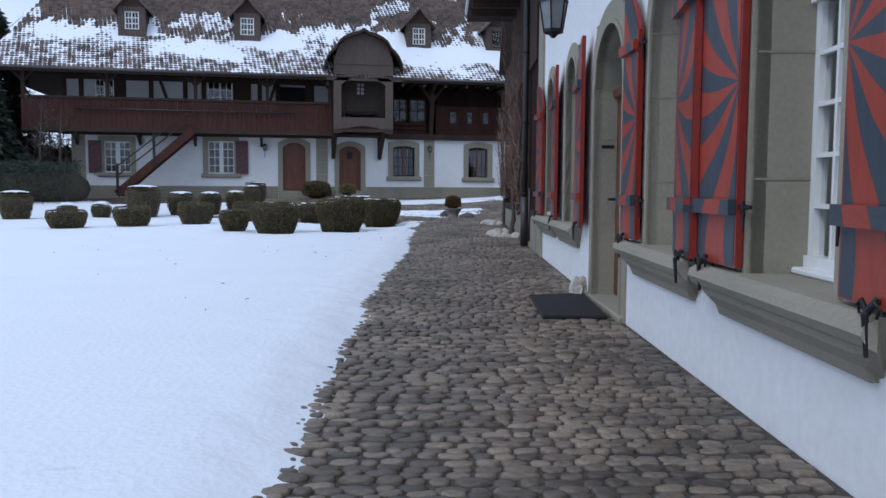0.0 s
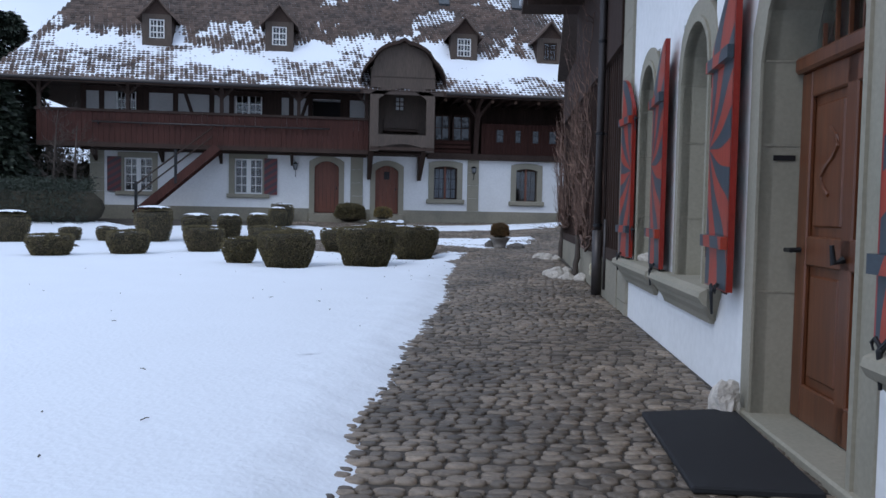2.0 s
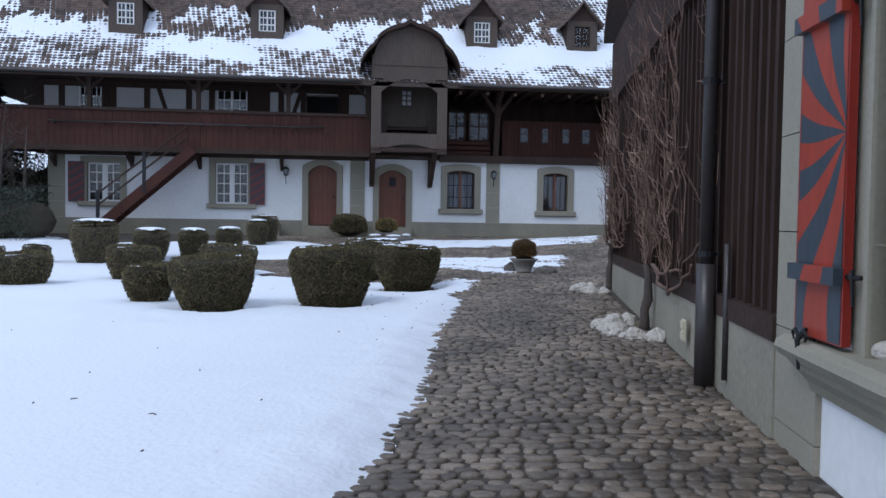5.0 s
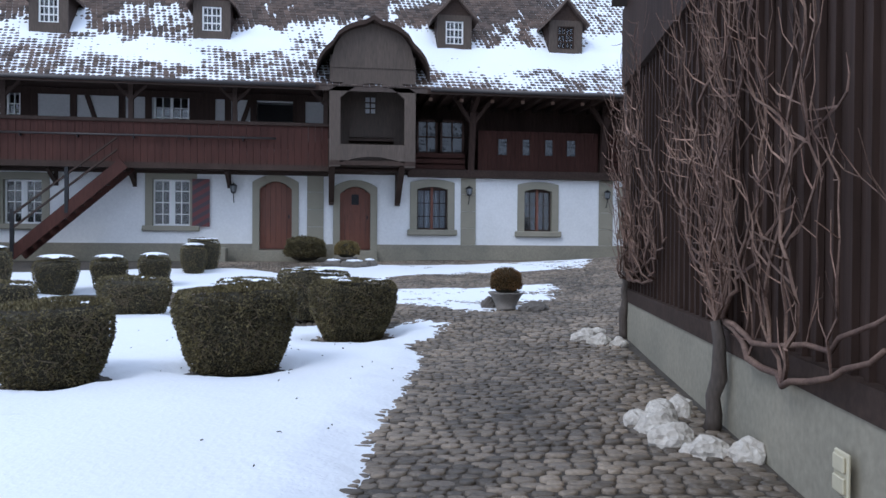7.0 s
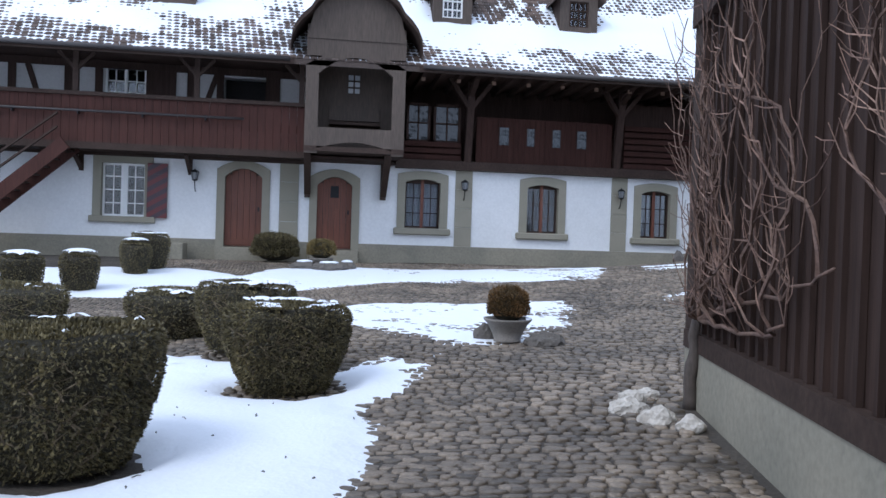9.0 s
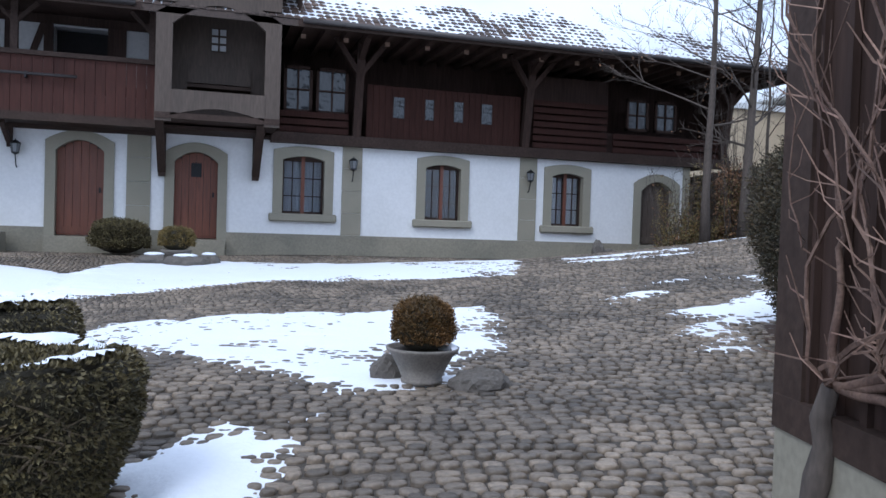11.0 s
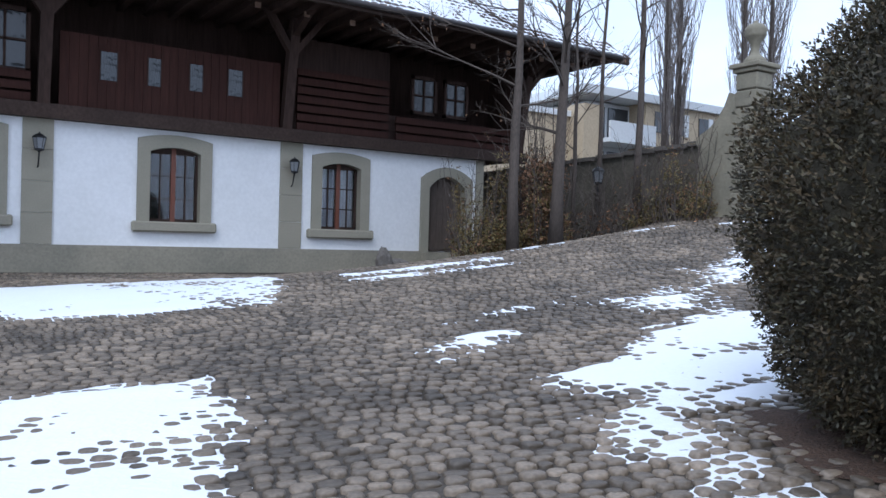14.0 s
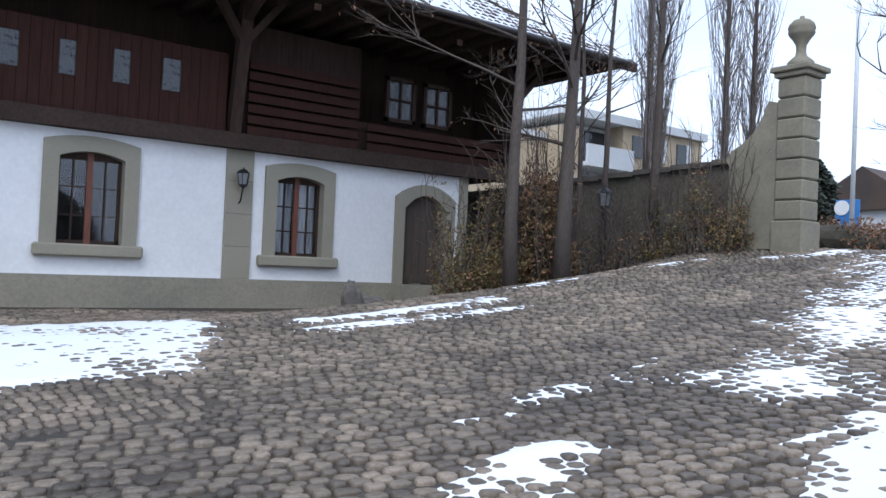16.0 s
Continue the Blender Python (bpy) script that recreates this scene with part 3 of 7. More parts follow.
def window_dark(a0, a1, z0, z1, rise, curtain):
    w = thing("window", FAC((a0 + a1) / 2, 0, z0), "small arched window with brown frame and grey stone surround", "window", "brown arched windows")
    part("stone_surround", surround(a0, a1, z0 - 0.02, z1, rise, 0.23, -0.3, 0.055, FAC, top=0.24), M_STONE, w, "grey stone surround")
    part("sill", bevelled(boxes([(a0 - 0.32, a1 + 0.32, -0.1, 0.14, z0 - 0.2, z0)], FAC), 0.03), M_STONE, w, "moulded stone sill")
    c = (a0 + a1) / 2
    part("window_frame", boxes([(a0, a0 + 0.05, -0.2, -0.14, z0, z1), (a1 - 0.05, a1, -0.2, -0.14, z0, z1), (a0, a1, -0.2, -0.14, z0, z0 + 0.06), (a0, a1, -0.2, -0.14, z1 - 0.02, z1 + rise)], FAC), M_WOOD_BEAM, w)
    part("mullion", boxes([(c - 0.045, c + 0.045, -0.19, -0.13, z0, z1 + rise)], FAC), M_DOOR, w, "red-brown centre post")
    for side in ((a0, c), (c, a1)):
        m = (side[0] + side[1]) / 2
        part("pane", boxes([(side[0] + 0.03, side[1] - 0.03, -0.18, -0.17, z0, z1 + rise)], FAC), M_GLASS, w)
        part("glazing_bar", boxes([(m - 0.012, m + 0.012, -0.19, -0.15, z0, z1)] + [(side[0], side[1], -0.19, -0.151, z0 + (z1 - z0) * k / 3 - 0.012, z0 + (z1 - z0) * k / 3 + 0.012) for k in (1, 2)], FAC), M_WOOD_BEAM, w)
    # the room's shade as a near-black sheet behind panes and curtain
    part("shade_sheet", boxes([(a0 - 0.06, a1 + 0.06, -0.44, -0.42, z0, z1 + rise + 0.05)], FAC), M_DARK, w)
    if curtain:
        for q0, q1 in ((a0 + 0.02, c - 0.03), (c + 0.03, a1 - 0.02)):
            cb = bmesh.new()
            m = 16
            top = [cb.verts.new(FAC(q0 + (q1 - q0) * k / m, -0.28 + 0.025 * math.sin(k * 1.9), z1 + rise)) for k in range(m + 1)]
            low = [cb.verts.new(FAC(q0 + (q1 - q0) * k / m, -0.28 + 0.03 * math.sin(k * 1.9 + 0.3), z0)) for k in range(m + 1)]
            for k in range(m):
                cb.faces.new((top[k], top[k + 1], low[k + 1], low[k]))
            part("curtain", cb, M_CURTAIN, w, "pleated grey curtain", True)
    return w


for k, row in enumerate(WINS[2:]):
    window_dark(*row, k != 1)

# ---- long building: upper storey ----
# upper wall takes the greyed plaster, its eaves shade painted in
solid("wall_upper", pierced(-9.0, 2.55, -0.45, -0.02, 3.44, 6.9, [(-7.65, -6.85, 4.5, 5.75), (-2.9, -1.8, 4.5, 5.8), (0.3, 1.5, 4.2, 5.7)], FAC), M_PLASTER_SHADED, "white panelled upper wall behind the gallery", "wall")
solid("wall_upper_dark", boxes([(5.3, 18.2, -1.4, -1.2, 3.44, 7.2), (18.06, 18.22, -13.0, 0.1, 3.44, 6.0)], FAC), M_WOOD_DARK, "dark wooden back wall of the loggia", "wall")
solid("floor_upper", boxes([(5.0, 18.2, -13.0, 0.2, 3.42, 3.5), (-10.3, 5.0, -0.45, 1.2, 3.43, 3.5)], FAC), M_WOOD_DARK, "dark wooden underside of the upper floor", "floor")
solid("cornice_beam", boxes([(5.2, 18.25, 0.0, 0.24, 3.36, 3.62), (-10.3, 2.6, 1.05, 1.26, 3.40, 3.58), (-9.0, 2.6, 0.0, 0.12, 3.34, 3.43)], FAC), M_WOOD_BEAM, "dark timber sill beam over the white wall", "beam")
# timber frame on the white upper wall
tf = bmesh.new()
for a in (-8.9, -8.2, -6.45, -5.3, -3.85, -3.05, -1.1, -0.6, 0.2, 1.55, 1.75):
    box(tf, a - 0.1, a + 0.1, -0.02, 0.03, 3.5, 6.4, FAC)
box(tf, -9.0, 2.4, -0.02, 0.035, 4.2, 4.42, FAC)
box(tf, -9.0, 2.4, -0.02, 0.035, 5.75, 5.95, FAC)
bar(tf, FAC(-4.9, 0.01, 5.75), FAC(-4.45, 0.01, 4.4), 0.05, 0.14)
bar(tf, FAC(-0.35, 0.01, 4.4), FAC(0.1, 0.01, 5.75), 0.05, 0.14)
box(tf, -1.8, -1.2, -0.02, 0.02, 4.42, 5.8, FAC)
box(tf, -6.85, -6.55, -0.02, 0.02, 4.42, 5.8, FAC)
solid("timber_frame", tf, M_WOOD_DARK, "dark timber framing on the white upper wall", "timber frame")
# near-black sheet paints the shade within the doorway
solid("doorway_shade", boxes([(0.2, 1.6, -0.5, -0.46, 3.6, 5.8)], FAC), M_DARK, "near-black sheet coloured as the shade in the open gallery doorway", "doorway")
for a0, a1 in ((-7.65, -6.85), (-2.9, -1.8)):
    w = thing("gallery_window", FAC((a0 + a1) / 2, 0, 4.5), "white small-paned window behind the wooden gallery", "window", "gallery windows")
    c = (a0 + a1) / 2
    part("window_frame", boxes([(a0, a0 + 0.06, -0.15, -0.05, 4.5, 5.75), (a1 - 0.06, a1, -0.15, -0.05, 4.5, 5.75), (c - 0.04, c + 0.04, -0.15, -0.04, 4.5, 5.75), (a0, a1, -0.15, -0.05, 4.5, 4.57)], FAC), M_WHITE_PAINT, w)
    part("glazing_bar", boxes([((a0 + c) / 2 - 0.012, (a0 + c) / 2 + 0.012, -0.13, -0.06, 4.5, 5.75), ((a1 + c) / 2 - 0.012, (a1 + c) / 2 + 0.012, -0.13, -0.06, 4.5, 5.75)] + [(a0, a1, -0.13, -0.061, 4.5 + 0.31 * k - 0.012, 4.5 + 0.31 * k + 0.012) for k in (1, 2, 3)], FAC), M_WHITE_PAINT, w)
    part("pane", boxes([(a0, a1, -0.12, -0.11, 4.5, 5.75)], FAC), M_GLASS, w)
    # near-black sheet, painted shade behind the gallery panes
    part("shade_sheet", boxes([(a0, a1, -0.42, -0.4, 4.5, 5.75)], FAC), M_DARK, w)
# the gallery
gal = thing("gallery", FAC(-4, 1.2, 3.46), "long red-brown boarded gallery parapet on brackets", "balcony")
n = 62
for k in range(n):
    a = -10.3 + 12.9 * k / n
    part("parapet_board", boxes([(a + 0.004, a + 12.9 / n - 0.004, 1.2 + 0.004 * (k % 2), 1.235 + 0.004 * (k % 2), 3.46, 4.78)], FAC), M_WOOD_RED, gal)
part("handrail", boxes([(-10.35, 2.6, 1.12, 1.32, 4.78, 4.88)], FAC), M_WOOD_BEAM, gal)
part("end_parapet", boxes([(-10.3, -10.26, 0.0, 1.2, 3.46, 4.78)], FAC), M_WOOD_RED, gal)
bm = bmesh.new()
tube(bm, [FAC(-8.2, 1.36, 4.37), FAC(1.0, 1.36, 4.37)], [0.035, 0.035], 8)
part("pole", bm, M_PIPE, gal, "grey pole fixed along the parapet", True)
for a in (-8.0, -6.4, -4.8, -3.2, -1.6, 0.0):
    part("pole_hook", boxes([(a - 0.02, a + 0.02, 1.24, 1.38, 4.28, 4.42)], FAC), M_IRON, gal)
for a in (-8.4, -5.8, -3.45, -0.55):
    b = bmesh.new()
    bar(b, FAC(a, 0.03, 2.9), FAC(a, 0.03, 3.42), 0.11, 0.11, (1, 0, 0))
    bar(b, FAC(a, 0.05, 2.98), FAC(a, 0.85, 3.4), 0.1, 0.1, (1, 0, 0))
    part("bracket", b, M_WOOD_BEAM, gal)
for a in (-10.2, -6.9, -3.3, -0.25, 2.5):
    b = boxes([(a - 0.07, a + 0.07, 1.14, 1.28, 4.88, 5.95)], FAC)
    bar(b, FAC(a, 1.2, 5.45), FAC(a + 0.45, 1.2, 5.9), 0.08, 0.1, (0, 1, 0))
    bar(b, FAC(a, 1.2, 5.45), FAC(a - 0.45, 1.2, 5.9), 0.08, 0.1, (0, 1, 0))
    part("post", b, M_WOOD_BEAM, gal)
# stair
st = thing("outdoor_stair", FAC(-6.3, 1.0, 0.9), "dark red wooden stair with open handrail up to the gallery", "stair")
for o in (0.75, 1.65):
    b = bmesh.new()
    bar(b, FAC(-6.55, o, 0.75), FAC(-3.4, o, 3.5), 0.34, 0.07, (0, 1, 0))
    part("stringer", b, M_WOOD_RED, st)
for k in range(12):
    a, z = -6.35 + 0.245 * k, 0.98 + 0.213 * k
    part("tread", boxes([(a - 0.13, a + 0.13, 0.78, 1.62, z - 0.02, z + 0.02)], FAC), M_WOOD_BEAM, st)
for dz in (0.55, 0.95):
    b = bmesh.new()
    bar(b, FAC(-6.55, 1.65, 0.95 + dz), FAC(-3.6, 1.65, 3.4 + dz * 0.9), 0.05, 0.08, (0, 1, 0))
    part("handrail", b, M_WOOD_BEAM, st)
for a, z in ((-6.5, 0.7), (-5.0, 2.0)):
    part("post", boxes([(a - 0.05, a + 0.05, 1.6, 1.7, z, z + 1.35)], FAC), M_IRON, st)

# right part: boarded front with posts
front = thing("boarded_loggia_front", FAC(11, 0.1, 3.6), "red-brown boarded loggia front with small cut-outs", "wall panel")
HO = [(8.24, 8.52), (9.08, 9.3), (9.86, 10.1), (10.62, 10.9)]
for k in range(26):
    a = 7.55 + 0.16 * k
    part("board", boxes([(a + 0.003, a + 0.157, 0.10 + 0.006 * (k % 2), 0.145 + 0.006 * (k % 2), 3.62, 4.95)], FAC), M_WOOD_LOGGIA, front)
for a0, a1 in HO:
    part("pane", boxes([(a0, a1, 0.153, 0.16, 4.16, 4.68)], FAC), M_GLASS_DARK, front, "small glass pane")
    for e0 in (a0 - 0.02, a1):
        part("pane_frame", boxes([(e0, e0 + 0.02, 0.15, 0.165, 4.14, 4.7)], FAC), M_WOOD_DARK, front)
for k in range(7):
    z = 3.64 + 0.19 * k
    b = bmesh.new()
    bar(b, FAC(12.1, 0.12, z + 0.07), FAC(14.3, 0.12, z + 0.07), 0.045, 0.14)
    part("louvre_board", b, M_WOOD_LOGGIA, front)
    if k < 3:
        b = bmesh.new()
        bar(b, FAC(14.5, 0.12, z + 0.07), FAC(18.2, 0.12, z + 0.07), 0.045, 0.14)
        part("louvre_board", b, M_WOOD_LOGGIA, front)
        b = bmesh.new()
        bar(b, FAC(5.4, 0.12, z + 0.07), FAC(7.1, 0.12, z + 0.07), 0.045, 0.14)
        part("louvre_board", b, M_WOOD_LOGGIA, front)
for q in ((12.0, 14.4, -0.1, -0.05, 3.62, 5.6), (14.4, 18.1, -0.1, -0.05, 3.62, 4.2), (5.3, 7.1, -0.1, -0.05, 3.62, 4.1)):
    part("back_panel", boxes([q], FAC), M_WOOD_DARK, front)
for a0, a1, z0, z1 in ((5.5, 6.2, 4.15, 5.3), (6.3, 7.1, 4.15, 5.3), (15.0, 15.7, 4.3, 5.2), (15.9, 16.6, 4.3, 5.2)):
    w = thing("loggia_window", FAC(a0, -0.1, z0), "dark wooden glazed window in the loggia", "window", "loggia windows")
    part("pane", boxes([(a0, a1, -0.1, -0.09, z0, z1)], FAC), M_GLASS_DARK, w)
    part("window_frame", boxes([(a0, a0 + 0.07, -0.12, -0.04, z0, z1), (a1 - 0.07, a1, -0.12, -0.04, z0, z1), (a0, a1, -0.12, -0.04, z0, z0 + 0.08), (a0, a1, -0.12, -0.04, z1 - 0.08, z1), ((a0 + a1) / 2 - 0.02, (a0 + a1) / 2 + 0.02, -0.12, -0.05, z0, z1), (a0, a1, -0.12, -0.05, (z0 + z1) / 2 - 0.02, (z0 + z1) / 2 + 0.02)], FAC), M_WOOD_DARK, w)
for a in (7.3, 11.85, 18.0):
    p = thing("loggia_post", FAC(a, 0.15, 3.5), "dark timber post with curved braces to the eaves", "post", "loggia posts")
    b = bmesh.new()
    bar(b, FAC(a, 0.12, 3.5), FAC(a, 0.55, 5.9), 0.2, 0.2, (1, 0, 0))
    part("post", b, M_WOOD_DARK, p)
    for sgn in (-1, 1):
        b = bmesh.new()
        bar(b, FAC(a, 0.42, 5.1), FAC(a + sgn * 0.65, 0.6, 5.95), 0.12, 0.16, (0, 1, 0))
        part("brace", b, M_WOOD_DARK, p)
    b = bmesh.new()
    bar(b, FAC(a, 0.5, 5.5), FAC(a, 1.6, 5.95), 0.12, 0.14, (1, 0, 0))
    part("brace", b, M_WOOD_DARK, p)

# ---- long building: roof ----
EAVE_Y, EAVE_Z, KNEE_Y, KNEE_Z, RIDGE_Y, RIDGE_Z = 35.15, 5.95, 37.3, 7.75, 43.5, 14.4
X_L, X_R = -12.0, 19.9


def roof_z(y):
    if y < KNEE_Y:
        return EAVE_Z + (y - EAVE_Y) * (KNEE_Z - EAVE_Z) / (KNEE_Y - EAVE_Y)
    return KNEE_Z + (y - KNEE_Y) * (RIDGE_Z - KNEE_Z) / (RIDGE_Y - KNEE_Y)


def roof_ends(y):
    k = (y - EAVE_Y) / (RIDGE_Y - EAVE_Y)
    return X_L + 4.2 * k, X_R - 4.8 * k


bm = bmesh.new()
rows = []
for y in (EAVE_Y, KNEE_Y, RIDGE_Y):
    l, r = roof_ends(y)
    rows.append([bm.verts.new((x, y, roof_z(y) - dz)) for dz in (0.02, 0.16) for x in (l, r)])
back = [bm.verts.new((x, 51.5, 6.0 - dz)) for dz in (0.02, 0.16) for x in (X_L, X_R)]
rows.append(back)
for A, B in zip(rows, rows[1:]):
    bm.faces.new((A[0], A[1], B[1], B[0]))
    bm.faces.new((A[2], B[2], B[3], A[3]))
bm.faces.new((rows[0][0], rows[0][2], rows[0][3], rows[0][1]))
for i in (0, 1):
    bm.faces.new([r[i] for r in rows])
roof = solid("roof", bm, M_TILE, "steep old tiled roof partly covered with snow", "roof")
solid("wall_back", boxes([(-8.6, 17.0, -13.5, -13.2, 0.2, 6.2), (-8.6, -8.3, -13.2, -0.45, 0.2, 6.5), (16.7, 17.0, -13.2, -1.5, 0.2, 6.5)], FAC), M_PLASTER, "white rendered end and back walls", "wall")
# tiles
random.seed(4)
tv, tfc = [], []
y = EAVE_Y
slope = []
while y < 41.0:
    slope.append(y)
    y += 0.135 if y < KNEE_Y else 0.115
for j, y in enumerate(slope):
    l, r = roof_ends(y)
    y2 = y + 0.2
    x = l + (0.09 if j % 2 else 0.0)
    while x < r - 0.05:
        w = 0.178
        dz = 0.028 + random.uniform(-0.006, 0.01)
        dy = random.uniform(-0.012, 0.012)
        b = len(tv)
        z1, z2 = roof_z(y), roof_z(y2)
        tv += [(x, y + dy, z1 + dz), (x + w * 0.5, y + dy - 0.025, z1 + dz), (x + w, y + dy, z1 + dz), (x + w, y2, z2), (x, y2, z2), (x, y + dy, z1 + dz - 0.035), (x + w * 0.5, y + dy - 0.025, z1 + dz - 0.035), (x + w, y + dy, z1 + dz - 0.035)]
        tfc += [(b, b + 1, b + 2, b + 3, b + 4), (b, b + 5, b + 6, b + 1), (b + 1, b + 6, b + 7, b + 2)]
        x += w + 0.006
tiles = new("roof_tile", raw("roof_tile", tv, tfc, M_TILE))
tiles.parent = roof
tagged(tiles, "weathered brown plain tiles in courses", kind="stuff")
# snow lying on the tiles


def roof_snow(x, y):
    n1 = noise.noise(Vector((x * 0.45, y * 0.9, 5.0)))
    n2 = noise.noise(Vector((x * 1.7, y * 1.9, 8.0)))
    n3 = noise.noise(Vector((x * 7, y * 7, 2.0)))
    band = math.exp(-((y - 37.1 - 0.35 * math.sin(x * 0.55)) / (0.85 + 0.25 * n1)) ** 2)
    right = smooth_step(4.5, 7.5, x) * 0.28 + smooth_step(10, 14, x) * 0.25
    return -0.60 + 0.98 * band + right * (1 - smooth_step(37.8, 39.3, y)) + 0.6 * n1 + 0.42 * n2 + 0.2 * n3


def roof_frost(x, y):
    n1 = noise.noise(Vector((x * 0.5, y * 0.8, 15.0)))
    n2 = noise.noise(Vector((x * 2.6, y * 2.6, 25.0)))
    low = 1 - smooth_step(37.3, 38.7, y + 0.9 * n1)
    return min(1.0, max(low * (0.86 + 0.35 * n2), smooth_step(0.15, 0.4, n1 + 0.5 * n2), smooth_step(9, 12, x)))


sv, sf, sid = [], [], {}
ny, nx = 62, 330
for j in range(ny):
    y = EAVE_Y + 0.02 + j * (41.0 - EAVE_Y) / ny
    l, r = roof_ends(y)
    for i in range(nx + 1):
        x = l + 0.05 + (r - l - 0.1) * i / nx
        f = roof_snow(x, y)
        sid[i, j] = len(sv)
        sv.append((x, y - 0.02, roof_z(y) - 0.035 + 0.047 * roof_frost(x, y) + 0.055 * smooth_step(-0.15, 0.65, f)))
for j in range(ny - 1):
    for i in range(nx):
        sf.append((sid[i, j], sid[i + 1, j], sid[i + 1, j + 1], sid[i, j + 1]))
ob = new("roof_snow", raw("roof_snow", sv, sf, M_SNOW, True))
tagged(ob, "patchy snow lying on the roof tiles", "snow", kind="stuff")
# eaves
bm = bmesh.new()
box(bm, X_L, 2.3, 1.95, 2.03, 5.78, 5.93, FAC)
box(bm, 5.6, X_R, 1.95, 2.03, 5.78, 5.93, FAC)
solid("fascia", bm, M_WOOD_BEAM, "dark eaves board and gutter", "fascia")
for a0, a1 in ((X_L, 2.2), (5.7, X_R - 0.3)):
    g = bmesh.new()
    tube(g, [FAC(a0, 2.08, 5.9), FAC(a1, 2.08, 5.9)], [0.065, 0.065], 8)
    solid("gutter", g, M_PIPE, "dark metal gutter along the eaves", "gutter", kind="", smooth=True)
solid("soffit", boxes([(X_L + 0.1, 2.4, -0.5, 1.95, 5.96, 6.0), (5.5, X_R - 0.1, -1.4, 1.95, 5.96, 6.0)], FAC), M_WOOD_DARK, "dark boarded soffit under the eaves", "soffit")
for k in range(28):
    a = 5.8 + 0.5 * k
    rf = solid("rafter", boxes([(a - 0.06, a + 0.06, -1.2, 1.93, 5.80, 5.955)], FAC), M_WOOD_DARK, "dark rafter under the eaves of the long building", "rafter", kind="", group="rafters of the long building")
    if k % 2 == 0:
        part("end_grain", boxes([(a - 0.055, a + 0.055, 1.2, 1.24, 5.70, 5.80)], FAC), M_ENDGRAIN, rf, "pale sawn purlin end")


def dormer(a, zb, frame_mat):
    d = thing("dormer", (a, 37.25, zb), "small wooden roof dormer with steep gable and small-paned window", "dormer", "roof dormers")
    w, h = 0.58, 1.15
    part("front", pierced(a - w, a + w, 0, 0.06, zb - 0.15, zb + h, [(a - 0.3, a + 0.3, zb + 0.18, zb + 0.95)], lambda p, o, z: Vector((p, 37.2 - o, z))), M_WOOD_GREY, d)
    for q in (a - w, a + w - 0.05):
        part("cheek", boxes([(q, q + 0.05, 37.2, 39.3, zb - 0.2, zb + h)]), M_WOOD_BEAM, d)
    # near-black sheet hides the tiles, painted shade behind the dormer pane
    part("shade_sheet", boxes([(a - 0.4, a + 0.4, 37.3, 37.34, zb, zb + h)]), M_DARK, d)
    b = bmesh.new()
    pts = [(-w - 0.2, h - 0.12), (-w * 0.5, h + 0.38), (0, h + 0.75), (w * 0.5, h + 0.38), (w + 0.2, h - 0.12)]
    F = [b.verts.new((a + x, 36.95, zb + z)) for x, z in pts] + [b.verts.new((a + x, 36.95, zb + z - 0.1)) for x, z in pts]
    B = [b.verts.new((a + x, 40.2, zb + z)) for x, z in pts] + [b.verts.new((a + x, 40.2, zb + z - 0.1)) for x, z in pts]
    for k in range(4):
        b.faces.new((F[k], F[k + 1], B[k + 1], B[k]))
        b.faces.new((F[k + 5], B[k + 5], B[k + 6], F[k + 6]))
        b.faces.new((F[k], F[k + 5], F[k + 6], F[k + 1]))
    b.faces.new((F[0], B[0], B[5], F[5]))
    b.faces.new((F[4], F[9], B[9], B[4]))
    part("dormer_roof", b, M_TILE, d)
    b = bmesh.new()
    g = [b.verts.new((a + x, 37.14, zb + z)) for x, z in ((-w, h), (w, h), (w * 0.5, h + 0.3), (0, h + 0.66), (-w * 0.5, h + 0.3))]
    b.faces.new(g)
    g2 = [b.verts.new(v.co + Vector((0, 0.06, 0))) for v in g]
    b.faces.new(g2[::-1])
    part("gable", b, M_WOOD_BEAM, d)
    pr = lambda p, o, z: Vector((p, 37.2 - o, z))
    part("window_frame", boxes([(a - 0.3, a - 0.25, -0.02, 0.03, zb + 0.18, zb + 0.95), (a + 0.25, a + 0.3, -0.02, 0.03, zb + 0.18, zb + 0.95), (a - 0.02, a + 0.02, -0.02, 0.035, zb + 0.18, zb + 0.95)] + [(a - 0.3, a + 0.3, -0.02, 0.032, zb + z - 0.018, zb + z + 0.018) for z in (0.2, 0.43, 0.68, 0.93)] + [(a + s - 0.01, a + s + 0.01, -0.02, 0.028, zb + 0.18, zb + 0.95) for s in (-0.14, 0.14)], pr), frame_mat, d, "small-paned window frame")
    part("pane", boxes([(a - 0.28, a + 0.28, -0.03, -0.02, zb + 0.18, zb + 0.95)], pr), M_GLASS, d)
    return d


for a, zb in ((-6.05, 7.8), (-1.12, 7.75), (6.75, 7.65), (10.6, 7.65)):
    dormer(a, zb, M_WHITE_PAINT if a < 9 else M_WOOD_BEAM)

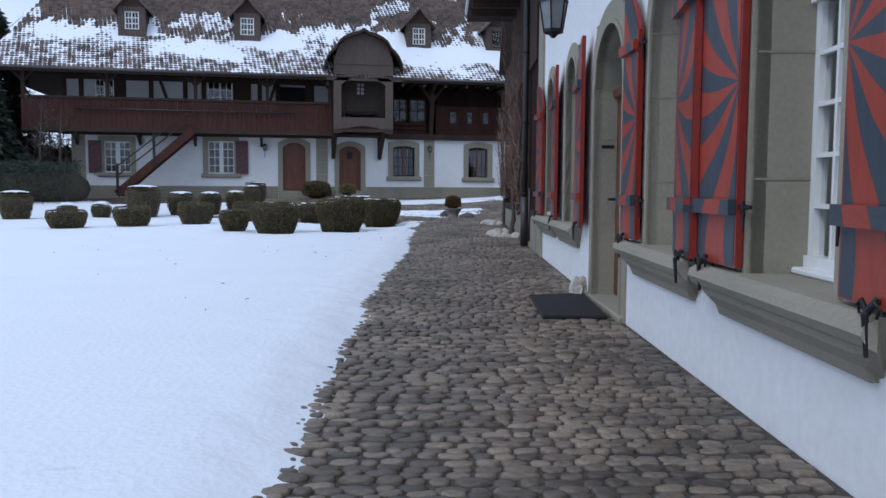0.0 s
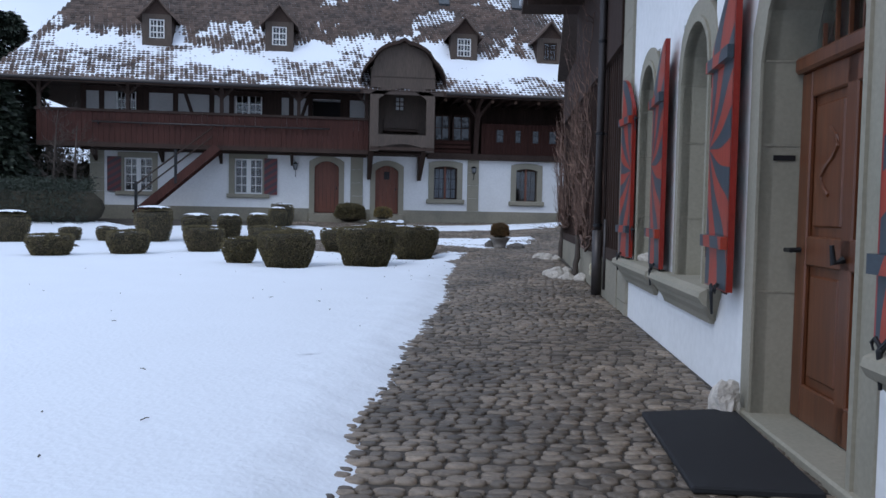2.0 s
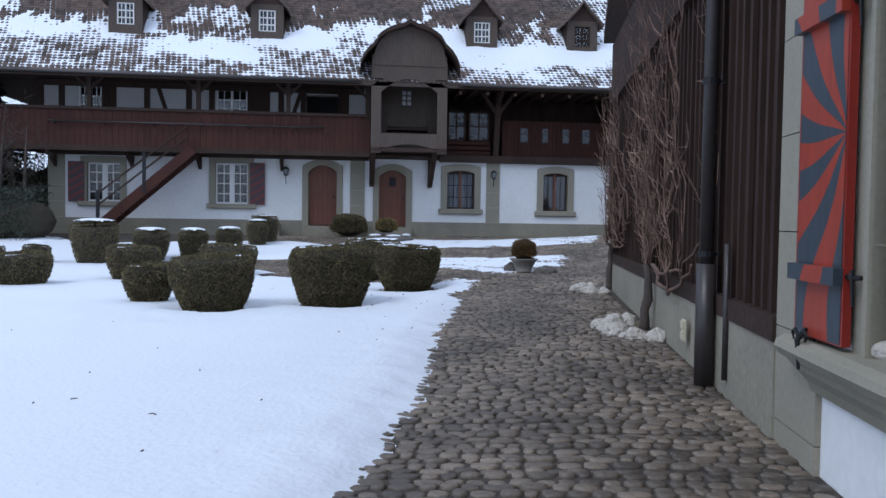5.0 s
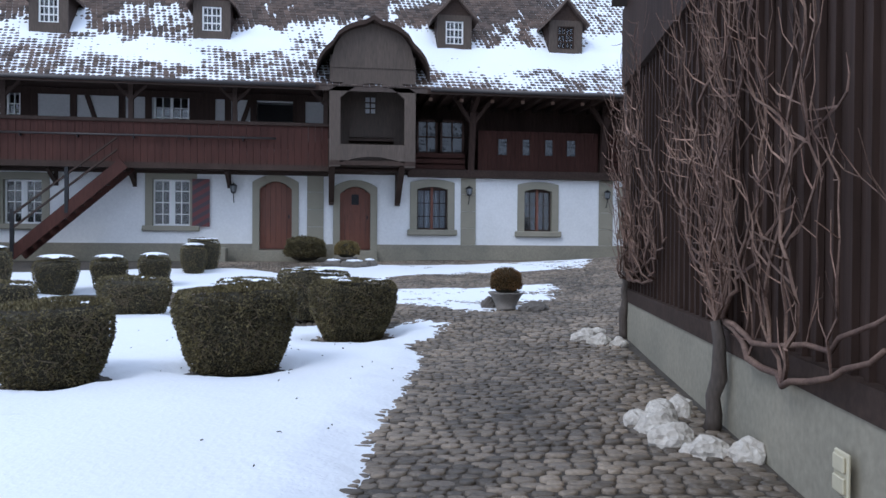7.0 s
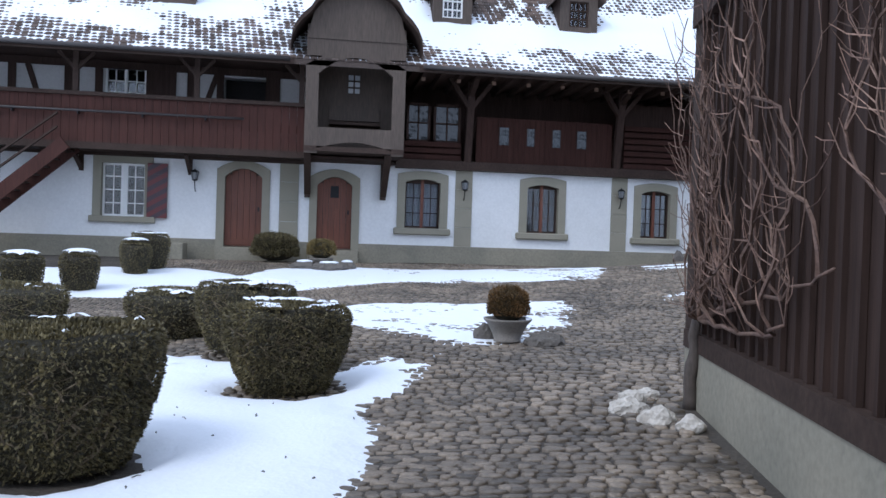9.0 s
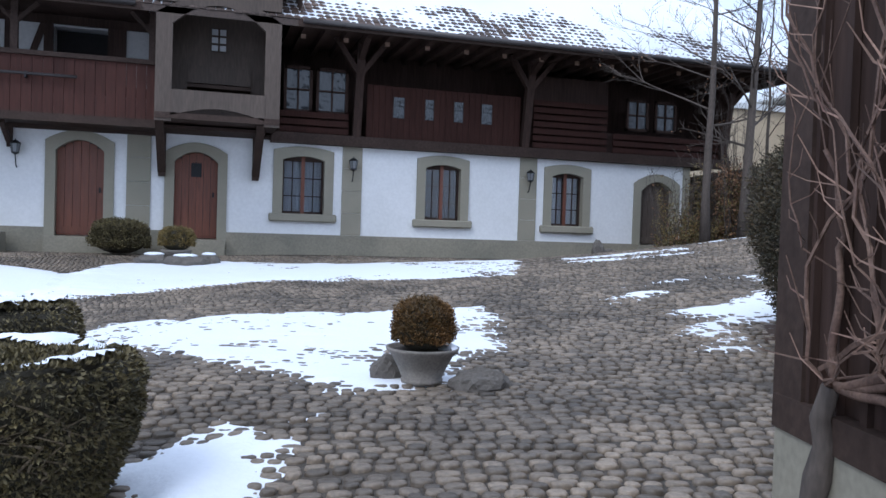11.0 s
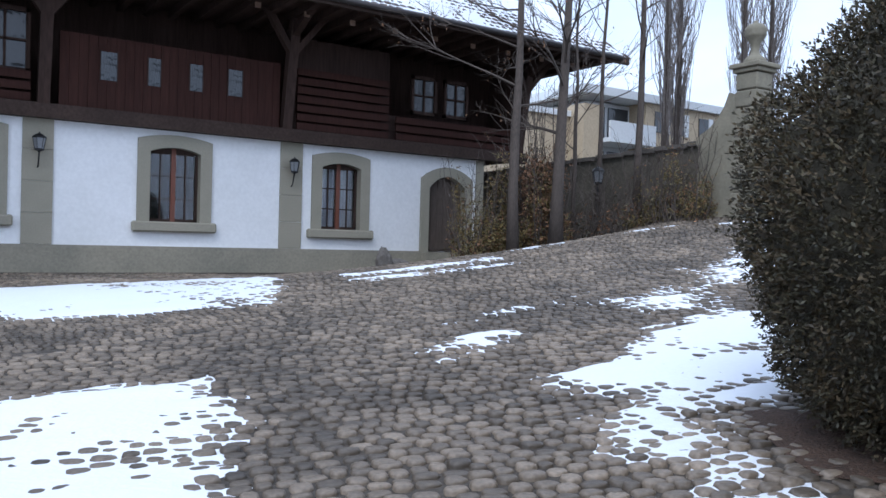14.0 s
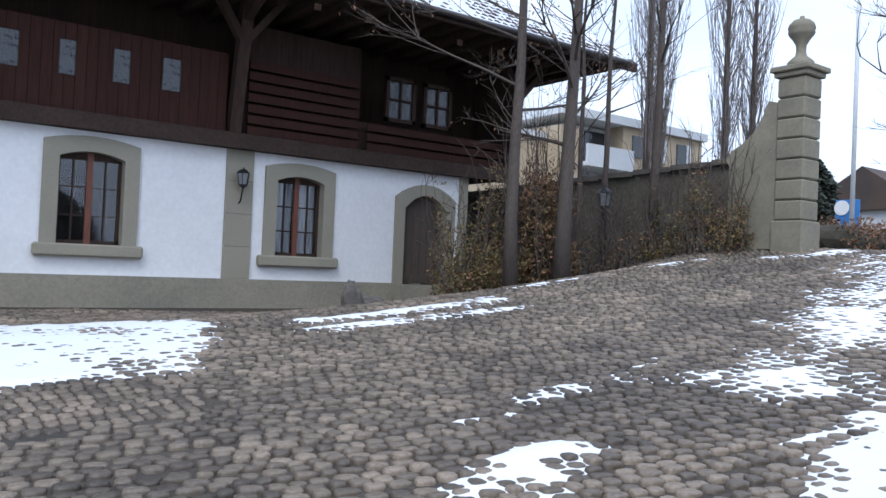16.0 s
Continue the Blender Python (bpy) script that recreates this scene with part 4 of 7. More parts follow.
ch = thing("chimney", (13.6, 44.0, 11.5), "pale rendered chimney stack on the roof", "chimney")
part("stack", bevelled(boxes([(12.95, 14.2, 43.5, 44.3, 11.0, 15.6)]), 0.03), M_OCHRE, ch)
part("flashing", boxes([(12.85, 14.3, 43.4, 44.4, 11.2, 11.42)]), M_PIPE, ch, "dark lead flashing")
for a in (6.0, 9.5):
    rl = thing("roof_light", (a, 40.0, roof_z(40.0)), "small blue-grey metal roof light among the tiles", "roof light", "roof lights")
    V = [Vector((a + dx, y, roof_z(y) + 0.06)) for y in (40.0, 40.6) for dx in (0.0, 0.5)]
    b = bmesh.new()
    lo = [b.verts.new(v - Vector((0, 0, 0.1))) for v in V]
    hi = [b.verts.new(v + Vector((0, -0.05, 0.05))) for v in V]
    b.faces.new([hi[k] for k in (0, 1, 3, 2)])
    for p, q in ((0, 1), (1, 3), (3, 2), (2, 0)):
        b.faces.new((lo[p], lo[q], hi[q], hi[p]))
    part("frame", b, M_GLASS_DARK, rl)

# ---- the bay over the door ----
BAY = lambda a, o, z: Vector((a, 35.15 - o, z))
bay = thing("arched_bay", BAY(3.93, 0, 3.6), "grey-brown wooden bay with rounded roof on brackets", "bay")
part("front_frame", surround(2.95, 4.9, 3.5, 5.6, 0.45, 0.34, -0.12, 0.0, BAY, top=0.2), M_WOOD_GREY, bay)
part("spandrel", boxes([(2.62, 5.24, -0.12, -0.004, 6.05, 6.55)], BAY), M_WOOD_GREY, bay)
ab = bmesh.new()
lo_line = [(2.94 + 1.97 * k / 12, 3.62 + 0.19 * math.sin(math.pi * k / 12)) for k in range(13)]
A = [ab.verts.new(BAY(a, 0.02, z)) for a, z in [(2.94, 4.18)] + lo_line + [(4.91, 4.18)]]
B = [ab.verts.new(BAY(a, -0.1, z)) for a, z in [(2.94, 4.18)] + lo_line + [(4.91, 4.18)]]
ab.faces.new(A)
ab.faces.new(B[::-1])
for k in range(len(A)):
    ab.faces.new((A[k], A[(k + 1) % len(A)], B[(k + 1) % len(A)], B[k]))
part("apron", ab, M_WOOD_GREY, bay, "board with a curved lower edge")
for a in (2.62, 5.14):
    part("side_wall", boxes([(a, a + 0.1, -1.95, -0.12, 3.6, 6.9)], BAY), M_WOOD_GREY, bay)
part("bay_back", pierced(2.72, 5.14, -1.4, -1.3, 3.6, 6.6, [(3.72, 4.12, 5.3, 5.85)], BAY), M_WOOD_GREY, bay)
part("bay_floor", boxes([(2.62, 5.24, -1.95, 0.02, 3.55, 3.68)], BAY), M_WOOD_BEAM, bay)
part("bay_ceiling", boxes([(2.62, 5.24, -1.95, -0.12, 6.55, 6.6)], BAY), M_WOOD_DARK, bay)
part("bay_window", boxes([(3.72, 3.76, -1.36, -1.28, 5.3, 5.85), (4.08, 4.12, -1.36, -1.28, 5.3, 5.85), (3.9, 3.94, -1.36, -1.28, 5.3, 5.85), (3.72, 4.12, -1.36, -1.281, 5.3, 5.33), (3.72, 4.12, -1.36, -1.281, 5.48, 5.51), (3.72, 4.12, -1.36, -1.281, 5.66, 5.69)], BAY), M_WOOD_GREY, bay)
# pane brightness is painted with a pale colour, no glass here
part("pane", boxes([(3.72, 4.12, -1.38, -1.37, 5.3, 5.85)], BAY), M_PALE, bay)
part("bench_back", boxes([(3.25, 4.65, -1.3, -1.22, 4.55, 4.95)], BAY), M_WOOD_GREY, bay)
part("bench_seat", boxes([(3.25, 4.65, -1.3, -0.9, 4.4, 4.47)], BAY), M_WOOD_BEAM, bay)
part("bay_gable", arch_slab(2.62, 5.24, 6.5, 6.55, 1.3, -0.06, 0.02, BAY, 16), M_WOOD_GREY, bay, "rounded boarded gable")
b = bmesh.new()
arc = []
for k in range(21):
    t = math.pi * k / 20
    x, z = -math.cos(t), math.sin(t) ** 0.9
    flare = 0.22 * max(0, abs(x) - 0.8) / 0.2
    arc.append((3.93 + x * (1.5 + flare), 6.42 + 1.5 * z - 0.1 * (flare > 0)))
arc[10] = (3.93, 8.05)
cols = [[b.verts.new((x, yy, z + dz)) for yy, dz in ((34.85, 0), (34.85, -0.14), (38.6, -0.14), (38.6, 0))] for x, z in arc]
for A, B in zip(cols, cols[1:]):
    for q in range(4):
        b.faces.new((A[q], A[(q + 1) % 4], B[(q + 1) % 4], B[q]))
part("bay_roof", b, M_WOOD_BEAM, bay, "rounded shingled roof")
b = bmesh.new()
bmesh.ops.create_uvsphere(b, u_segments=12, v_segments=8, radius=0.12, matrix=Matrix.Translation((3.75, 35.6, 8.1)))
part("finial_snow", b, M_SNOW, bay, "snow cap on the ridge", True)
for a in (2.7, 4.86):
    b = bmesh.new()
    bar(b, BAY(a, -0.25, 3.6), BAY(a, -1.85, 2.55), 0.16, 0.18, (1, 0, 0))
    bar(b, BAY(a, -1.88, 2.4), BAY(a, -1.88, 3.5), 0.16, 0.16, (1, 0, 0))
    part("bracket", b, M_WOOD_BEAM, bay)

# ---- near house ----
HWINS = [(-3.5, -2.62), (-1.5, -0.66), (2.58, 3.36), (4.4, 5.12)]
hh = [(0.12, 1.54, -0.3, 2.68)] + [(a0 - 0.08, a1 + 0.08, 0.6, 2.7) for a0, a1 in HWINS]
solid("wall_house", pierced(-9.0, 5.62, -0.5, 0.0, -0.3, 5.0, hh, HOUSE), M_PLASTER, "white rendered wall of the near house", "wall")
b = bmesh.new()
for k in range(10):
    box(b, 5.62, 6.2, -0.3, 0.03, -0.3 + k * 0.5, -0.3 + k * 0.5 + 0.494, HOUSE)
solid("corner_pilaster", b, M_STONE, "grey stone corner strip of the house", "pilaster")
# added sheet; its near-black colour stands for unlit rooms
solid("wall_house_inner_shade", boxes([(-9.0, 6.0, -1.5, -1.4, -0.3, 5.0)], HOUSE), M_DARK, "near-black sheet coloured as the shade of the rooms behind the windows", "wall")
solid("wall_house_end", boxes([(-9.3, -9.0, -6.0, 0.0, -0.3, 5.0)], HOUSE), M_PLASTER, "white end wall of the near house", "wall")


def reveal(a0, a1, z0, spring, rise, margin=0.16):
    """Stone surround with chamfer line and block joints."""
    b = surround(a0, a1, z0, spring, rise, margin, -0.34, 0.012, HOUSE, top=margin, n=14)
    return b


def house_window(a0, a1):
    c, spring, rise = (a0 + a1) / 2, 2.22, 0.40
    w = thing("house_window", HOUSE(c, 0, 0.7), "arched white casement window in a deep stone surround", "window", "arched house windows")
    part("stone_surround", reveal(a0, a1, 0.7, spring, rise), M_STONE, w, "grey stone surround")
    part("moulding", surround(a0, a1, 0.7, spring, rise, 0.04, -0.06, 0.028, HOUSE, top=0.04, n=14), M_STONE, w, "raised inner moulding")
    for z in (1.15, 1.75, 2.2):
        part("joint", boxes([(a0 - 0.003, a0 + 0.004, -0.33, 0.0, z, z + 0.012), (a1 - 0.004, a1 + 0.003, -0.33, 0.0, z, z + 0.012)], HOUSE), M_CONCRETE, w)
    b = bmesh.new()
    prof = [(-0.34, 0.70), (0.10, 0.70), (0.145, 0.675), (0.155, 0.64), (0.13, 0.60), (0.10, 0.585), (0.09, 0.55), (0.05, 0.50), (0.03, 0.45), (-0.02, 0.45)]
    ends = []
    for aa, k in ((a0 - 0.45, 1), (a1 + (0.72 if a0 > 4 else 0.5), -1)):
        ends.append([b.verts.new(HOUSE(aa + k * (0.16 if z < 0.58 else 0.0), o, z)) for o, z in prof])
    for i in range(len(prof)):
        j = (i + 1) % len(prof)
        b.faces.new((ends[0][i], ends[0][j], ends[1][j], ends[1][i]))
    b.faces.new(ends[0])
    b.faces.new(ends[1][::-1])
    part("sill", b, M_STONE, w, "moulded stone sill")
    fr = surround(a0 + 0.05, a1 - 0.05, 0.76, spring, rise - 0.04, 0.05, -0.33, -0.27, HOUSE, top=0.05)
    box(fr, a0, a1, -0.33, -0.25, 0.70, 0.79, HOUSE)
    box(fr, a0, a1, -0.33, -0.24, 1.98, 2.08, HOUSE)
    box(fr, c - 0.035, c + 0.035, -0.33, -0.25, 0.79, 1.98, HOUSE)
    box(fr, c - 0.02, c + 0.02, -0.33, -0.26, 2.08, 2.6, HOUSE)
    part("window_frame", fr, M_WHITE_PAINT, w)
    part("window_ledge", bevelled(boxes([(a0, a1, -0.28, -0.19, 0.701, 0.735)], HOUSE), 0.01), M_WHITE_PAINT, w)
    for p0, p1 in ((a0 + 0.05, c - 0.035), (c + 0.035, a1 - 0.05)):
        m = (p0 + p1) / 2
        part("glazing_bar", boxes([(m - 0.011, m + 0.011, -0.32, -0.268, 0.79, 1.98)], HOUSE), M_WHITE_PAINT, w)
        for k in (1, 2, 3, 4):
            z = 0.79 + 1.19 * k / 5
            part("glazing_bar", boxes([(p0, p1, -0.32, -0.27, z - 0.011, z + 0.011)], HOUSE), M_WHITE_PAINT, w)
        part("pane", boxes([(p0, p1, -0.305, -0.298, 0.79, 1.98)], HOUSE), M_GLASS, w)
    part("fanlight", arch_slab(a0 + 0.05, a1 - 0.05, 2.08, spring, rise - 0.05, -0.305, -0.298, HOUSE), M_GLASS, w)
    return w


for a0, a1 in HWINS:
    house_window(a0, a1)


def shutter(hinge, free, d0, d1):
    """A leaf folded back against the wall: hinge and free edge along the wall, with their distances from it."""
    z0, zc, z1 = 0.73, 2.26, 2.62
    ah, af = HOUSE(hinge, d0, 0), HOUSE(free, d1, 0)
    run = (af - ah)
    wdt = run.length
    run.normalize()
    out = run.cross(Vector((0, 0, 1)))
    if out.dot(WALL_N) < 0:
        out = -out
    P = lambda u, o, z: ah + run * u + out * o + Vector((0, 0, z))
    s = thing("window_shutter", P(wdt / 2, 0, z0), "red and slate flame-painted wooden window shutter", "shutter", "painted window shutters")
    b = bmesh.new()
    uvl = b.loops.layers.uv.new("UVMap")
    line = [(0, z0), (0, zc)] + [(wdt * k / 8, zc + (z1 - zc) * math.sin(k / 8 * 1.5708)) for k in range(1, 9)] + [(wdt, z0)]
    F = [b.verts.new(P(u, 0.045, z)) for u, z in line]
    B = [b.verts.new(P(u, 0.005, z)) for u, z in line]
    b.faces.new(F)
    b.faces.new(B[::-1])
    for f in b.faces:
        for lp in f.loops:
            d = lp.vert.co - ah
            lp[uvl].uv = (d.dot(run), d.z - 1.62)
    part("leaf", b, M_FLAME, s)
    b = bmesh.new()
    F = [b.verts.new(P(u, 0.043, z)) for u, z in line]
    B = [b.verts.new(P(u, 0.006, z)) for u, z in line]
    G = [b.verts.new(P(wdt / 2 + (u - wdt / 2) * (1 + 0.016 / wdt * 2), 0.043, 1.6 + (z - 1.6) * 1.008)) for u, z in line]
    H = [b.verts.new(P(wdt / 2 + (u - wdt / 2) * (1 + 0.016 / wdt * 2), 0.006, 1.6 + (z - 1.6) * 1.008)) for u, z in line]
    for k in range(len(F)):
        j = (k + 1) % len(F)
        for q in ((F[k], F[j], G[j], G[k]), (G[k], G[j], H[j], H[k]), (H[k], H[j], B[j], B[k])):
            b.faces.new(q)
    part("edge_strip", b, M_RED_PAINT, s, "red painted edge")
    for z in (0.98, 2.12):
        bt = bmesh.new()
        uv2 = bt.loops.layers.uv.new("UVMap")
        box(bt, -0.012, wdt + 0.012, 0.045, 0.085, z, z + 0.075, P)
        for f in bt.faces:
            for lp in f.loops:
                d = lp.vert.co - ah
                lp[uv2].uv = (d.dot(run), d.z - 1.62)
        part("batten", bt, M_FLAME, s, "cross batten painted through")
    h = bmesh.new()
    tube(h, [P(wdt * 0.7, 0.05, z0 + 0.03), P(wdt * 0.7, 0.09, z0 - 0.02), P(wdt * 0.7, 0.08, z0 - 0.16)], [0.012, 0.012, 0.008])
    for k in (-1, 1):
        tube(h, [P(wdt * 0.7, 0.08, z0 - 0.02), P(wdt * 0.7 + k * 0.05, 0.08, z0 + 0.02), P(wdt * 0.7 + k * 0.075, 0.08, z0 + 0.0), P(wdt * 0.7 + k * 0.06, 0.08, z0 - 0.025)], [0.009, 0.009, 0.008, 0.006])
    tube(h, [P(wdt * 0.7 - 0.02, 0.02, z0 - 0.02), P(wdt * 0.7 + 0.1, 0.02, z0 - 0.02)], [0.008, 0.008])
    part("stay_hook", h, M_IRON, s, "black wrought-iron stay")
    for z in (1.02, 2.16):
        hb = bmesh.new()
        tube(hb, [P(0.02, 0.02, z), P(-0.05, 0.03, z), P(-0.10, 0.01, z)], [0.014, 0.014, 0.01])
        tube(hb, [P(-0.06, 0.03, z + 0.03), P(-0.07, 0.03, z - 0.12)], [0.01, 0.006])
        part("hinge", hb, M_IRON, s, "black iron hinge pin")
    return s


for hinge, free, d0, d1 in ((-2.58, -2.12, 0.03, 0.06), (-3.64, -4.08, 0.03, 0.06), (-1.58, -2.1, 0.04, 0.1), (-0.52, -0.13, 0.03, 0.045), (2.28, 1.68, 0.03, 0.07), (4.2, 3.58, 0.03, 0.07), (5.26, 5.70, 0.03, 0.06)):
    shutter(hinge, free, d0, d1)

# front door
fd = thing("front_door", HOUSE(0.83, -0.2, 0.06), "varnished brown panelled house door under an arched fanlight", "door")
part("stone_surround", reveal(0.2, 1.46, -0.05, 2.05, 0.52, 0.2), M_STONE, fd, "grey stone surround")
part("moulding", surround(0.2, 1.46, -0.05, 2.05, 0.52, 0.04, -0.06, 0.028, HOUSE, top=0.04, n=14), M_STONE, fd)
for z in (0.75, 1.58, 2.05):
    part("joint", boxes([(0.197, 0.204, -0.22, 0.0, z, z + 0.012), (1.456, 1.463, -0.22, 0.0, z, z + 0.012)], HOUSE), M_CONCRETE, fd)
part("threshold", bevelled(boxes([(0.05, 1.61, -0.3, 0.05, -0.1, 0.055)], HOUSE), 0.012), M_STONE, fd, "worn stone threshold")
lf = part("leaf", boxes([(0.2, 1.46, -0.28, -0.235, 0.06, 1.98)], HOUSE), M_DOOR_NEAR, fd)
for a0, a1, z0, z1 in ((0.2, 0.34, 0.06, 1.98), (1.32, 1.46, 0.06, 1.98), (0.77, 0.89, 0.06, 1.98), (0.34, 1.32, 0.06, 0.26), (0.34, 1.32, 0.92, 1.08), (0.34, 1.32, 1.84, 1.98)):
    part("rail", bevelled(boxes([(a0, a1, -0.236, -0.205, z0, z1)], HOUSE), 0.008), M_DOOR_NEAR, fd)
for a0, a1 in ((0.38, 0.73), (0.93, 1.28)):
    for z0, z1 in ((0.31, 0.87), (1.13, 1.79)):
        part("door_panel", bevelled(boxes([(a0, a1, -0.24, -0.218, z0, z1)], HOUSE), 0.012), M_DOOR_NEAR, fd)
part("transom", bevelled(boxes([(0.2, 1.46, -0.28, -0.16, 1.98, 2.07)], HOUSE), 0.015), M_DOOR_NEAR, fd)
part("fanlight", arch_slab(0.2, 1.46, 2.07, 2.08, 0.48, -0.27, -0.262, HOUSE), M_GLASS, fd)
for k in range(7):
    part("fanlight_bar", boxes([(0.35 + 0.155 * k, 0.365 + 0.155 * k, -0.26, -0.24, 2.07, 2.08 + 0.48 * (1 - ((k - 3) / 3.6) ** 2))], HOUSE), M_DOOR_NEAR, fd)
b = bmesh.new()
tube(b, [HOUSE(1.38, -0.2, 1.0), HOUSE(1.38, -0.12, 1.0), HOUSE(1.27, -0.11, 1.0)], [0.016, 0.014, 0.012])
part("door_handle", b, M_IRON, fd, "dark iron lever handle")
b = bmesh.new()
tube(b, [HOUSE(0.83, -0.2, 0.98), HOUSE(0.83, -0.15, 0.96), HOUSE(0.83, -0.14, 1.05)], [0.02, 0.018, 0.012])
part("knocker", b, M_IRON, fd, "iron knocker")
b = bmesh.new()
pts = [HOUSE(1.08 + 0.1 * math.sin(k * 0.9), -0.215, 1.3 + 0.05 * k) for k in range(8)]
tube(b, pts, [0.012] * 8)
part("scroll", b, M_DOOR_NEAR, fd, "curled carved ornament")
b = boxes([(1.452, 1.462, -0.18, -0.06, 1.50, 1.53)], HOUSE)
part("bell_plate", b, M_IRON, fd, "small dark bell plate")
mat_ob = thing("door_mat", HOUSE(0.85, 0.36, 0.02), "black rubber door mat lying on the cobbles", "mat")
mm = bmesh.new()
c1, c2, c3, c4 = Vector((2.60, 6.83, 0)), Vector((3.18, 6.86, 0)), Vector((2.86, 5.5, 0)), Vector((2.33, 5.63, 0))
bot = [mm.verts.new(c + Vector((0, 0, ground_z(c.x, c.y) + 0.012))) for c in (c1, c2, c3, c4)]
top = [mm.verts.new(c + Vector((0, 0, ground_z(c.x, c.y) + 0.045))) for c in (c1, c2, c3, c4)]
mm.faces.new(bot)
mm.faces.new(top[::-1])
for k in range(4):
    mm.faces.new((bot[k], bot[(k + 1) % 4], top[(k + 1) % 4], top[k]))
part("mat_sheet", bevelled(mm, 0.008), M_RUBBER, mat_ob)

# lantern over the door
ln = thing("wall_lantern", HOUSE(0.6, 0.55, 2.42), "black iron lantern with frosted glass on a wall bracket", "lantern")


def lantern(root, c, r, h):
    b = bmesh.new()
    lathe(b, c, [(r * 0.62, 0.02), (r * 0.95, h * 0.72)], 6)
    part("glass", b, M_LAMPGLASS, root, "frosted panes")
    b = bmesh.new()
    for k in range(6):
        t = 6.2832 * k / 6
        tube(b, [c + Vector((r * 0.64 * math.cos(t), r * 0.64 * math.sin(t), 0)), c + Vector((r * 0.98 * math.cos(t), r * 0.98 * math.sin(t), h * 0.74))], [r * 0.06] * 2, 4)
    part("cage", b, M_IRON, root, "black iron cage")
    b = bmesh.new()
    lathe(b, c, [(r * 1.1, h * 0.72), (r * 1.0, h * 0.8), (r * 0.5, h * 0.95), (r * 0.12, h), (r * 0.12, h * 1.08)], 6)
    part("cap", b, M_IRON, root, "pointed iron cap")
    b = bmesh.new()
    lathe(b, c, [(r * 0.15, -h * 0.12), (r * 0.3, -h * 0.05), (r * 0.68, 0.0), (r * 0.68, 0.03)], 6)
    part("base_ring", b, M_IRON, root)


lantern(ln, HOUSE(0.6, 0.55, 2.45), 0.13, 0.36)
b = bmesh.new()
tube(b, [HOUSE(0.6, 0.55, 2.83), HOUSE(0.6, 0.5, 2.98), HOUSE(0.6, 0.3, 3.0), HOUSE(0.6, 0.0, 2.9)], [0.012] * 4)
part("bracket", b, M_IRON, ln, "curved iron bracket")

# eaves of the near house and barn
solid("roof_house", boxes([(-9.5, 12.05, -2.5, 1.0, 4.86, 5.02)], HOUSE), M_WOOD_DARK, "dark boarded underside of the wide eaves", "roof")
solid("roof_house_snow", boxes([(-9.5, 12.1, -2.5, 1.04, 5.024, 5.12)], HOUSE), M_SNOW, "snow on the near roof edge", "snow")
b = bmesh.new()
V = [HOUSE(14.5, 0.1, 4.0), HOUSE(14.5, -5, 4.0), HOUSE(12.4, -5, 6.2), HOUSE(12.4, 0.1, 6.2)]
lo = [b.verts.new(v) for v in V]
hi = [b.verts.new(v + Vector((0, 0, 0.14))) for v in V]
b.faces.new(lo)
b.faces.new(hi[::-1])
for k in range(4):
    b.faces.new((lo[k], lo[(k + 1) % 4], hi[(k + 1) % 4], hi[k]))
solid("roof_barn_hip", b, M_TILE, "sloping tiled hip end of the barn roof", "roof")
b = bmesh.new()
for k in range(24):
    a = -8.8 + 0.85 * k
    box(b, a - 0.06, a + 0.06, 0.0, 0.95, 4.70, 4.855, HOUSE)
solid("rafter_feet", b, M_WOOD_BEAM, "dark rafter feet under the near eaves", "rafters")

# ---- barn ----
BARN = lambda a, o, z: HOUSE(a, o - 0.016 * (a - 6.2), z)
solid("wall_barn", boxes([(6.2, 14.78, -0.4, 0.04, -0.3, 0.6)], BARN), M_CONCRETE, "grey rendered barn plinth", "plinth")
barn = thing("barn_boarding", HOUSE(10, 0, 0.6), "dark brown vertical board barn wall", "wall panel")
random.seed(9)
a = 6.2
while a < 14.7:
    w = random.uniform(0.16, 0.21)
    w = min(w, 14.78 - a)
    part("wall_board", boxes([(a + 0.004, a + w - 0.004, -0.1, -0.02 + random.uniform(-0.006, 0.006), 0.6, 3.2)], BARN), M_WOOD_DARK, barn)
    part("cover_strip", boxes([(a - 0.022, a + 0.022, -0.02, 0.012, 0.6, 3.2)], BARN), M_WOOD_DARK, barn)
    a += w
part("sill_beam", boxes([(6.2, 14.79, -0.3, 0.05, 0.602, 0.74)], BARN), M_WOOD_BEAM, barn)
part("upper_boarding", boxes([(6.2, 12.0, -0.3, 0.06, 3.12, 4.86), (12.0, 14.83, -0.3, 0.06, 3.12, 4.04)], BARN), M_WOOD_DARK, barn)
part("end_wall", boxes([(14.6, 14.78, -5.0, -0.1, -0.2, 4.04)], BARN), M_WOOD_DARK, barn)
part("corner_post", boxes([(14.6, 14.83, -0.2, 0.03, 0.6, 3.2)], BARN), M_WOOD_BEAM, barn)

# ---- topiary ----


def leaves(bm, centre, spots, size, rng, tilt=0.9):
    """Small folded leaf blades at the spots (place, outward)."""
    for p, nrm in spots:
        d = (nrm + Vector((rng.uniform(-tilt, tilt), rng.uniform(-tilt, tilt), rng.uniform(-tilt, tilt)))).normalized()
        s = d.cross(Vector((rng.uniform(-1, 1), rng.uniform(-1, 1), rng.uniform(-1, 1)))).normalized()
        l, w = size * rng.uniform(0.7, 1.4), size * rng.uniform(0.35, 0.6)
        v = [bm.verts.new(p), bm.verts.new(p + d * l * 0.5 + s * w * 0.5), bm.verts.new(p + d * l), bm.verts.new(p + d * l * 0.5 - s * w * 0.5)]
        bm.faces.new(v)


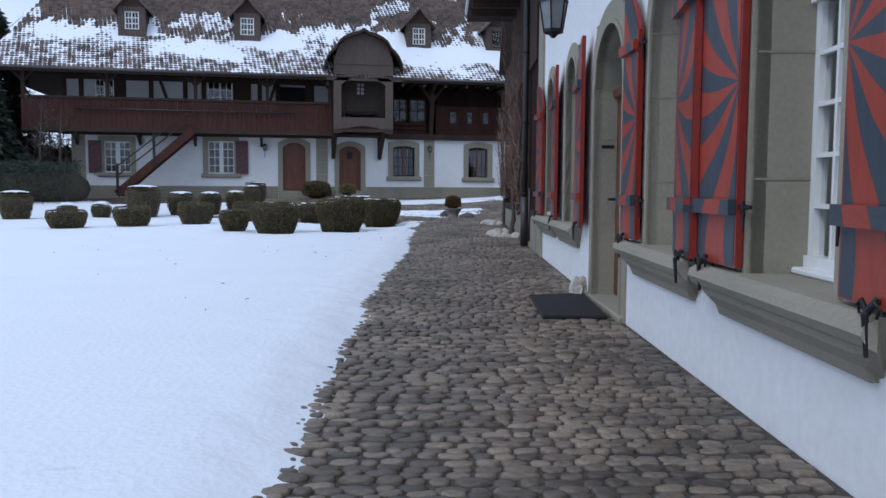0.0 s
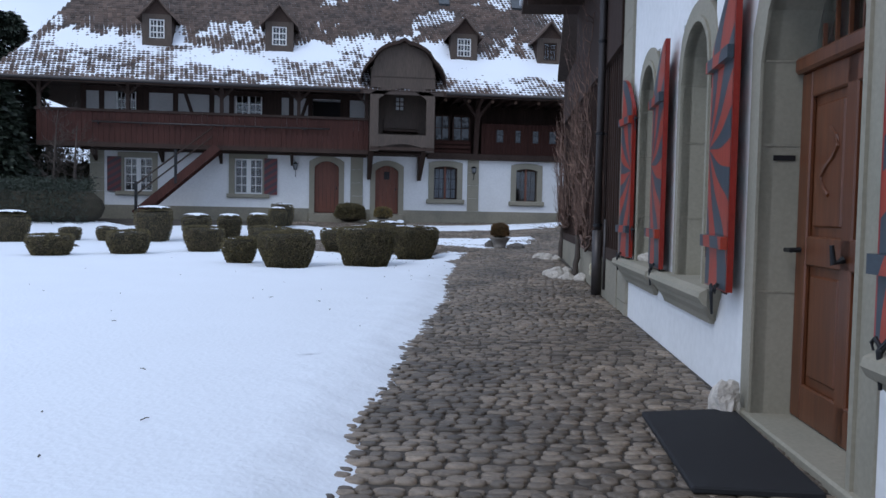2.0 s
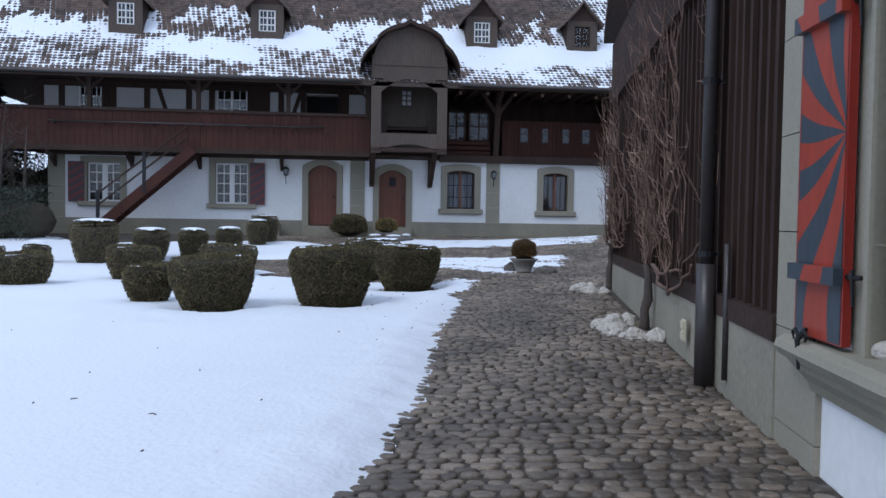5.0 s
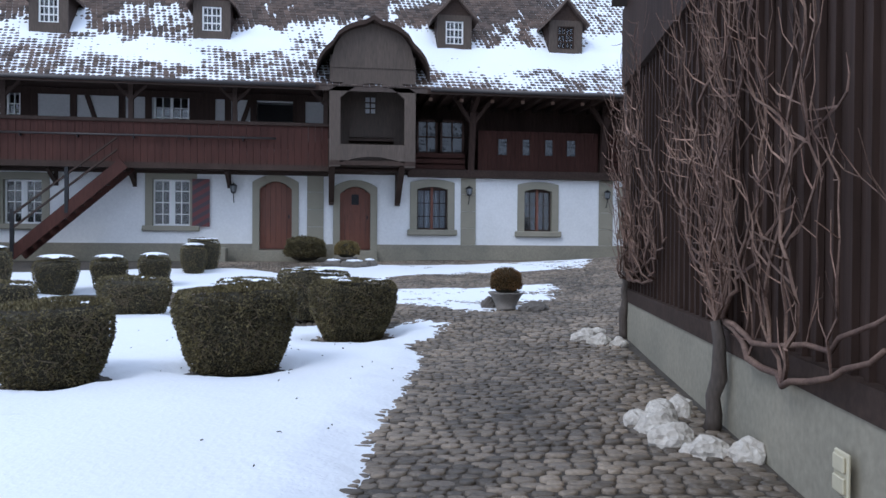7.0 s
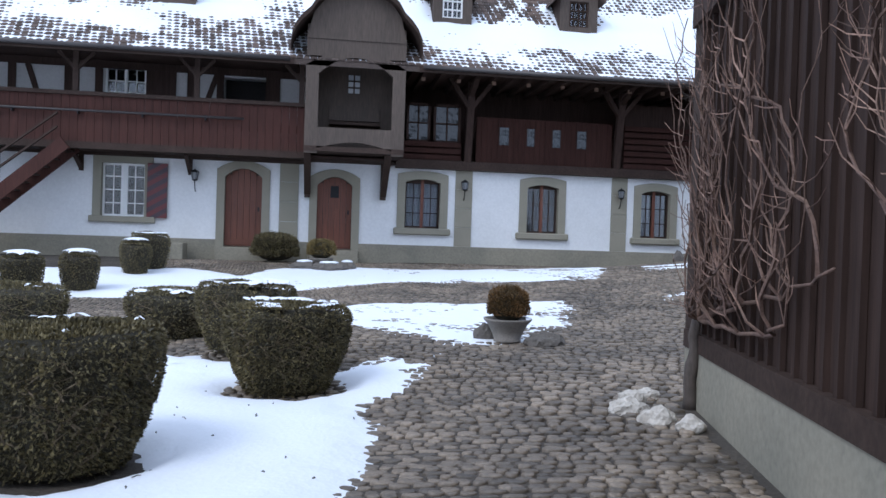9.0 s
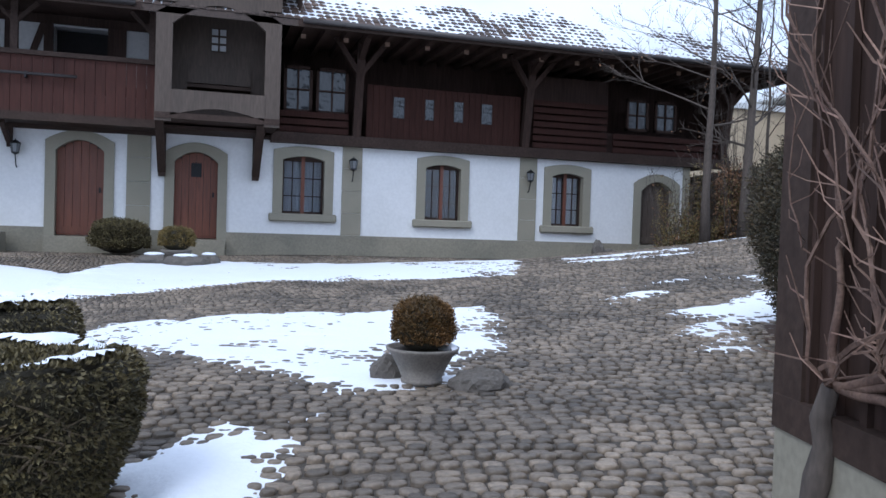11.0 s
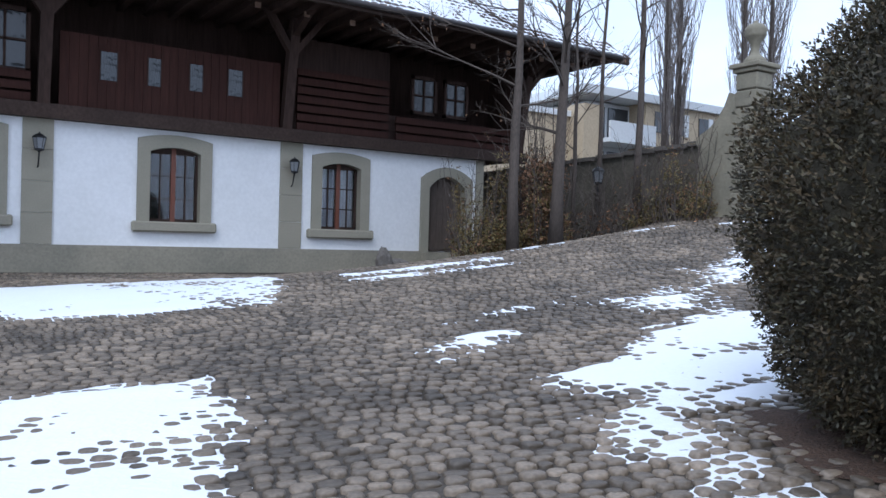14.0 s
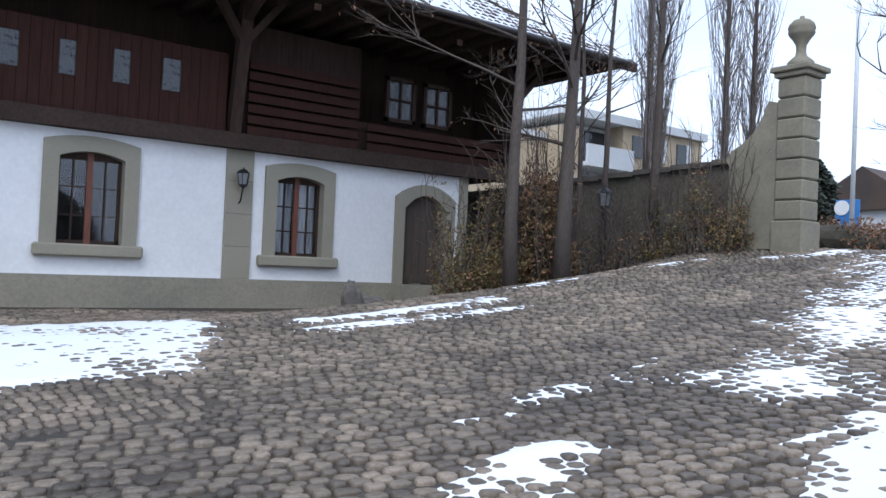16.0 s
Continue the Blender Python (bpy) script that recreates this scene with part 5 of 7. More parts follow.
def topiary_tub(x, y, r0, r1, h, seed, count, mat=M_LEAF, name="topiary_bush", label="clipped box bush tapering to its foot, standing in snow", snow=0.0, leaf=0.035, sink=0.0):
    rng = random.Random(seed)
    z0 = ground_z(x, y) + 0.03 - sink
    c = Vector((x, y, z0))
    t = thing(name, c, label, "bush", "clipped box bushes")

    def shell(u, v):
        ang = 6.2832 * u
        if v < 0.75:
            k = v / 0.75
            r = r0 * 0.9 + (r1 - r0 * 0.9) * math.sin(min(1.0, k * 1.25) * 1.5708) - 0.06 * r1 * max(0.0, (k - 0.85) / 0.15) ** 2
            z = h * k
            nrm = Vector((math.cos(ang), math.sin(ang), -0.15))
        else:
            k = (v - 0.75) / 0.25
            r = r1 * math.sqrt(max(0, 1 - k)) * 0.94
            z = h * (1 + 0.05 * (1 - (r / r1) ** 2))
            nrm = Vector((0.3 * math.cos(ang), 0.3 * math.sin(ang), 1))
        wob = 1 + 0.045 * noise.noise(Vector((math.cos(ang) * 11 + seed, math.sin(ang) * 11, z * 9))) + 0.07 * noise.noise(Vector((math.cos(ang) * 1.5 + seed, math.sin(ang) * 1.5, z * 2.2))) + 0.03 * noise.noise(Vector((math.cos(ang) * 5 + seed, math.sin(ang) * 5, z * 7)))
        return c + Vector((r * wob * math.cos(ang), r * wob * math.sin(ang), z * (1 + 0.03 * math.sin(ang + seed)))), nrm

    b = bmesh.new()
    n, rows = 24, 14
    ring = []
    for j in range(rows + 1):
        ring.append([])
        for k in range(n):
            p, nr = shell(k / n, min(0.999, j / rows))
            ring[-1].append(b.verts.new(c + (p - c) * 0.95))
    for A, B in zip(ring, ring[1:]):
        for k in range(n):
            b.faces.new((A[k], A[(k + 1) % n], B[(k + 1) % n], B[k]))
    part("inner_core", b, M_CORE, t)
    b = bmesh.new()
    leaves(b, c, [shell(rng.random(), rng.random() ** 0.9) for _ in range(count)], leaf, rng)
    part("foliage", b, mat, t, fix=False)
    if count > 4000:
        for _ in range(85):
            u, v = rng.random(), rng.uniform(0.02, 0.5)
            line = []
            for k in range(5):
                p, nr = shell(u + 0.016 * k * rng.uniform(-1, 1), min(0.74, v + 0.05 * k))
                line.append(c + (p - c) * rng.uniform(1.0, 1.035))
            b = bmesh.new()
            tube(b, line, [0.007, 0.007, 0.006, 0.005, 0.003], 3)
            part("stem", b, M_TWIG, t, "", False, False)
    if snow:
        b = bmesh.new()
        m = 14 if snow >= 0.8 else 34
        V = {}
        for i in range(m):
            for k in range(m):
                px, py = (i / (m - 1) * 2 - 1) * r1, (k / (m - 1) * 2 - 1) * r1
                if px * px + py * py < (0.93 * r1) ** 2:
                    f = noise.noise(Vector((px * 4 + seed, py * 4, 1))) + noise.noise(Vector((px * 11, py * 11 + seed, 1))) * 0.5 + noise.noise(Vector((px * 27, py * 27 + seed, 1))) * 0.3 + snow
                    if f > 0:
                        dome = 0.07 * (1 - (px * px + py * py) / (r1 * r1)) ** 0.5 if snow >= 0.8 else 0.0
                        V[i, k] = b.verts.new((x + px, y + py, z0 + h * (1.0 if dome else 1.045) + dome * 1.6 + (0.05 if dome else 0.035) * min(1, f * 2)))
        for (i, k) in list(V):
            q = [V.get(w) for w in ((i, k), (i + 1, k), (i + 1, k + 1), (i, k + 1))]
            if None not in q:
                b.faces.new(q)
        if b.faces:
            tagged(part("snow_cap", b, M_SNOW, t, "snow left on top", True), "snow left on top", kind="stuff")
    return t


TUBS = [  # x, y, foot radius, top radius, height, leaves, snow
    (0.10, 18.2, 0.44, 0.57, 0.70, 16000, -0.35), (1.65, 18.75, 0.46, 0.62, 0.80, 24000, -0.3), (2.88, 21.0, 0.43, 0.59, 0.74, 24000, 0.05),
    (2.35, 22.9, 0.42, 0.58, 0.72, 14000, 0.25), (-0.6, 24.5, 0.5, 0.62, 0.64, 4000, -0.5), (1.3, 24.5, 0.5, 0.62, 0.6, 3500, -0.1),
    (-0.85, 18.8, 0.22, 0.34, 0.55, 3500, -0.4), (-3.6, 21.6, 0.38, 0.5, 0.58, 3500, 0.0), (-5.0, 20.7, 0.36, 0.5, 0.5, 3500, 0.0),
    (-2.13, 23.0, 0.38, 0.5, 0.66, 3500, 0.0), (-5.6, 27.7, 0.24, 0.32, 0.46, 1500, 0.8), (-7.9, 26.6, 0.4, 0.52, 0.85, 3000, 0.8),
    (-4.28, 27.8, 0.44, 0.58, 1.04, 3500, 0.8), (-3.19, 28.8, 0.36, 0.47, 0.76, 2500, 0.9), (-2.23, 29.3, 0.31, 0.40, 0.72, 2500, 0.9),
    (-1.36, 29.8, 0.28, 0.37, 0.72, 2200, 0.9), (-0.85, 32.05, 0.25, 0.34, 0.72, 2000, 0.9), (-0.72, 32.9, 0.36, 0.44, 0.86, 2200, 0.2), (-6.66, 27.7, 0.25, 0.32, 0.42, 1200, 0.9)]
for i, (x, y, r0, r1, h, cnt, sn) in enumerate(TUBS):
    topiary_tub(x, y, r0 * 0.92, r1 * 0.92, h * (0.97 if cnt > 4000 else 0.93), i + 1, cnt if cnt > 4000 else int(cnt * 1.5), snow=sn, leaf=0.03 if cnt > 4000 else 0.04, label="clipped dark green box bush with snow-dusted top" if sn > -0.2 else "clipped dark green box bush standing in the snow")

# ---- along the barn: downpipe, socket, vines, stones ----
dp = thing("downpipe", HOUSE(7.53, 0.10, 0.1), "dark painted metal rain downpipe on the wall", "downpipe")
b = bmesh.new()
tube(b, [Vector((4.38, 12.71, 0.07)), Vector((4.38, 12.71, 0.95))], [0.068, 0.068], 12)
part("standpipe", b, M_PIPE, dp, "thicker cast foot", True)
b = bmesh.new()
tube(b, [Vector((4.38, 12.71, 0.95)), Vector((4.38, 12.71, 4.3)), Vector((4.30, 12.73, 4.7)), Vector((3.6, 12.86, 4.84))], [0.05] * 4, 12)
part("pipe", b, M_PIPE, dp, "", True)
for z in (1.0, 2.2, 3.4):
    b = bmesh.new()
    lathe(b, (4.38, 12.71, z), [(0.06, 0), (0.062, 0.04)], 12)
    bar(b, (4.38, 12.71, z + 0.02), HOUSE(7.53, 0.0, z + 0.02), 0.02, 0.02)
    part("clip", b, M_IRON, dp)
b = bmesh.new()
tube(b, [HOUSE(7.18, 0.04, 0.2), HOUSE(7.18, 0.04, 1.1)], [0.02, 0.02], 8)
solid("cable_pipe", b, M_PIPE, "thin dark conduit beside the downpipe", "pipe", kind="", smooth=True)
so = thing("wall_socket", HOUSE(8.42, 0.045, 0.3), "cream outdoor double socket on the plinth", "socket")
part("plate", bevelled(boxes([(8.36, 8.49, 0.04, 0.055, 0.27, 0.45)], HOUSE), 0.005), M_SOCKET, so)
for z in (0.285, 0.37):
    part("flap", bevelled(boxes([(8.375, 8.475, 0.055, 0.068, z, z + 0.065)], HOUSE), 0.004), M_SOCKET, so)


def rock(name, c, size, seed, mat, label, snow=False, group=""):
    t = thing(name, c, label, "stone", group)
    b = bmesh.new()
    bmesh.ops.create_icosphere(b, subdivisions=3, radius=1.0)
    for v in b.verts:
        p = v.co.copy()
        k = 1 + 0.28 * noise.noise(p * 1.3 + Vector((seed * 3.7, 0, 0))) + 0.16 * noise.noise(p * 3.1 + Vector((0, seed, 0))) + 0.07 * noise.cell(p * 3.0 + Vector((seed, 0, 0)))
        v.co = Vector((p.x * size[0], p.y * size[1], max(-0.25, p.z) * size[2])) * k + Vector(c) + Vector((0, 0, 0.2 * size[2]))
    part("stone_body", b, mat, t)
    if snow:
        b = bmesh.new()
        bmesh.ops.create_icosphere(b, subdivisions=2, radius=1.0)
        for v in b.verts:
            p = v.co.copy()
            v.co = Vector((p.x * size[0] * 0.6, p.y * size[1] * 0.6, 0.25 * p.z * size[2] + size[2] * 1.12)) + Vector(c)
        part("snow_cap", b, M_SNOW, t, "snow cap", True)
    return t


def on_ground(s, d, up=0.0):
    p = HOUSE(s, d, 0)
    return Vector((p.x, p.y, ground_z(p.x, p.y) + up))


for k, (s, d, sx, sy, sz) in enumerate(((9.55, 0.12, 0.13, 0.12, 0.12), (9.62, 0.33, 0.16, 0.13, 0.11), (9.85, 0.47, 0.17, 0.14, 0.13), (10.12, 0.50, 0.16, 0.13, 0.15), (10.38, 0.42, 0.15, 0.14, 0.14), (10.62, 0.26, 0.14, 0.12, 0.12), (10.3, 0.58, 0.11, 0.1, 0.1),
                                        (13.75, 0.16, 0.13, 0.11, 0.11), (13.95, 0.34, 0.17, 0.13, 0.12), (14.25, 0.48, 0.18, 0.14, 0.11), (14.55, 0.40, 0.14, 0.12, 0.12), (14.75, 0.25, 0.12, 0.1, 0.09))):
    rock("border_stone", on_ground(s, d - 0.06), (sx * 0.82, sy * 0.82, sz * 0.8), k + 1, M_ROCK, "rough pale limestone lump around a vine foot", group="stones round the vines")
rock("door_stone", HOUSE(1.56, 0.13, 0.02), (0.09, 0.08, 0.17), 31, M_ROCK, "pale upright stone beside the front door")
cap = rock("sill_stone", HOUSE(5.12, -0.1, 0.70), (0.10, 0.07, 0.075), 33, M_ROCK, "pale rounded stone lying on the window sill")

random.seed(21)


def wander(p, q, n, amp, sag=0.0):
    """A crooked line on the barn wall from (s, d, z) p to q."""
    out = []
    for k in range(n + 1):
        t = k / n
        e = math.sin(t * math.pi)
        s = p[0] + (q[0] - p[0]) * t + random.uniform(-amp, amp) * (k > 0)
        d = p[1] + (q[1] - p[1]) * t + random.uniform(-0.02, 0.03) * (k > 0)
        z = p[2] + (q[2] - p[2]) * t + random.uniform(-amp, amp) * (k > 0) * 0.6 - sag * e
        out.append((s, max(0.03, d) - 0.014 * max(0.0, s - 6.2), z))
    return out


def vine(foot_s, foot_d, reach0, reach1, count, zmax, label, cordons):
    v = thing("grape_vine", on_ground(foot_s, foot_d), label, "vine", "vines on the barn wall")
    z0 = ground_z(*on_ground(foot_s, foot_d).xy)
    tr = wander((foot_s, foot_d, z0 - 0.02), (foot_s - 0.05, foot_d * 0.6 + 0.03, z0 + 0.68), 6, 0.02)
    b = bmesh.new()
    tube(b, [HOUSE(*p) for p in tr], [0.062, 0.05, 0.046, 0.052, 0.044, 0.04, 0.034], 9)
    part("trunk", b, M_BARK, v, "gnarled grey trunk", True)
    heads = []
    for s1, z1, sag, r in cordons:
        line = wander(tr[-1 if z1 > 0.9 else -2], (s1, 0.09, z1), 12, 0.04, sag)
        b = bmesh.new()
        tube(b, [HOUSE(*p) for p in line], [r * (1 - 0.55 * k / 12) for k in range(13)], 7)
        part("cordon", b, M_VINE, v, "thick twisted arm", True)
        heads += line[2:]
    for k in range(count):
        src = random.choice(heads) if random.random() < 0.85 else tr[-1]
        top = random.uniform(0.4 * zmax, zmax) if random.random() < 0.8 else src[2] + random.uniform(0.2, 0.9)
        s, d, z = src
        lean, r = random.gauss(0, 0.95), random.choice((0.004, 0.005, 0.007, 0.009, 0.013))
        line = [src]
        while z < top and len(line) < 34:
            lean = lean * 0.84 + random.choice((-1, 1)) * random.uniform(0.12, 0.5)
            step = random.uniform(0.09, 0.17)
            s += math.sin(lean) * step
            z += max(0.25, math.cos(lean)) * step
            if not reach0 < s < reach1:
                lean, s = -lean, min(max(reach0, s), reach1)
            d = min(0.24, max(0.03, d + random.uniform(-0.03, 0.032)))
            line.append((s, d - 0.014 * max(0.0, s - 6.2) * 0.1, z))
        if len(line) < 3:
            continue
        m = len(line)
        b = bmesh.new()
        tube(b, [HOUSE(*p) for p in line], [r * (1 - 0.6 * i / m) for i in range(m)], 4)
        for i in range(1, m):
            if random.random() < 0.75:
                p = line[i]
                sg = random.choice((-1, 1))
                e = (p[0] + sg * random.uniform(0.03, 0.2), p[1] + random.uniform(-0.02, 0.13), p[2] + random.uniform(0.0, 0.3))
                q = ((p[0] * 0.4 + e[0] * 0.6) + sg * 0.02, (p[1] + e[1]) / 2, p[2] * 0.6 + e[2] * 0.4)
                tube(b, [HOUSE(*p), HOUSE(*q), HOUSE(*e)], [max(0.003, r * 0.5), max(0.0025, r * 0.4), 0.002], 3)
        part("cane", b, M_VINE, v, "", False, False)
    return v


vine(10.2, 0.14, 7.6, 12.4, 48, 4.4, "leafless old grape vine trained over the dark boards", [(8.0, 0.92, 0.25, 0.024), (9.5, 1.45, 0.0, 0.017), (10.2, 2.1, 0.0, 0.019), (11.5, 1.6, 0.0, 0.016), (7.5, 1.25, 0.22, 0.018), (10.9, 1.3, 0.0, 0.016)])
vine(14.4, 0.05, 11.3, 14.72, 34, 3.6, "leafless vine bending up the barn corner", [(13.2, 1.1, 0.0, 0.022), (12.4, 1.0, 0.05, 0.02), (14.3, 1.7, 0.0, 0.019), (11.8, 1.3, 0.0, 0.017)])

# ---- court: pot, stones, shrubs ----
pd = bmesh.new()
for i in range(26):
    t = 6.2832 * i / 26
    pd.verts.new((0, 0, 0))
pd.verts.ensure_lookup_table()
for i, v in enumerate(pd.verts):
    t = 6.2832 * i / 26
    r = 1.0 + 0.12 * math.sin(3 * t + 1) + 0.1 * math.sin(7 * t)
    x, y = 9.75 + r * math.cos(t), 22.9 + r * math.sin(t)
    v.co = (x, y, ground_z(x, y) + 0.012)
pc = pd.verts.new((9.75, 22.9, ground_z(9.75, 22.9) + 0.1))
ring = list(pd.verts)[:26]
for i in range(26):
    pd.faces.new((ring[i], ring[(i + 1) % 26], pc))
solid("planting_bed", pd, M_LITTER, "brown leaf litter under the yew bush", "bed", kind="structure")
px, py = 5.30, 22.75
pz = ground_z(px, py) + 0.02
pot = thing("plant_pot", (px, py, pz), "weathered grey concrete flower pot holding a box bush", "pot")
b = bmesh.new()
lathe(b, (px, py, pz), [(0.155, 0.0), (0.16, 0.03), (0.15, 0.035), (0.19, 0.13), (0.235, 0.21), (0.275, 0.25), (0.28, 0.27), (0.255, 0.27), (0.24, 0.23)], 28)
part("bowl", b, M_POT, pot, "", True)
b = bmesh.new()
lathe(b, (px, py, pz), [(0.02, 0.25), (0.245, 0.24)], 24)
part("soil", b, M_SOIL, pot, "dark earth")
b = bmesh.new()
ring = []
for k in range(13):
    t = -0.9 + 2.4 * k / 12
    w = math.sin(math.pi * k / 12)
    ring.append([b.verts.new((px + r * math.cos(t), py + r * math.sin(t), pz + z)) for r, z in ((0.27, 0.268), (0.26 - 0.02 * w, 0.288), (0.255 - 0.11 * w, 0.283), (0.245 - 0.12 * w, 0.243))])
for A, B in zip(ring, ring[1:]):
    for k in range(3):
        b.faces.new((A[k], A[k + 1], B[k + 1], B[k]))
part("snow_rim", b, M_SNOW, pot, "snow left on the rim", True)


def box_ball(name, c, r, h, seed, count, mat, label, size=0.045, squash=0.75, core=0.9):
    """A dense twiggy rounded shrub of upright leaf sprigs."""
    rng = random.Random(seed)
    t = thing(name, c, label, "bush")
    c = Vector(c)

    def spot(full):
        a, v = rng.uniform(0, 6.2832), rng.uniform(-0.55, 1.0)
        q = math.sqrt(max(0, 1 - abs(v) ** 3.2))
        n = Vector((q * math.cos(a), q * math.sin(a), v))
        w = 1 + 0.10 * noise.noise(n * 2.2 + Vector((seed, 0, 0)))
        k = w if full else w * rng.uniform(0.86, 1.0)
        return c + Vector((n.x * r * k, n.y * r * k, h * 0.5 + n.z * h * 0.5 * k)), n

    b = bmesh.new()
    bmesh.ops.create_icosphere(b, subdivisions=3, radius=1.0)
    for v in b.verts:
        n = v.co.copy()
        q = math.sqrt(max(0, 1 - abs(n.z) ** 3.2)) / max(1e-3, math.hypot(n.x, n.y))
        v.co = c + Vector((n.x * q * r * core, n.y * q * r * core, h * 0.5 + n.z * h * 0.5 * core))
    part("inner_core", b, M_CORE, t)
    b = bmesh.new()
    for _ in range(count):
        p, n = spot(False)
        d = (n + Vector((0, 0, 0.8)) + Vector((rng.uniform(-0.4, 0.4), rng.uniform(-0.4, 0.4), rng.uniform(-0.3, 0.3)))).normalized()
        for _k in range(4):
            q = p + d * size * rng.uniform(0, 1.1)
            leaves(b, c, [(q, (d + n * 0.6).normalized())], size * 0.6, rng, 0.8)
    part("foliage", b, mat, t, "", False, False)
    return t


box_ball("potted_box_bush", (px, py, pz + 0.215), 0.215, 0.40, 5, 3000, M_LEAF_BROWN, "bronze-brown clipped box ball growing in the pot", 0.035)
rock("court_stone", (5.70, 22.52, ground_z(5.70, 22.52)), (0.24, 0.16, 0.13), 41, M_ROCK_DARK, "flat dark fieldstone lying beside the pot")
rock("court_stone", (5.07, 22.95, ground_z(5.07, 22.95)), (0.12, 0.1, 0.17), 42, M_ROCK_DARK, "dark fieldstone half hidden behind the pot")
rock("kerb_stone", (12.5, 33.8, ground_z(12.5, 33.8)), (0.15, 0.12, 0.32), 43, M_ROCK_DARK, "grey pointed stone at the edge of the ramp")
rock("kerb_stone", (12.85, 33.9, ground_z(12.85, 33.9)), (0.3, 0.16, 0.14), 44, M_ROCK_DARK, "low grey stone at the edge of the ramp")
for k, (x, y, sx) in enumerate(((2.75, 34.0, 0.35), (3.35, 33.8, 0.42), (3.8, 34.1, 0.25))):
    rock("court_stone", (x, y, ground_z(x, y)), (sx, 0.22, 0.18), 45 + k, M_ROCK_DARK, "flat grey stone lying by the entrance", True)
rock("lawn_stone", (-5.6, 24.2, ground_z(-5.6, 24.2) + 0.04), (0.22, 0.16, 0.1), 49, M_ROCK_DARK, "small grey stone sticking out of the snow")
box_ball("round_shrub", (1.9, 36.2, ground_z(1.9, 36.2)), 0.58, 0.75, 6, 3200, M_LEAF, "low dark green shrub between the two doors", 0.08)
bp = thing("flower_pot", (3.15, 34.6, ground_z(3.15, 34.6)), "low stone planter by the entrance", "pot")
b = bmesh.new()
lathe(b, (3.15, 34.6, ground_z(3.15, 34.6)), [(0.2, 0), (0.3, 0.2), (0.32, 0.24), (0.28, 0.24)], 18)
part("bowl", b, M_POT, bp, "", True)
box_ball("yellow_box_ball", (3.15, 34.6, ground_z(3.15, 34.6) + 0.2), 0.33, 0.48, 7, 1400, M_LEAF_YELLOW, "small yellowish box ball in a planter", 0.06)
lp = thing("lid_block", (-0.3, 36.4, ground_z(-0.3, 36.4)), "low pale stone block by the wall", "block")
part("block", bevelled(boxes([(-1.3, -0.55, 36.2, 36.9, 0.5, 1.0)]), 0.02), M_CONCRETE, lp)

# lanterns on the long wall
for a, z in ((-0.4, 2.75), (7.25, 2.78), (12.05, 2.72)):
    l = thing("facade_lantern", FAC(a, 0.2, z), "small dark iron wall lantern on the long building", "lantern", "lanterns of the long building")
    lantern(l, FAC(a, 0.2, z), 0.11, 0.3)
    b = bmesh.new()
    tube(b, [FAC(a, 0.02, z - 0.3), FAC(a, 0.12, z - 0.25), FAC(a, 0.2, z - 0.04)], [0.014] * 3)
    part("bracket", b, M_IRON, l)

# ---- large bush at the turn ----


def big_bush(name, c, rx, ry, h, seed, count, label, size=0.07, mats=(M_LEAF_BUSH, M_LEAF)):
    rng = random.Random(seed)
    t = thing(name, c, label, "bush")
    c = Vector(c)

    def shell(n):
        w = 1 + 0.07 * noise.noise(n * 10.0 + Vector((seed, 3, 0))) + 0.16 * noise.noise(n * 1.6 + Vector((seed, 0, 0))) + 0.10 * noise.noise(n * 4.5 + Vector((0, seed, 0)))
        zz = 0.5 + 0.5 * n.z
        taper = 0.98 + 0.22 * math.sin(min(1.0, zz * 1.25) * 2.4) - 0.25 * zz
        return c + Vector((n.x * rx * w * taper, n.y * ry * w * taper, h * zz * (1 + 0.04 * w)))

    b = bmesh.new()
    bmesh.ops.create_icosphere(b, subdivisions=4, radius=1.0)
    for v in b.verts:
        p = shell(v.co.normalized())
        v.co = c + Vector((0, 0, h / 2)) + (p - c - Vector((0, 0, h / 2))) * 0.9
    part("inner_core", b, M_CORE, t)
    for m in mats:
        b = bmesh.new()
        for _ in range(count):
            a, z = rng.uniform(0, 6.2832), rng.uniform(-0.97, 1)
            n = Vector((math.sqrt(1 - z * z) * math.cos(a), math.sqrt(1 - z * z) * math.sin(a), z))
            p = shell(n)
            p = c + Vector((0, 0, h / 2)) + (p - c - Vector((0, 0, h / 2))) * rng.uniform(0.88, 1.04)
            d = (n + Vector((rng.uniform(-0.6, 0.6), rng.uniform(-0.6, 0.6), rng.uniform(-0.2, 0.7)))).normalized()
            for _k in range(5):
                leaves(b, c, [(p + d * size * rng.uniform(0, 1.6), d)], size * 0.55, rng, 0.9)
        part("foliage", b, m, t, "", False, False)
    return t


big_bush("corner_bush", (9.7, 22.9, ground_z(9.7, 22.9) - 0.25), 1.0, 1.0, 2.5, 3, 15000, "large dense yew bush with bronzed winter leaves", 0.05, (M_LEAF_BUSH, M_LEAF_BRONZE))
big_bush("corner_bush", (11.5, 23.1, ground_z(11.5, 23.1) - 0.1), 1.25, 1.2, 2.6, 4, 6000, "tall dark evergreen bush behind the yew", 0.07, (M_LEAF_BUSH, M_LEAF))

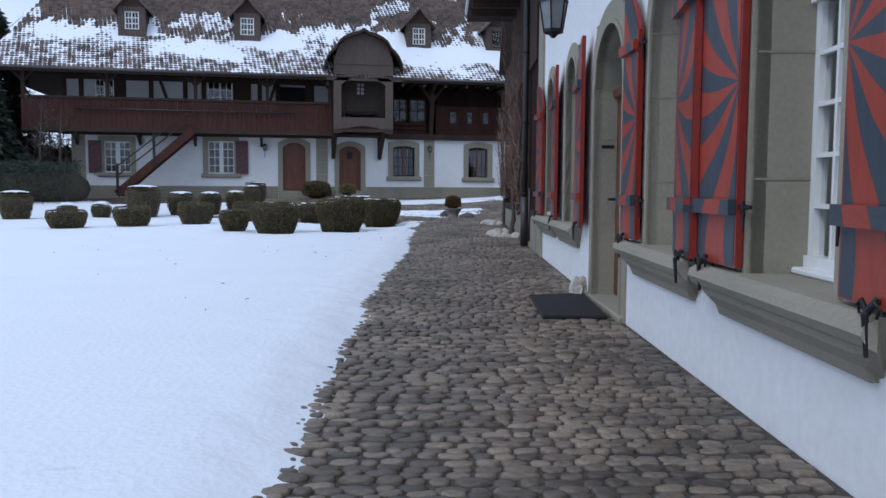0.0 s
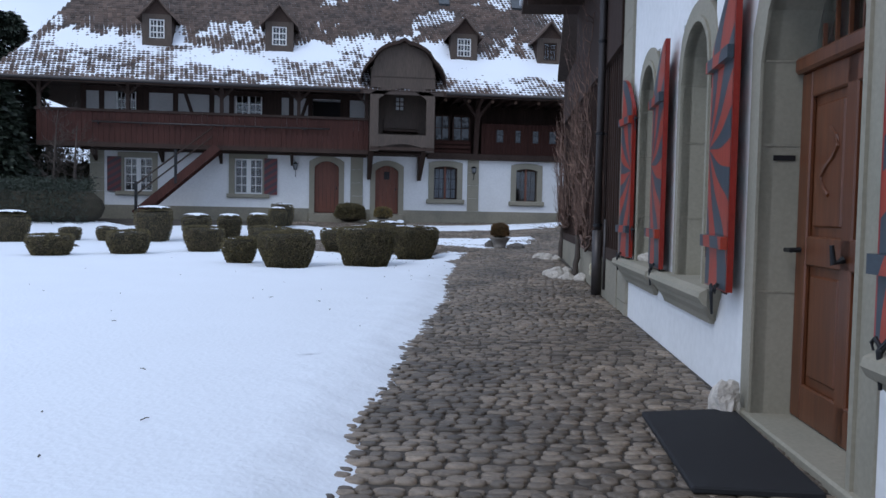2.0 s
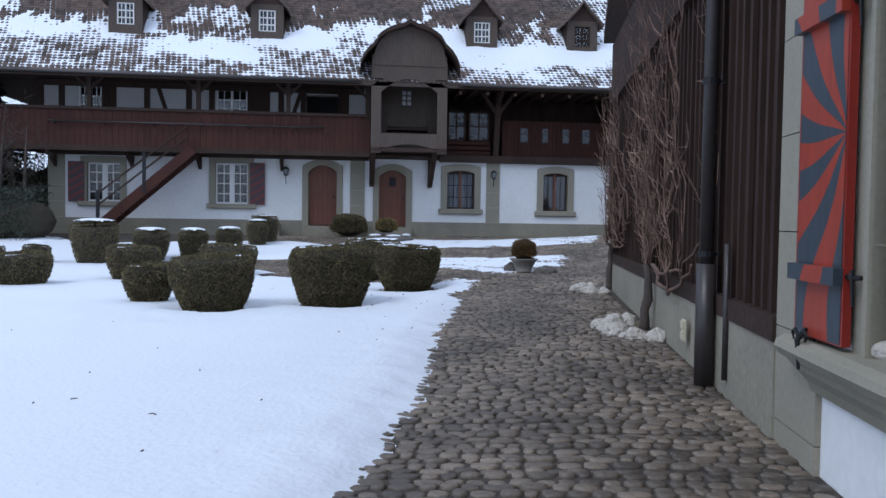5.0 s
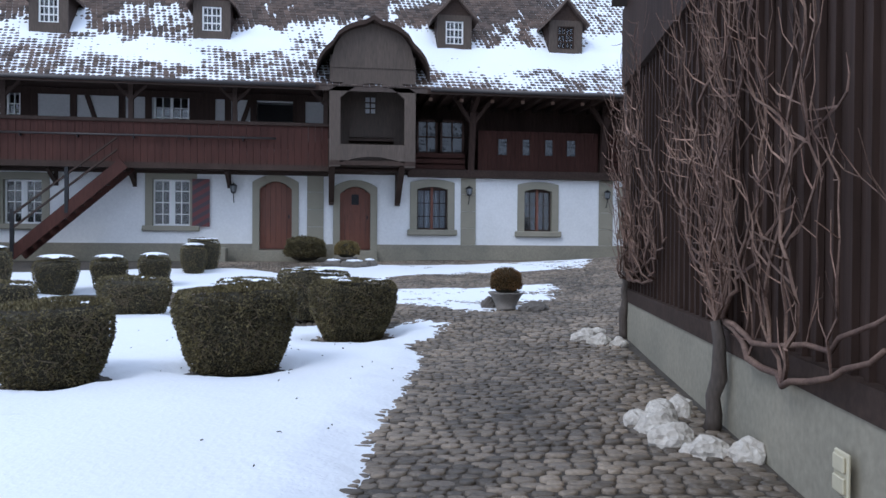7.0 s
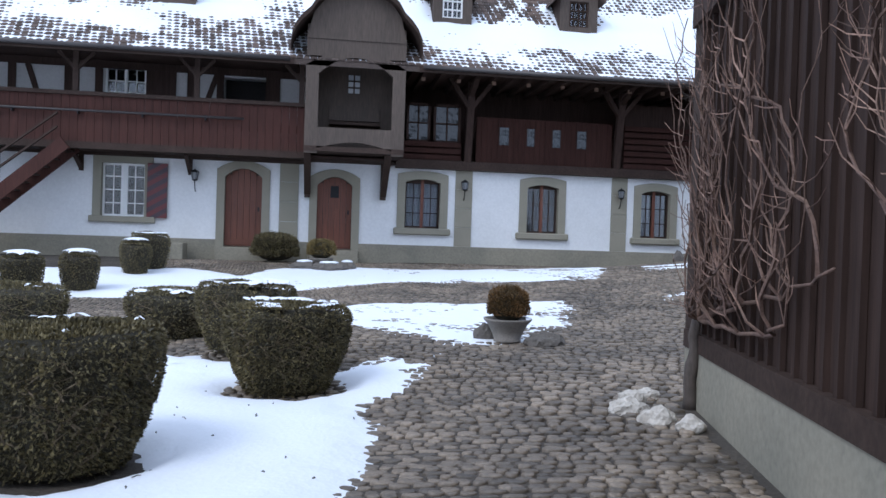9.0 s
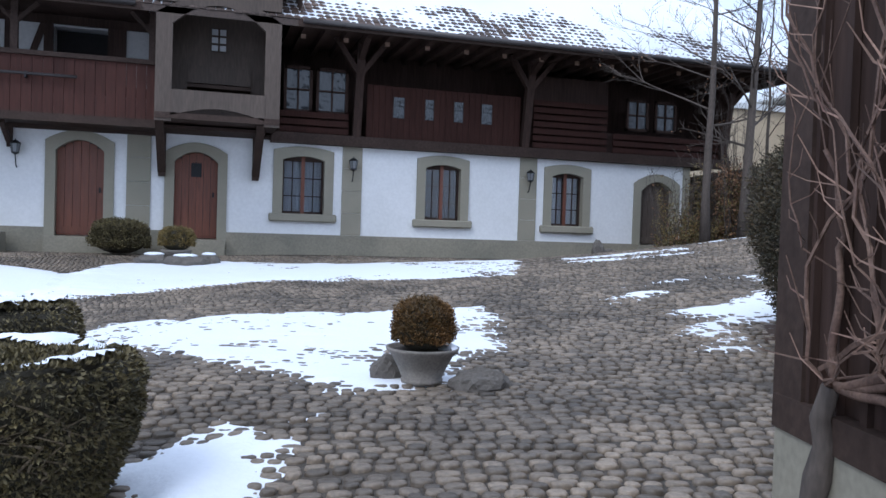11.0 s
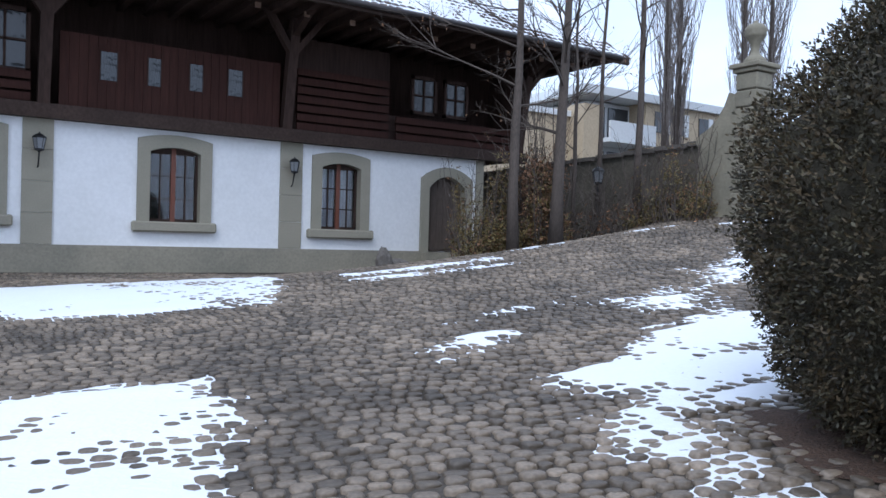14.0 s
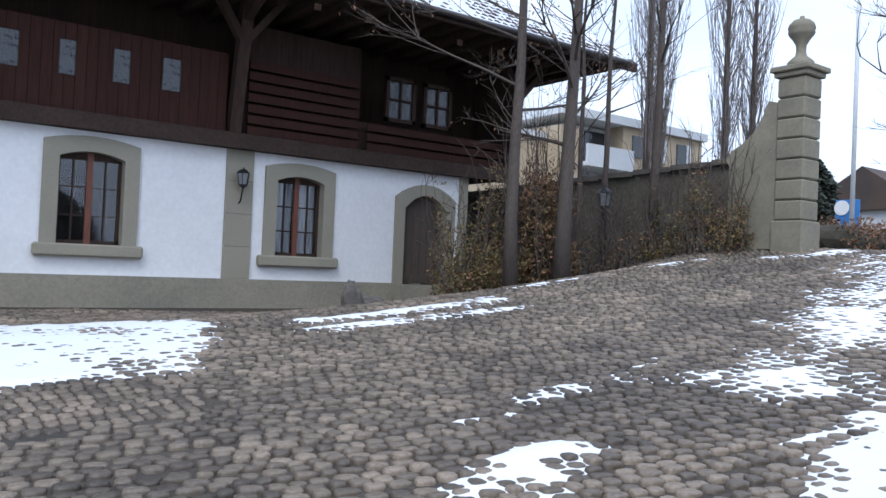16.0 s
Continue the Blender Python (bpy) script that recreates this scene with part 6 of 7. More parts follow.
# ---- garden wall and gate pillar ----
gw = bmesh.new()
for k in range(12):
    y0, y1 = 31.6 + k * 0.9, 31.6 + (k + 1) * 0.9 - 0.006
    box(gw, 19.05, 19.45, y0, y1, 0.5, 3.5 - 0.028 * k)
solid("wall_garden", gw, M_GARDEN, "old grey rendered garden wall beside the ramp", "wall")
cp = bmesh.new()
for k in range(12):
    y0, y1 = 31.6 + k * 0.9, 31.6 + (k + 1) * 0.9 - 0.006
    box(cp, 18.97, 19.53, y0, y1, 3.505 - 0.028 * k, 3.60 - 0.028 * k)
solid("wall_coping", cp, M_ROCK_DARK, "dark stone coping on the garden wall", "coping")
GP = (18.75, 30.75, 1.7)
gp = thing("gate_pillar", GP, "tall rusticated sandstone gate pillar with an urn on top", "pillar")
part("pedestal", bevelled(boxes([(18.48, 19.02, 30.48, 31.02, 1.6, 2.45)]), 0.02), M_PILLAR, gp)
for k in range(7):
    z = 2.456 + k * 0.325
    part("stone_block", bevelled(boxes([(18.51, 18.99, 30.51, 30.99, z, z + 0.312)]), 0.025), M_PILLAR, gp)
part("capital", bevelled(boxes([(18.47, 19.03, 30.47, 31.03, 4.73, 4.81), (18.42, 19.08, 30.42, 31.08, 4.812, 4.90)]), 0.015), M_PILLAR, gp)
b = bmesh.new()
lathe(b, (18.75, 30.75, 4.9), [(0.22, 0.0), (0.2, 0.09), (0.15, 0.14), (0.09, 0.19), (0.075, 0.26), (0.08, 0.36), (0.13, 0.45), (0.185, 0.52), (0.205, 0.56), (0.195, 0.6), (0.21, 0.63), (0.19, 0.7), (0.13, 0.76), (0.04, 0.79), (0.035, 0.83)], 20)
part("urn", b, M_PILLAR, gp, "turned stone urn", True)
b = bmesh.new()
prof = [(30.99, 2.0), (30.99, 4.35), (31.16, 4.4), (31.26, 4.15), (31.42, 3.9), (31.62, 3.74), (31.82, 3.64), (31.92, 3.5), (31.85, 3.4), (31.85, 2.0)]
A = [b.verts.new((18.55, y, z)) for y, z in prof]
B = [b.verts.new((18.95, y, z)) for y, z in prof]
b.faces.new(A)
b.faces.new(B[::-1])
for k in range(len(A)):
    b.faces.new((A[k], A[(k + 1) % len(A)], B[(k + 1) % len(A)], B[k]))
part("scroll", b, M_PILLAR, gp, "stone volute sweeping down to the wall")
ll = thing("garden_lantern", (18.2, 34.3, 1.6), "black lantern on a post in the hedge", "lantern")
b = bmesh.new()
tube(b, [(18.2, 34.3, ground_z(18.2, 34.3)), (18.2, 34.3, 2.7)], [0.03, 0.025], 8)
part("post", b, M_IRON, ll)
lantern(ll, Vector((18.2, 34.3, 2.75)), 0.14, 0.38)

# ---- hedge along the wall ----


def hedge(name, c0, c1, w, h, seed, count, mats, label, size=0.07, twigs=60, core=True, rough=0.3):
    rng = random.Random(seed)
    c0, c1 = Vector((*c0, 0)), Vector((*c1, 0))
    run = c1 - c0
    side = Vector((-run.y, run.x, 0)).normalized()
    t = thing(name, (c0.x, c0.y, ground_z(c0.x, c0.y)), label, "hedge")
    for m, share in mats:
        b = bmesh.new()
        for _ in range(int(count * share)):
            k, u, v = rng.random(), rng.uniform(-1, 1), rng.random() ** 0.8
            p = c0 + run * k + side * u * w / 2
            top = h * (1.1 - rough * 0.9 + rough * 1.5 * noise.noise(Vector((k * 6 * run.length / 4, u, seed))))
            z = ground_z(p.x, p.y) + v * top
            d = Vector((rng.uniform(-1, 1), rng.uniform(-1, 1), rng.uniform(-0.3, 1))).normalized()
            q = Vector((p.x, p.y, z))
            leaves(b, q, [(q + d * size * rng.uniform(0, 2), d) for _k in range(3)], size, rng, 0.9)
        part("foliage", b, m, t, "", False, False)
    b = bmesh.new()
    for _ in range(twigs):
        k, u = rng.random(), rng.uniform(-0.8, 0.8)
        p = c0 + run * k + side * u * w / 2
        z = ground_z(p.x, p.y)
        foot = Vector((p.x, p.y, z))
        q = foot + Vector((rng.uniform(-0.45, 0.45), rng.uniform(-0.45, 0.45), h * rng.uniform(0.55, 1.1)))
        line = [foot.lerp(q, f) + Vector((rng.uniform(-0.07, 0.07), rng.uniform(-0.07, 0.07), 0)) * (f > 0) for f in (0, 0.25, 0.5, 0.75, 1)]
        tube(b, line, [0.013, 0.011, 0.008, 0.006, 0.003], 4)
        for _k in range(6):
            o = line[rng.randint(1, 4)]
            e = o + Vector((rng.uniform(-0.3, 0.3), rng.uniform(-0.3, 0.3), rng.uniform(0.05, 0.4)))
            tube(b, [o, (o + e) / 2 + Vector((rng.uniform(-0.04, 0.04), rng.uniform(-0.04, 0.04), 0.02)), e], [0.005, 0.004, 0.002], 3)
    tagged(part("brushwood", b, M_BARK, t, "thin bare stems", False, False), kind="stuff")
    if core:
        b = bmesh.new()
        n = 10
        for k in range(n):
            p = c0 + run * (k + 0.5) / n
            bmesh.ops.create_icosphere(b, subdivisions=2, radius=1.0, matrix=Matrix.Translation((p.x, p.y, ground_z(p.x, p.y) + h * 0.38)) @ Matrix.Diagonal((max(w * 0.36, abs(run.x) / n), max(w * 0.36, abs(run.y) / n), h * 0.42, 1)))
        part("inner_core", b, M_CORE, t)
    return t


hedge("mixed_hedge", (14.35, 34.3), (16.4, 33.5), 1.1, 2.1, 11, 6800, ((M_LEAF, 0.4), (M_LEAF_YELLOW, 0.4), (M_LEAF_DEAD, 0.2)), "thin winter hedge of brown beech and green shrubs", 0.055, 60, False, 0.8)
hedge("mixed_hedge", (17.95, 33.0), (18.3, 31.3), 0.7, 2.0, 12, 1500, ((M_LEAF, 0.4), (M_LEAF_YELLOW, 0.4), (M_LEAF_DEAD, 0.2)), "green and brown shrub in front of the garden wall", 0.055, 40, False, 0.8)
hedge("bare_hedge", (16.6, 34.2), (18.1, 33.0), 0.8, 1.3, 16, 420, ((M_LEAF_DEAD, 0.6), (M_LEAF_BUSH, 0.4)), "low thicket of bare stems under the garden wall", 0.06, 60, False, 0.8)
hedge("beech_sapling", (15.5, 33.7), (16.3, 33.4), 0.9, 3.3, 14, 1500, ((M_LEAF_DEAD, 1.0),), "young beech holding its dry brown leaves", 0.06, 40, False, 0.6)
hedge("yew_hedge", (-14.0, 33.0), (-7.6, 33.4), 2.2, 1.5, 13, 12000, ((M_LEAF_CONIFER, 1.0),), "broad dark clipped evergreen hedge", 0.07, 10, True, 0.08)
hedge("thicket", (-16.0, 38.2), (-9.0, 39.0), 2.2, 3.0, 15, 9000, ((M_LEAF_CONIFER, 0.6), (M_LEAF_BUSH, 0.4)), "dark wild shrubbery behind the gallery end", 0.11, 160)


# ---- bare trees ----


def bare_tree(name, x, y, h, r, seed, label, lean=(0, 0), start=0.35, spread=1.0, levels=3, leaves_n=0, upright=0.5, number=14):
    rng = random.Random(seed)
    z0 = ground_z(x, y) - 0.05
    t = thing(name, (x, y, z0), label, "tree")
    pts = []
    for k in range(9):
        f = k / 8
        pts.append(Vector((x + lean[0] * f * f + rng.uniform(-0.05, 0.05) * h * 0.06 * (k > 0), y + lean[1] * f * f + rng.uniform(-0.05, 0.05) * h * 0.06 * (k > 0), z0 + h * f)))
    b = bmesh.new()
    tube(b, pts, [r * (1.25 if k == 0 else 1 - 0.85 * k / 8) for k in range(9)], 8)
    part("trunk", b, M_BARK, t, "", True)
    crown = bmesh.new()
    tips = []

    def limb(p, d, length, rad, level):
        line = [p]
        q = p.copy()
        dd = d.copy()
        n = 4
        for k in range(n):
            dd = (dd + Vector((rng.uniform(-0.22, 0.22), rng.uniform(-0.22, 0.22), rng.uniform(-0.08, 0.2) * upright))).normalized()
            q = q + dd * length / n
            line.append(q.copy())
        tube(crown, line, [rad * (1 - 0.19 * k) for k in range(n + 1)], 5 if level == 0 else 3)
        tips.append(line[-1])
        if level < levels - 1:
            for k in range(3 if level else 5):
                i = rng.randint(1, n)
                nd = (dd + Vector((rng.uniform(-1, 1), rng.uniform(-1, 1), rng.uniform(-0.35, 0.8))) * 0.85).normalized()
                limb(line[i], nd, length * rng.uniform(0.4, 0.62), max(0.005, rad * 0.5), level + 1)

    for k in range(number):
        f = start + (1 - start) * k / number
        i = min(7, int(f * 8))
        p = pts[i].lerp(pts[i + 1], f * 8 - i)
        a = rng.uniform(0, 6.2832)
        d = Vector((math.cos(a) * spread, math.sin(a) * spread, upright + rng.uniform(-0.2, 0.4))).normalized()
        limb(p, d, h * (1 - f * 0.55) * 0.28 * rng.uniform(0.7, 1.2), r * (1 - 0.8 * f) * 0.34, 0)
    part("crown", crown, M_BARK, t, "leafless branches", False, False)
    if leaves_n:
        b = bmesh.new()
        leaves(b, None, [(rng.choice(tips) + Vector((rng.uniform(-0.1, 0.1), rng.uniform(-0.1, 0.1), rng.uniform(-0.15, 0.05))), Vector((0, 0, -1))) for _ in range(leaves_n)], 0.06, rng, 0.7)
        part("dry_leaves", b, M_LEAF_DEAD, t, "few dry brown leaves", False, False)
    return t


bare_tree("bare_tree", 14.96, 33.2, 9.5, 0.112, 51, "tall bare tree with a grey trunk by the hedge", (0.1, 0), 0.3, 1.0, 4, 400, 0.25, 18)
bare_tree("bare_tree", 15.85, 33.0, 9.0, 0.135, 52, "leaning bare tree with dry leaves by the hedge", (0.7, 0.2), 0.25, 1.0, 4, 400, 0.3, 15)
bare_tree("bare_tree", 17.2, 34.0, 7.5, 0.06, 53, "thin bare sapling by the garden wall", (0.1, 0.1), 0.3, 0.9, 2, 60, 0.5, 10)
bare_tree("bare_tree", 18.5, 34.6, 8.0, 0.07, 54, "slender bare tree by the garden wall", (0.3, 0), 0.35, 0.9, 3, 60, 0.5, 10)
bare_tree("bare_tree", 18.2, 33.1, 10.0, 0.09, 55, "straight bare tree before the garden wall", (0.15, 0), 0.35, 0.9, 3, 60, 0.5, 12)
bare_tree("bare_tree", 30.0, 33.0, 11.0, 0.2, 56, "bare roadside tree behind the gate", (0, 0), 0.2, 1.1, 4, 0, 0.15, 14)
bare_tree("bare_shrub", -8.6, 34.8, 3.6, 0.1, 57, "pale bare branching shrub before the long building", (0.1, 0), 0.3, 1.3, 4, 0, 0.15, 16)


def evergreen(x, y, h, r, seed, label):
    rng = random.Random(seed)
    z0 = ground_z(x, y)
    t = thing("evergreen_tree", (x, y, z0), label, "tree")
    b = bmesh.new()
    tube(b, [Vector((x, y, z0)), Vector((x, y, z0 + h * 0.9))], [0.25, 0.05], 8)
    part("trunk", b, M_BARK, t, "", True)
    b = bmesh.new()
    for _ in range(2600):
        f = rng.random() ** 0.8
        a = rng.uniform(0, 6.2832)
        R = r * (1 - f) ** 0.7 * (0.75 + 0.35 * noise.noise(Vector((math.cos(a) * 2, math.sin(a) * 2, f * 9 + seed)))) * rng.uniform(0.6, 1.05)
        p = Vector((x + R * math.cos(a), y + R * math.sin(a), z0 + 0.6 + (h - 0.6) * f))
        d = Vector((math.cos(a), math.sin(a), -0.35)).normalized()
        leaves(b, p, [(p + d * 0.1 * k, d) for k in range(5)], 0.28, rng, 0.5)
    part("crown", b, M_LEAF_CONIFER, t, "drooping dark foliage", False, False)


evergreen(-12.4, 38.5, 8.5, 2.6, 71, "dark evergreen tree beside the long building")
evergreen(-11.9, 35.6, 5.6, 1.7, 74, "dark bushy evergreen at the end of the gallery")
evergreen(44.6, 46.0, 5.2, 2.8, 75, "dark evergreen beyond the gate")
evergreen(48.5, 47.5, 6.0, 3.2, 76, "broad dark evergreen beyond the gate")
bare_tree("bare_shrub", -9.4, 34.9, 4.2, 0.07, 59, "dense brown bare shrub at the end of the gallery", (0.2, 0), 0.08, 1.1, 4, 0, 0.4, 22)
evergreen(-16.5, 36.5, 7.5, 3.0, 72, "broad dark evergreen tree at the garden edge")
evergreen(-20.5, 33.0, 9.5, 3.2, 73, "tall dark evergreen tree at the garden edge")
bare_tree("bare_tree", -14.5, 40.0, 10.0, 0.2, 58, "bare tree beside the long building", (0, 0), 0.15, 1.0, 4, 0, 0.4, 16)


def poplar(x, y, h, seed):
    rng = random.Random(seed)
    z0 = ground_z(x, y)
    t = thing("poplar", (x, y, z0), "tall slim bare poplar in the distance", "tree", "poplars")
    b = bmesh.new()
    tube(b, [Vector((x, y, z0)), Vector((x, y, z0 + h * 0.5)), Vector((x, y, z0 + h))], [0.24, 0.15, 0.03], 7)
    part("trunk", b, M_BARK, t, "", True)
    b = bmesh.new()
    for k in range(170):
        f = rng.uniform(0.1, 0.9)
        a = rng.uniform(0, 6.2832)
        R = 1.7 * math.sin(min(1, f * 1.25) * 2.3) * rng.uniform(0.4, 1.0)
        p = Vector((x, y, z0 + h * f))
        q = p + Vector((math.cos(a) * R * 0.7, math.sin(a) * R * 0.7, h * 0.09))
        e = p + Vector((math.cos(a) * R, math.sin(a) * R, h * rng.uniform(0.18, 0.26)))
        tube(b, [p, q, e], [0.03, 0.018, 0.006], 3)
        for _ in range(4):
            u = rng.random()
            s = q.lerp(e, u)
            tube(b, [s, s + Vector((rng.uniform(-0.3, 0.3), rng.uniform(-0.3, 0.3), rng.uniform(0.7, 1.6)))], [0.011, 0.005], 3)
    # twigs get the lightened bark, with the haze in its colour
    part("crown", b, M_HAZED_BARK, t, "upright leafless twigs", False, False)


poplar(38.4, 50.2, 24, 61)
poplar(40.5, 51.2, 22, 64)
poplar(44.5, 50.0, 23, 62)
poplar(46.0, 49.3, 21, 63)

# ---- distance: apartment block, houses, hill ----
ap = thing("apartment_block", (43, 57, 2), "pale flat-roofed apartment block with balconies behind the wall", "building")
part("side_wall", boxes([(33.5, 38.2, 57.5, 68, 1, 9.0)]), M_OCHRE, ap)
part("front_wall", boxes([(38.2, 39.8, 56.2, 70, 1, 9.7), (43.4, 51, 56.2, 70, 1, 10.3)]), M_OCHRE, ap)
part("balcony_back", boxes([(39.8, 43.4, 57.6, 70, 1, 10.2)]), M_WHITE_WALL, ap)
part("flat_roof", boxes([(38.0, 51.2, 55.9, 70, 10.3, 10.8), (33.3, 38.3, 57.3, 68, 9.0, 9.35)]), M_WHITE_WALL, ap)
for z in (2.2, 5.0, 7.75):
    part("balcony", boxes([(39.6, 43.5, 55.4, 57.6, z - 0.25, z), (39.6, 43.5, 55.4, 55.55, z, z + 1.0)]), M_WHITE_WALL, ap, "white concrete balcony")
    for x0, x1 in ((40.0, 41.2), (41.5, 43.2)):
        part("window", boxes([(x0, x1, 57.52, 57.6, z + 0.2, z + 2.2)]), M_GLASS_DARK, ap)
    for x0 in (44.2, 46.0, 48.4):
        part("window", boxes([(x0, x0 + 0.9, 56.12, 56.2, z + 0.8, z + 2.1)]), M_GLASS_DARK, ap)
        part("window_shutter", boxes([(x0 + 0.95, x0 + 1.35, 56.1, 56.19, z + 0.75, z + 2.15)]), M_WHITE_WALL, ap)
for x, y, w, h, m in ((62, 47, 7, 6.5, M_WHITE_WALL), (72, 42, 8, 8, M_OCHRE), (60, 38, 6, 5, M_WHITE_WALL)):
    hs = thing("far_house", (x, y, 2), "small distant house with a dark pitched roof", "building", "distant houses")
    part("house_wall", boxes([(x, x + w, y, y + 8, 1, h)]), m, hs)
    b = bmesh.new()
    V = [b.verts.new(v) for v in ((x - 0.5, y - 0.5, h), (x + w + 0.5, y - 0.5, h), (x + w + 0.5, y + 8.5, h), (x - 0.5, y + 8.5, h), (x - 0.5, y + 4, h + 3), (x + w + 0.5, y + 4, h + 3))]
    for q in ((0, 1, 5, 4), (2, 3, 4, 5), (0, 4, 3), (1, 2, 5), (0, 3, 2, 1)):
        b.faces.new([V[i] for i in q])
    part("house_roof", b, M_TILE, hs)
    for k in range(3):
        part("window", boxes([(x + 1 + 1.9 * k, x + 1.9 + 1.9 * k, y - 0.04, y, 3.4, 4.6)]), M_GLASS_DARK, hs)
        part("window", boxes([(x - 0.04, x, y + 1 + 2.2 * k, y + 1.9 + 2.2 * k, 3.4, 4.6)]), M_GLASS_DARK, hs)
hv, hf = [], []
N = 60
for j in range(7):
    for i in range(N + 1):
        a = radians(-30 + 95 * i / N)
        R = 330 + j * 60
        hgt = 58 * math.sin(j / 6 * 1.5708) * (0.75 + 0.5 * noise.noise(Vector((i * 0.11, 0, 5)))) + 3 * noise.noise(Vector((i * 0.9, j, 1)))
        hv.append((R * math.cos(a), R * math.sin(a), -2 + hgt))
for j in range(6):
    for i in range(N):
        hf.append((j * (N + 1) + i, j * (N + 1) + i + 1, (j + 1) * (N + 1) + i + 1, (j + 1) * (N + 1) + i))
hill = new("backdrop", raw("backdrop", hv, hf, M_HILL, True))
tagged(hill, "wooded hill in the hazy distance", "hill", kind="structure")
rp = thing("street_lamp", (34.0, 37.6, 2.0), "tall grey street lamp post beyond the gate", "lamp post")
b = bmesh.new()
tube(b, [Vector((34.0, 37.6, 1.8)), Vector((34.0, 37.6, 14.5))], [0.08, 0.06], 8)
part("mast", b, M_WHITE_WALL, rp, "", True)
part("lamp_head", boxes([(33.2, 34.1, 37.5, 37.7, 14.45, 14.58)]), M_PIPE, rp)
sg = thing("road_sign", (36.5, 38.9, 2.0), "blue road sign with a white round mark", "sign")
part("panel", bevelled(boxes([(36.3, 36.35, 38.5, 39.4, 3.3, 4.6)]), 0.01), M_BLUE, sg)
b = bmesh.new()
tube(b, [Vector((36.4, 38.9, 1.9)), Vector((36.4, 38.9, 3.2))], [0.04, 0.04], 6)
part("post", b, M_PIPE, sg)
b = bmesh.new()
bmesh.ops.create_cone(b, cap_ends=True, segments=20, radius1=0.28, radius2=0.28, depth=0.03, matrix=Matrix.Translation((36.28, 39.15, 4.3)) @ Matrix.Rotation(1.5708, 4, "Y"))
part("mark", b, M_WHITE_PAINT, sg, "white round mark")
hedge("road_hedge", (24.0, 33.0), (36.0, 35.5), 1.2, 0.9, 15, 2500, ((M_LEAF_DEAD, 1.0),), "low red-brown clipped hedge along the road", 0.09, 30)

# ---- litter on the snow ----
rng = random.Random(8)
lt = bmesh.new()
for _ in range(110):
    x, y = (rng.uniform(-3.5, 3.6), rng.uniform(4, 22)) if rng.random() < 0.6 else (2.4 + rng.gauss(0, 0.9), 19.8 + rng.gauss(0, 1.3))
    h, f = snow_height(x, y)
    if f < 0.15:
        continue
    p = Vector((x, y, ground_z(x, y) + h + 0.004))
    a, l = rng.uniform(0, 6.28), rng.choice((0.01, 0.014, 0.02, 0.05))
    q = p + Vector((math.cos(a) * l, math.sin(a) * l, 0.004))
    tube(lt, [p, (p + q) / 2 + Vector((0.003, 0.004, 0.004)), q], [0.004, 0.006 if l < 0.03 else 0.004, 0.002], 3)
solid("leaf_litter", lt, M_CORE, "dark leaf and twig scraps on the snow", "litter", kind="stuff", fix=False)

# ---- cobbles ----
random.seed(77)
CORNERS = [math.radians(a + q) for q in (0, 90, 180, 270) for a in (27, 63)]


def stone_rings(u, v, hu, hv, hgt, rng, square=0.86):
    """Worn eight-cornered cobble with a rounded top: places (du, dv, dz) ring by ring."""
    rings = []
    rad = [rng.uniform(0.9, 1.05) for _ in range(8)]
    tilt_u, tilt_v = rng.uniform(-0.05, 0.05), rng.uniform(-0.05, 0.05)
    for scale, dz in ((1.0, -0.03), (0.99, hgt * 0.4), (0.88, hgt * 0.86), (0.6, hgt)):
        ring = []
        for k, t in enumerate(CORNERS):
            cu, cv = math.cos(t), math.sin(t)
            f = rad[k] * scale / max(abs(cu), abs(cv)) ** square
            a, c = cu * hu * f, cv * hv * f
            ring.append((u + a, v + c, dz + (a * tilt_u + c * tilt_v if dz > 0 else 0)))
        rings.append(ring)
    return rings


STONE_FACES = [tuple(range(24, 32))] + [(r * 8 + k, r * 8 + (k + 1) % 8, (r + 1) * 8 + (k + 1) % 8, (r + 1) * 8 + k) for r in (0, 1, 2) for k in range(8)]
cv_, cf_ = [], []
near_specs = []
rng = random.Random(5)


def lay(P, cs, cd, hu, hv, hgt, square):
    p = P(cs, cd, 0)
    gz0 = ground_z(p.x, p.y)
    base = len(cv_)
    for ring in stone_rings(cs, cd, hu, hv, hgt, rng, square):
        for a, c, dz in ring:
            q = P(a, c, gz0 + dz)
            cv_.append((q.x, q.y, q.z))
    cf_.extend([tuple(base + i for i in f) for f in STONE_FACES])


def setts(x, y):
    """The band before the long building, paved with squared setts."""
    return y > 27.6 + 0.12 * x and x < 9.0 - 0.25 * (y - 27.6)


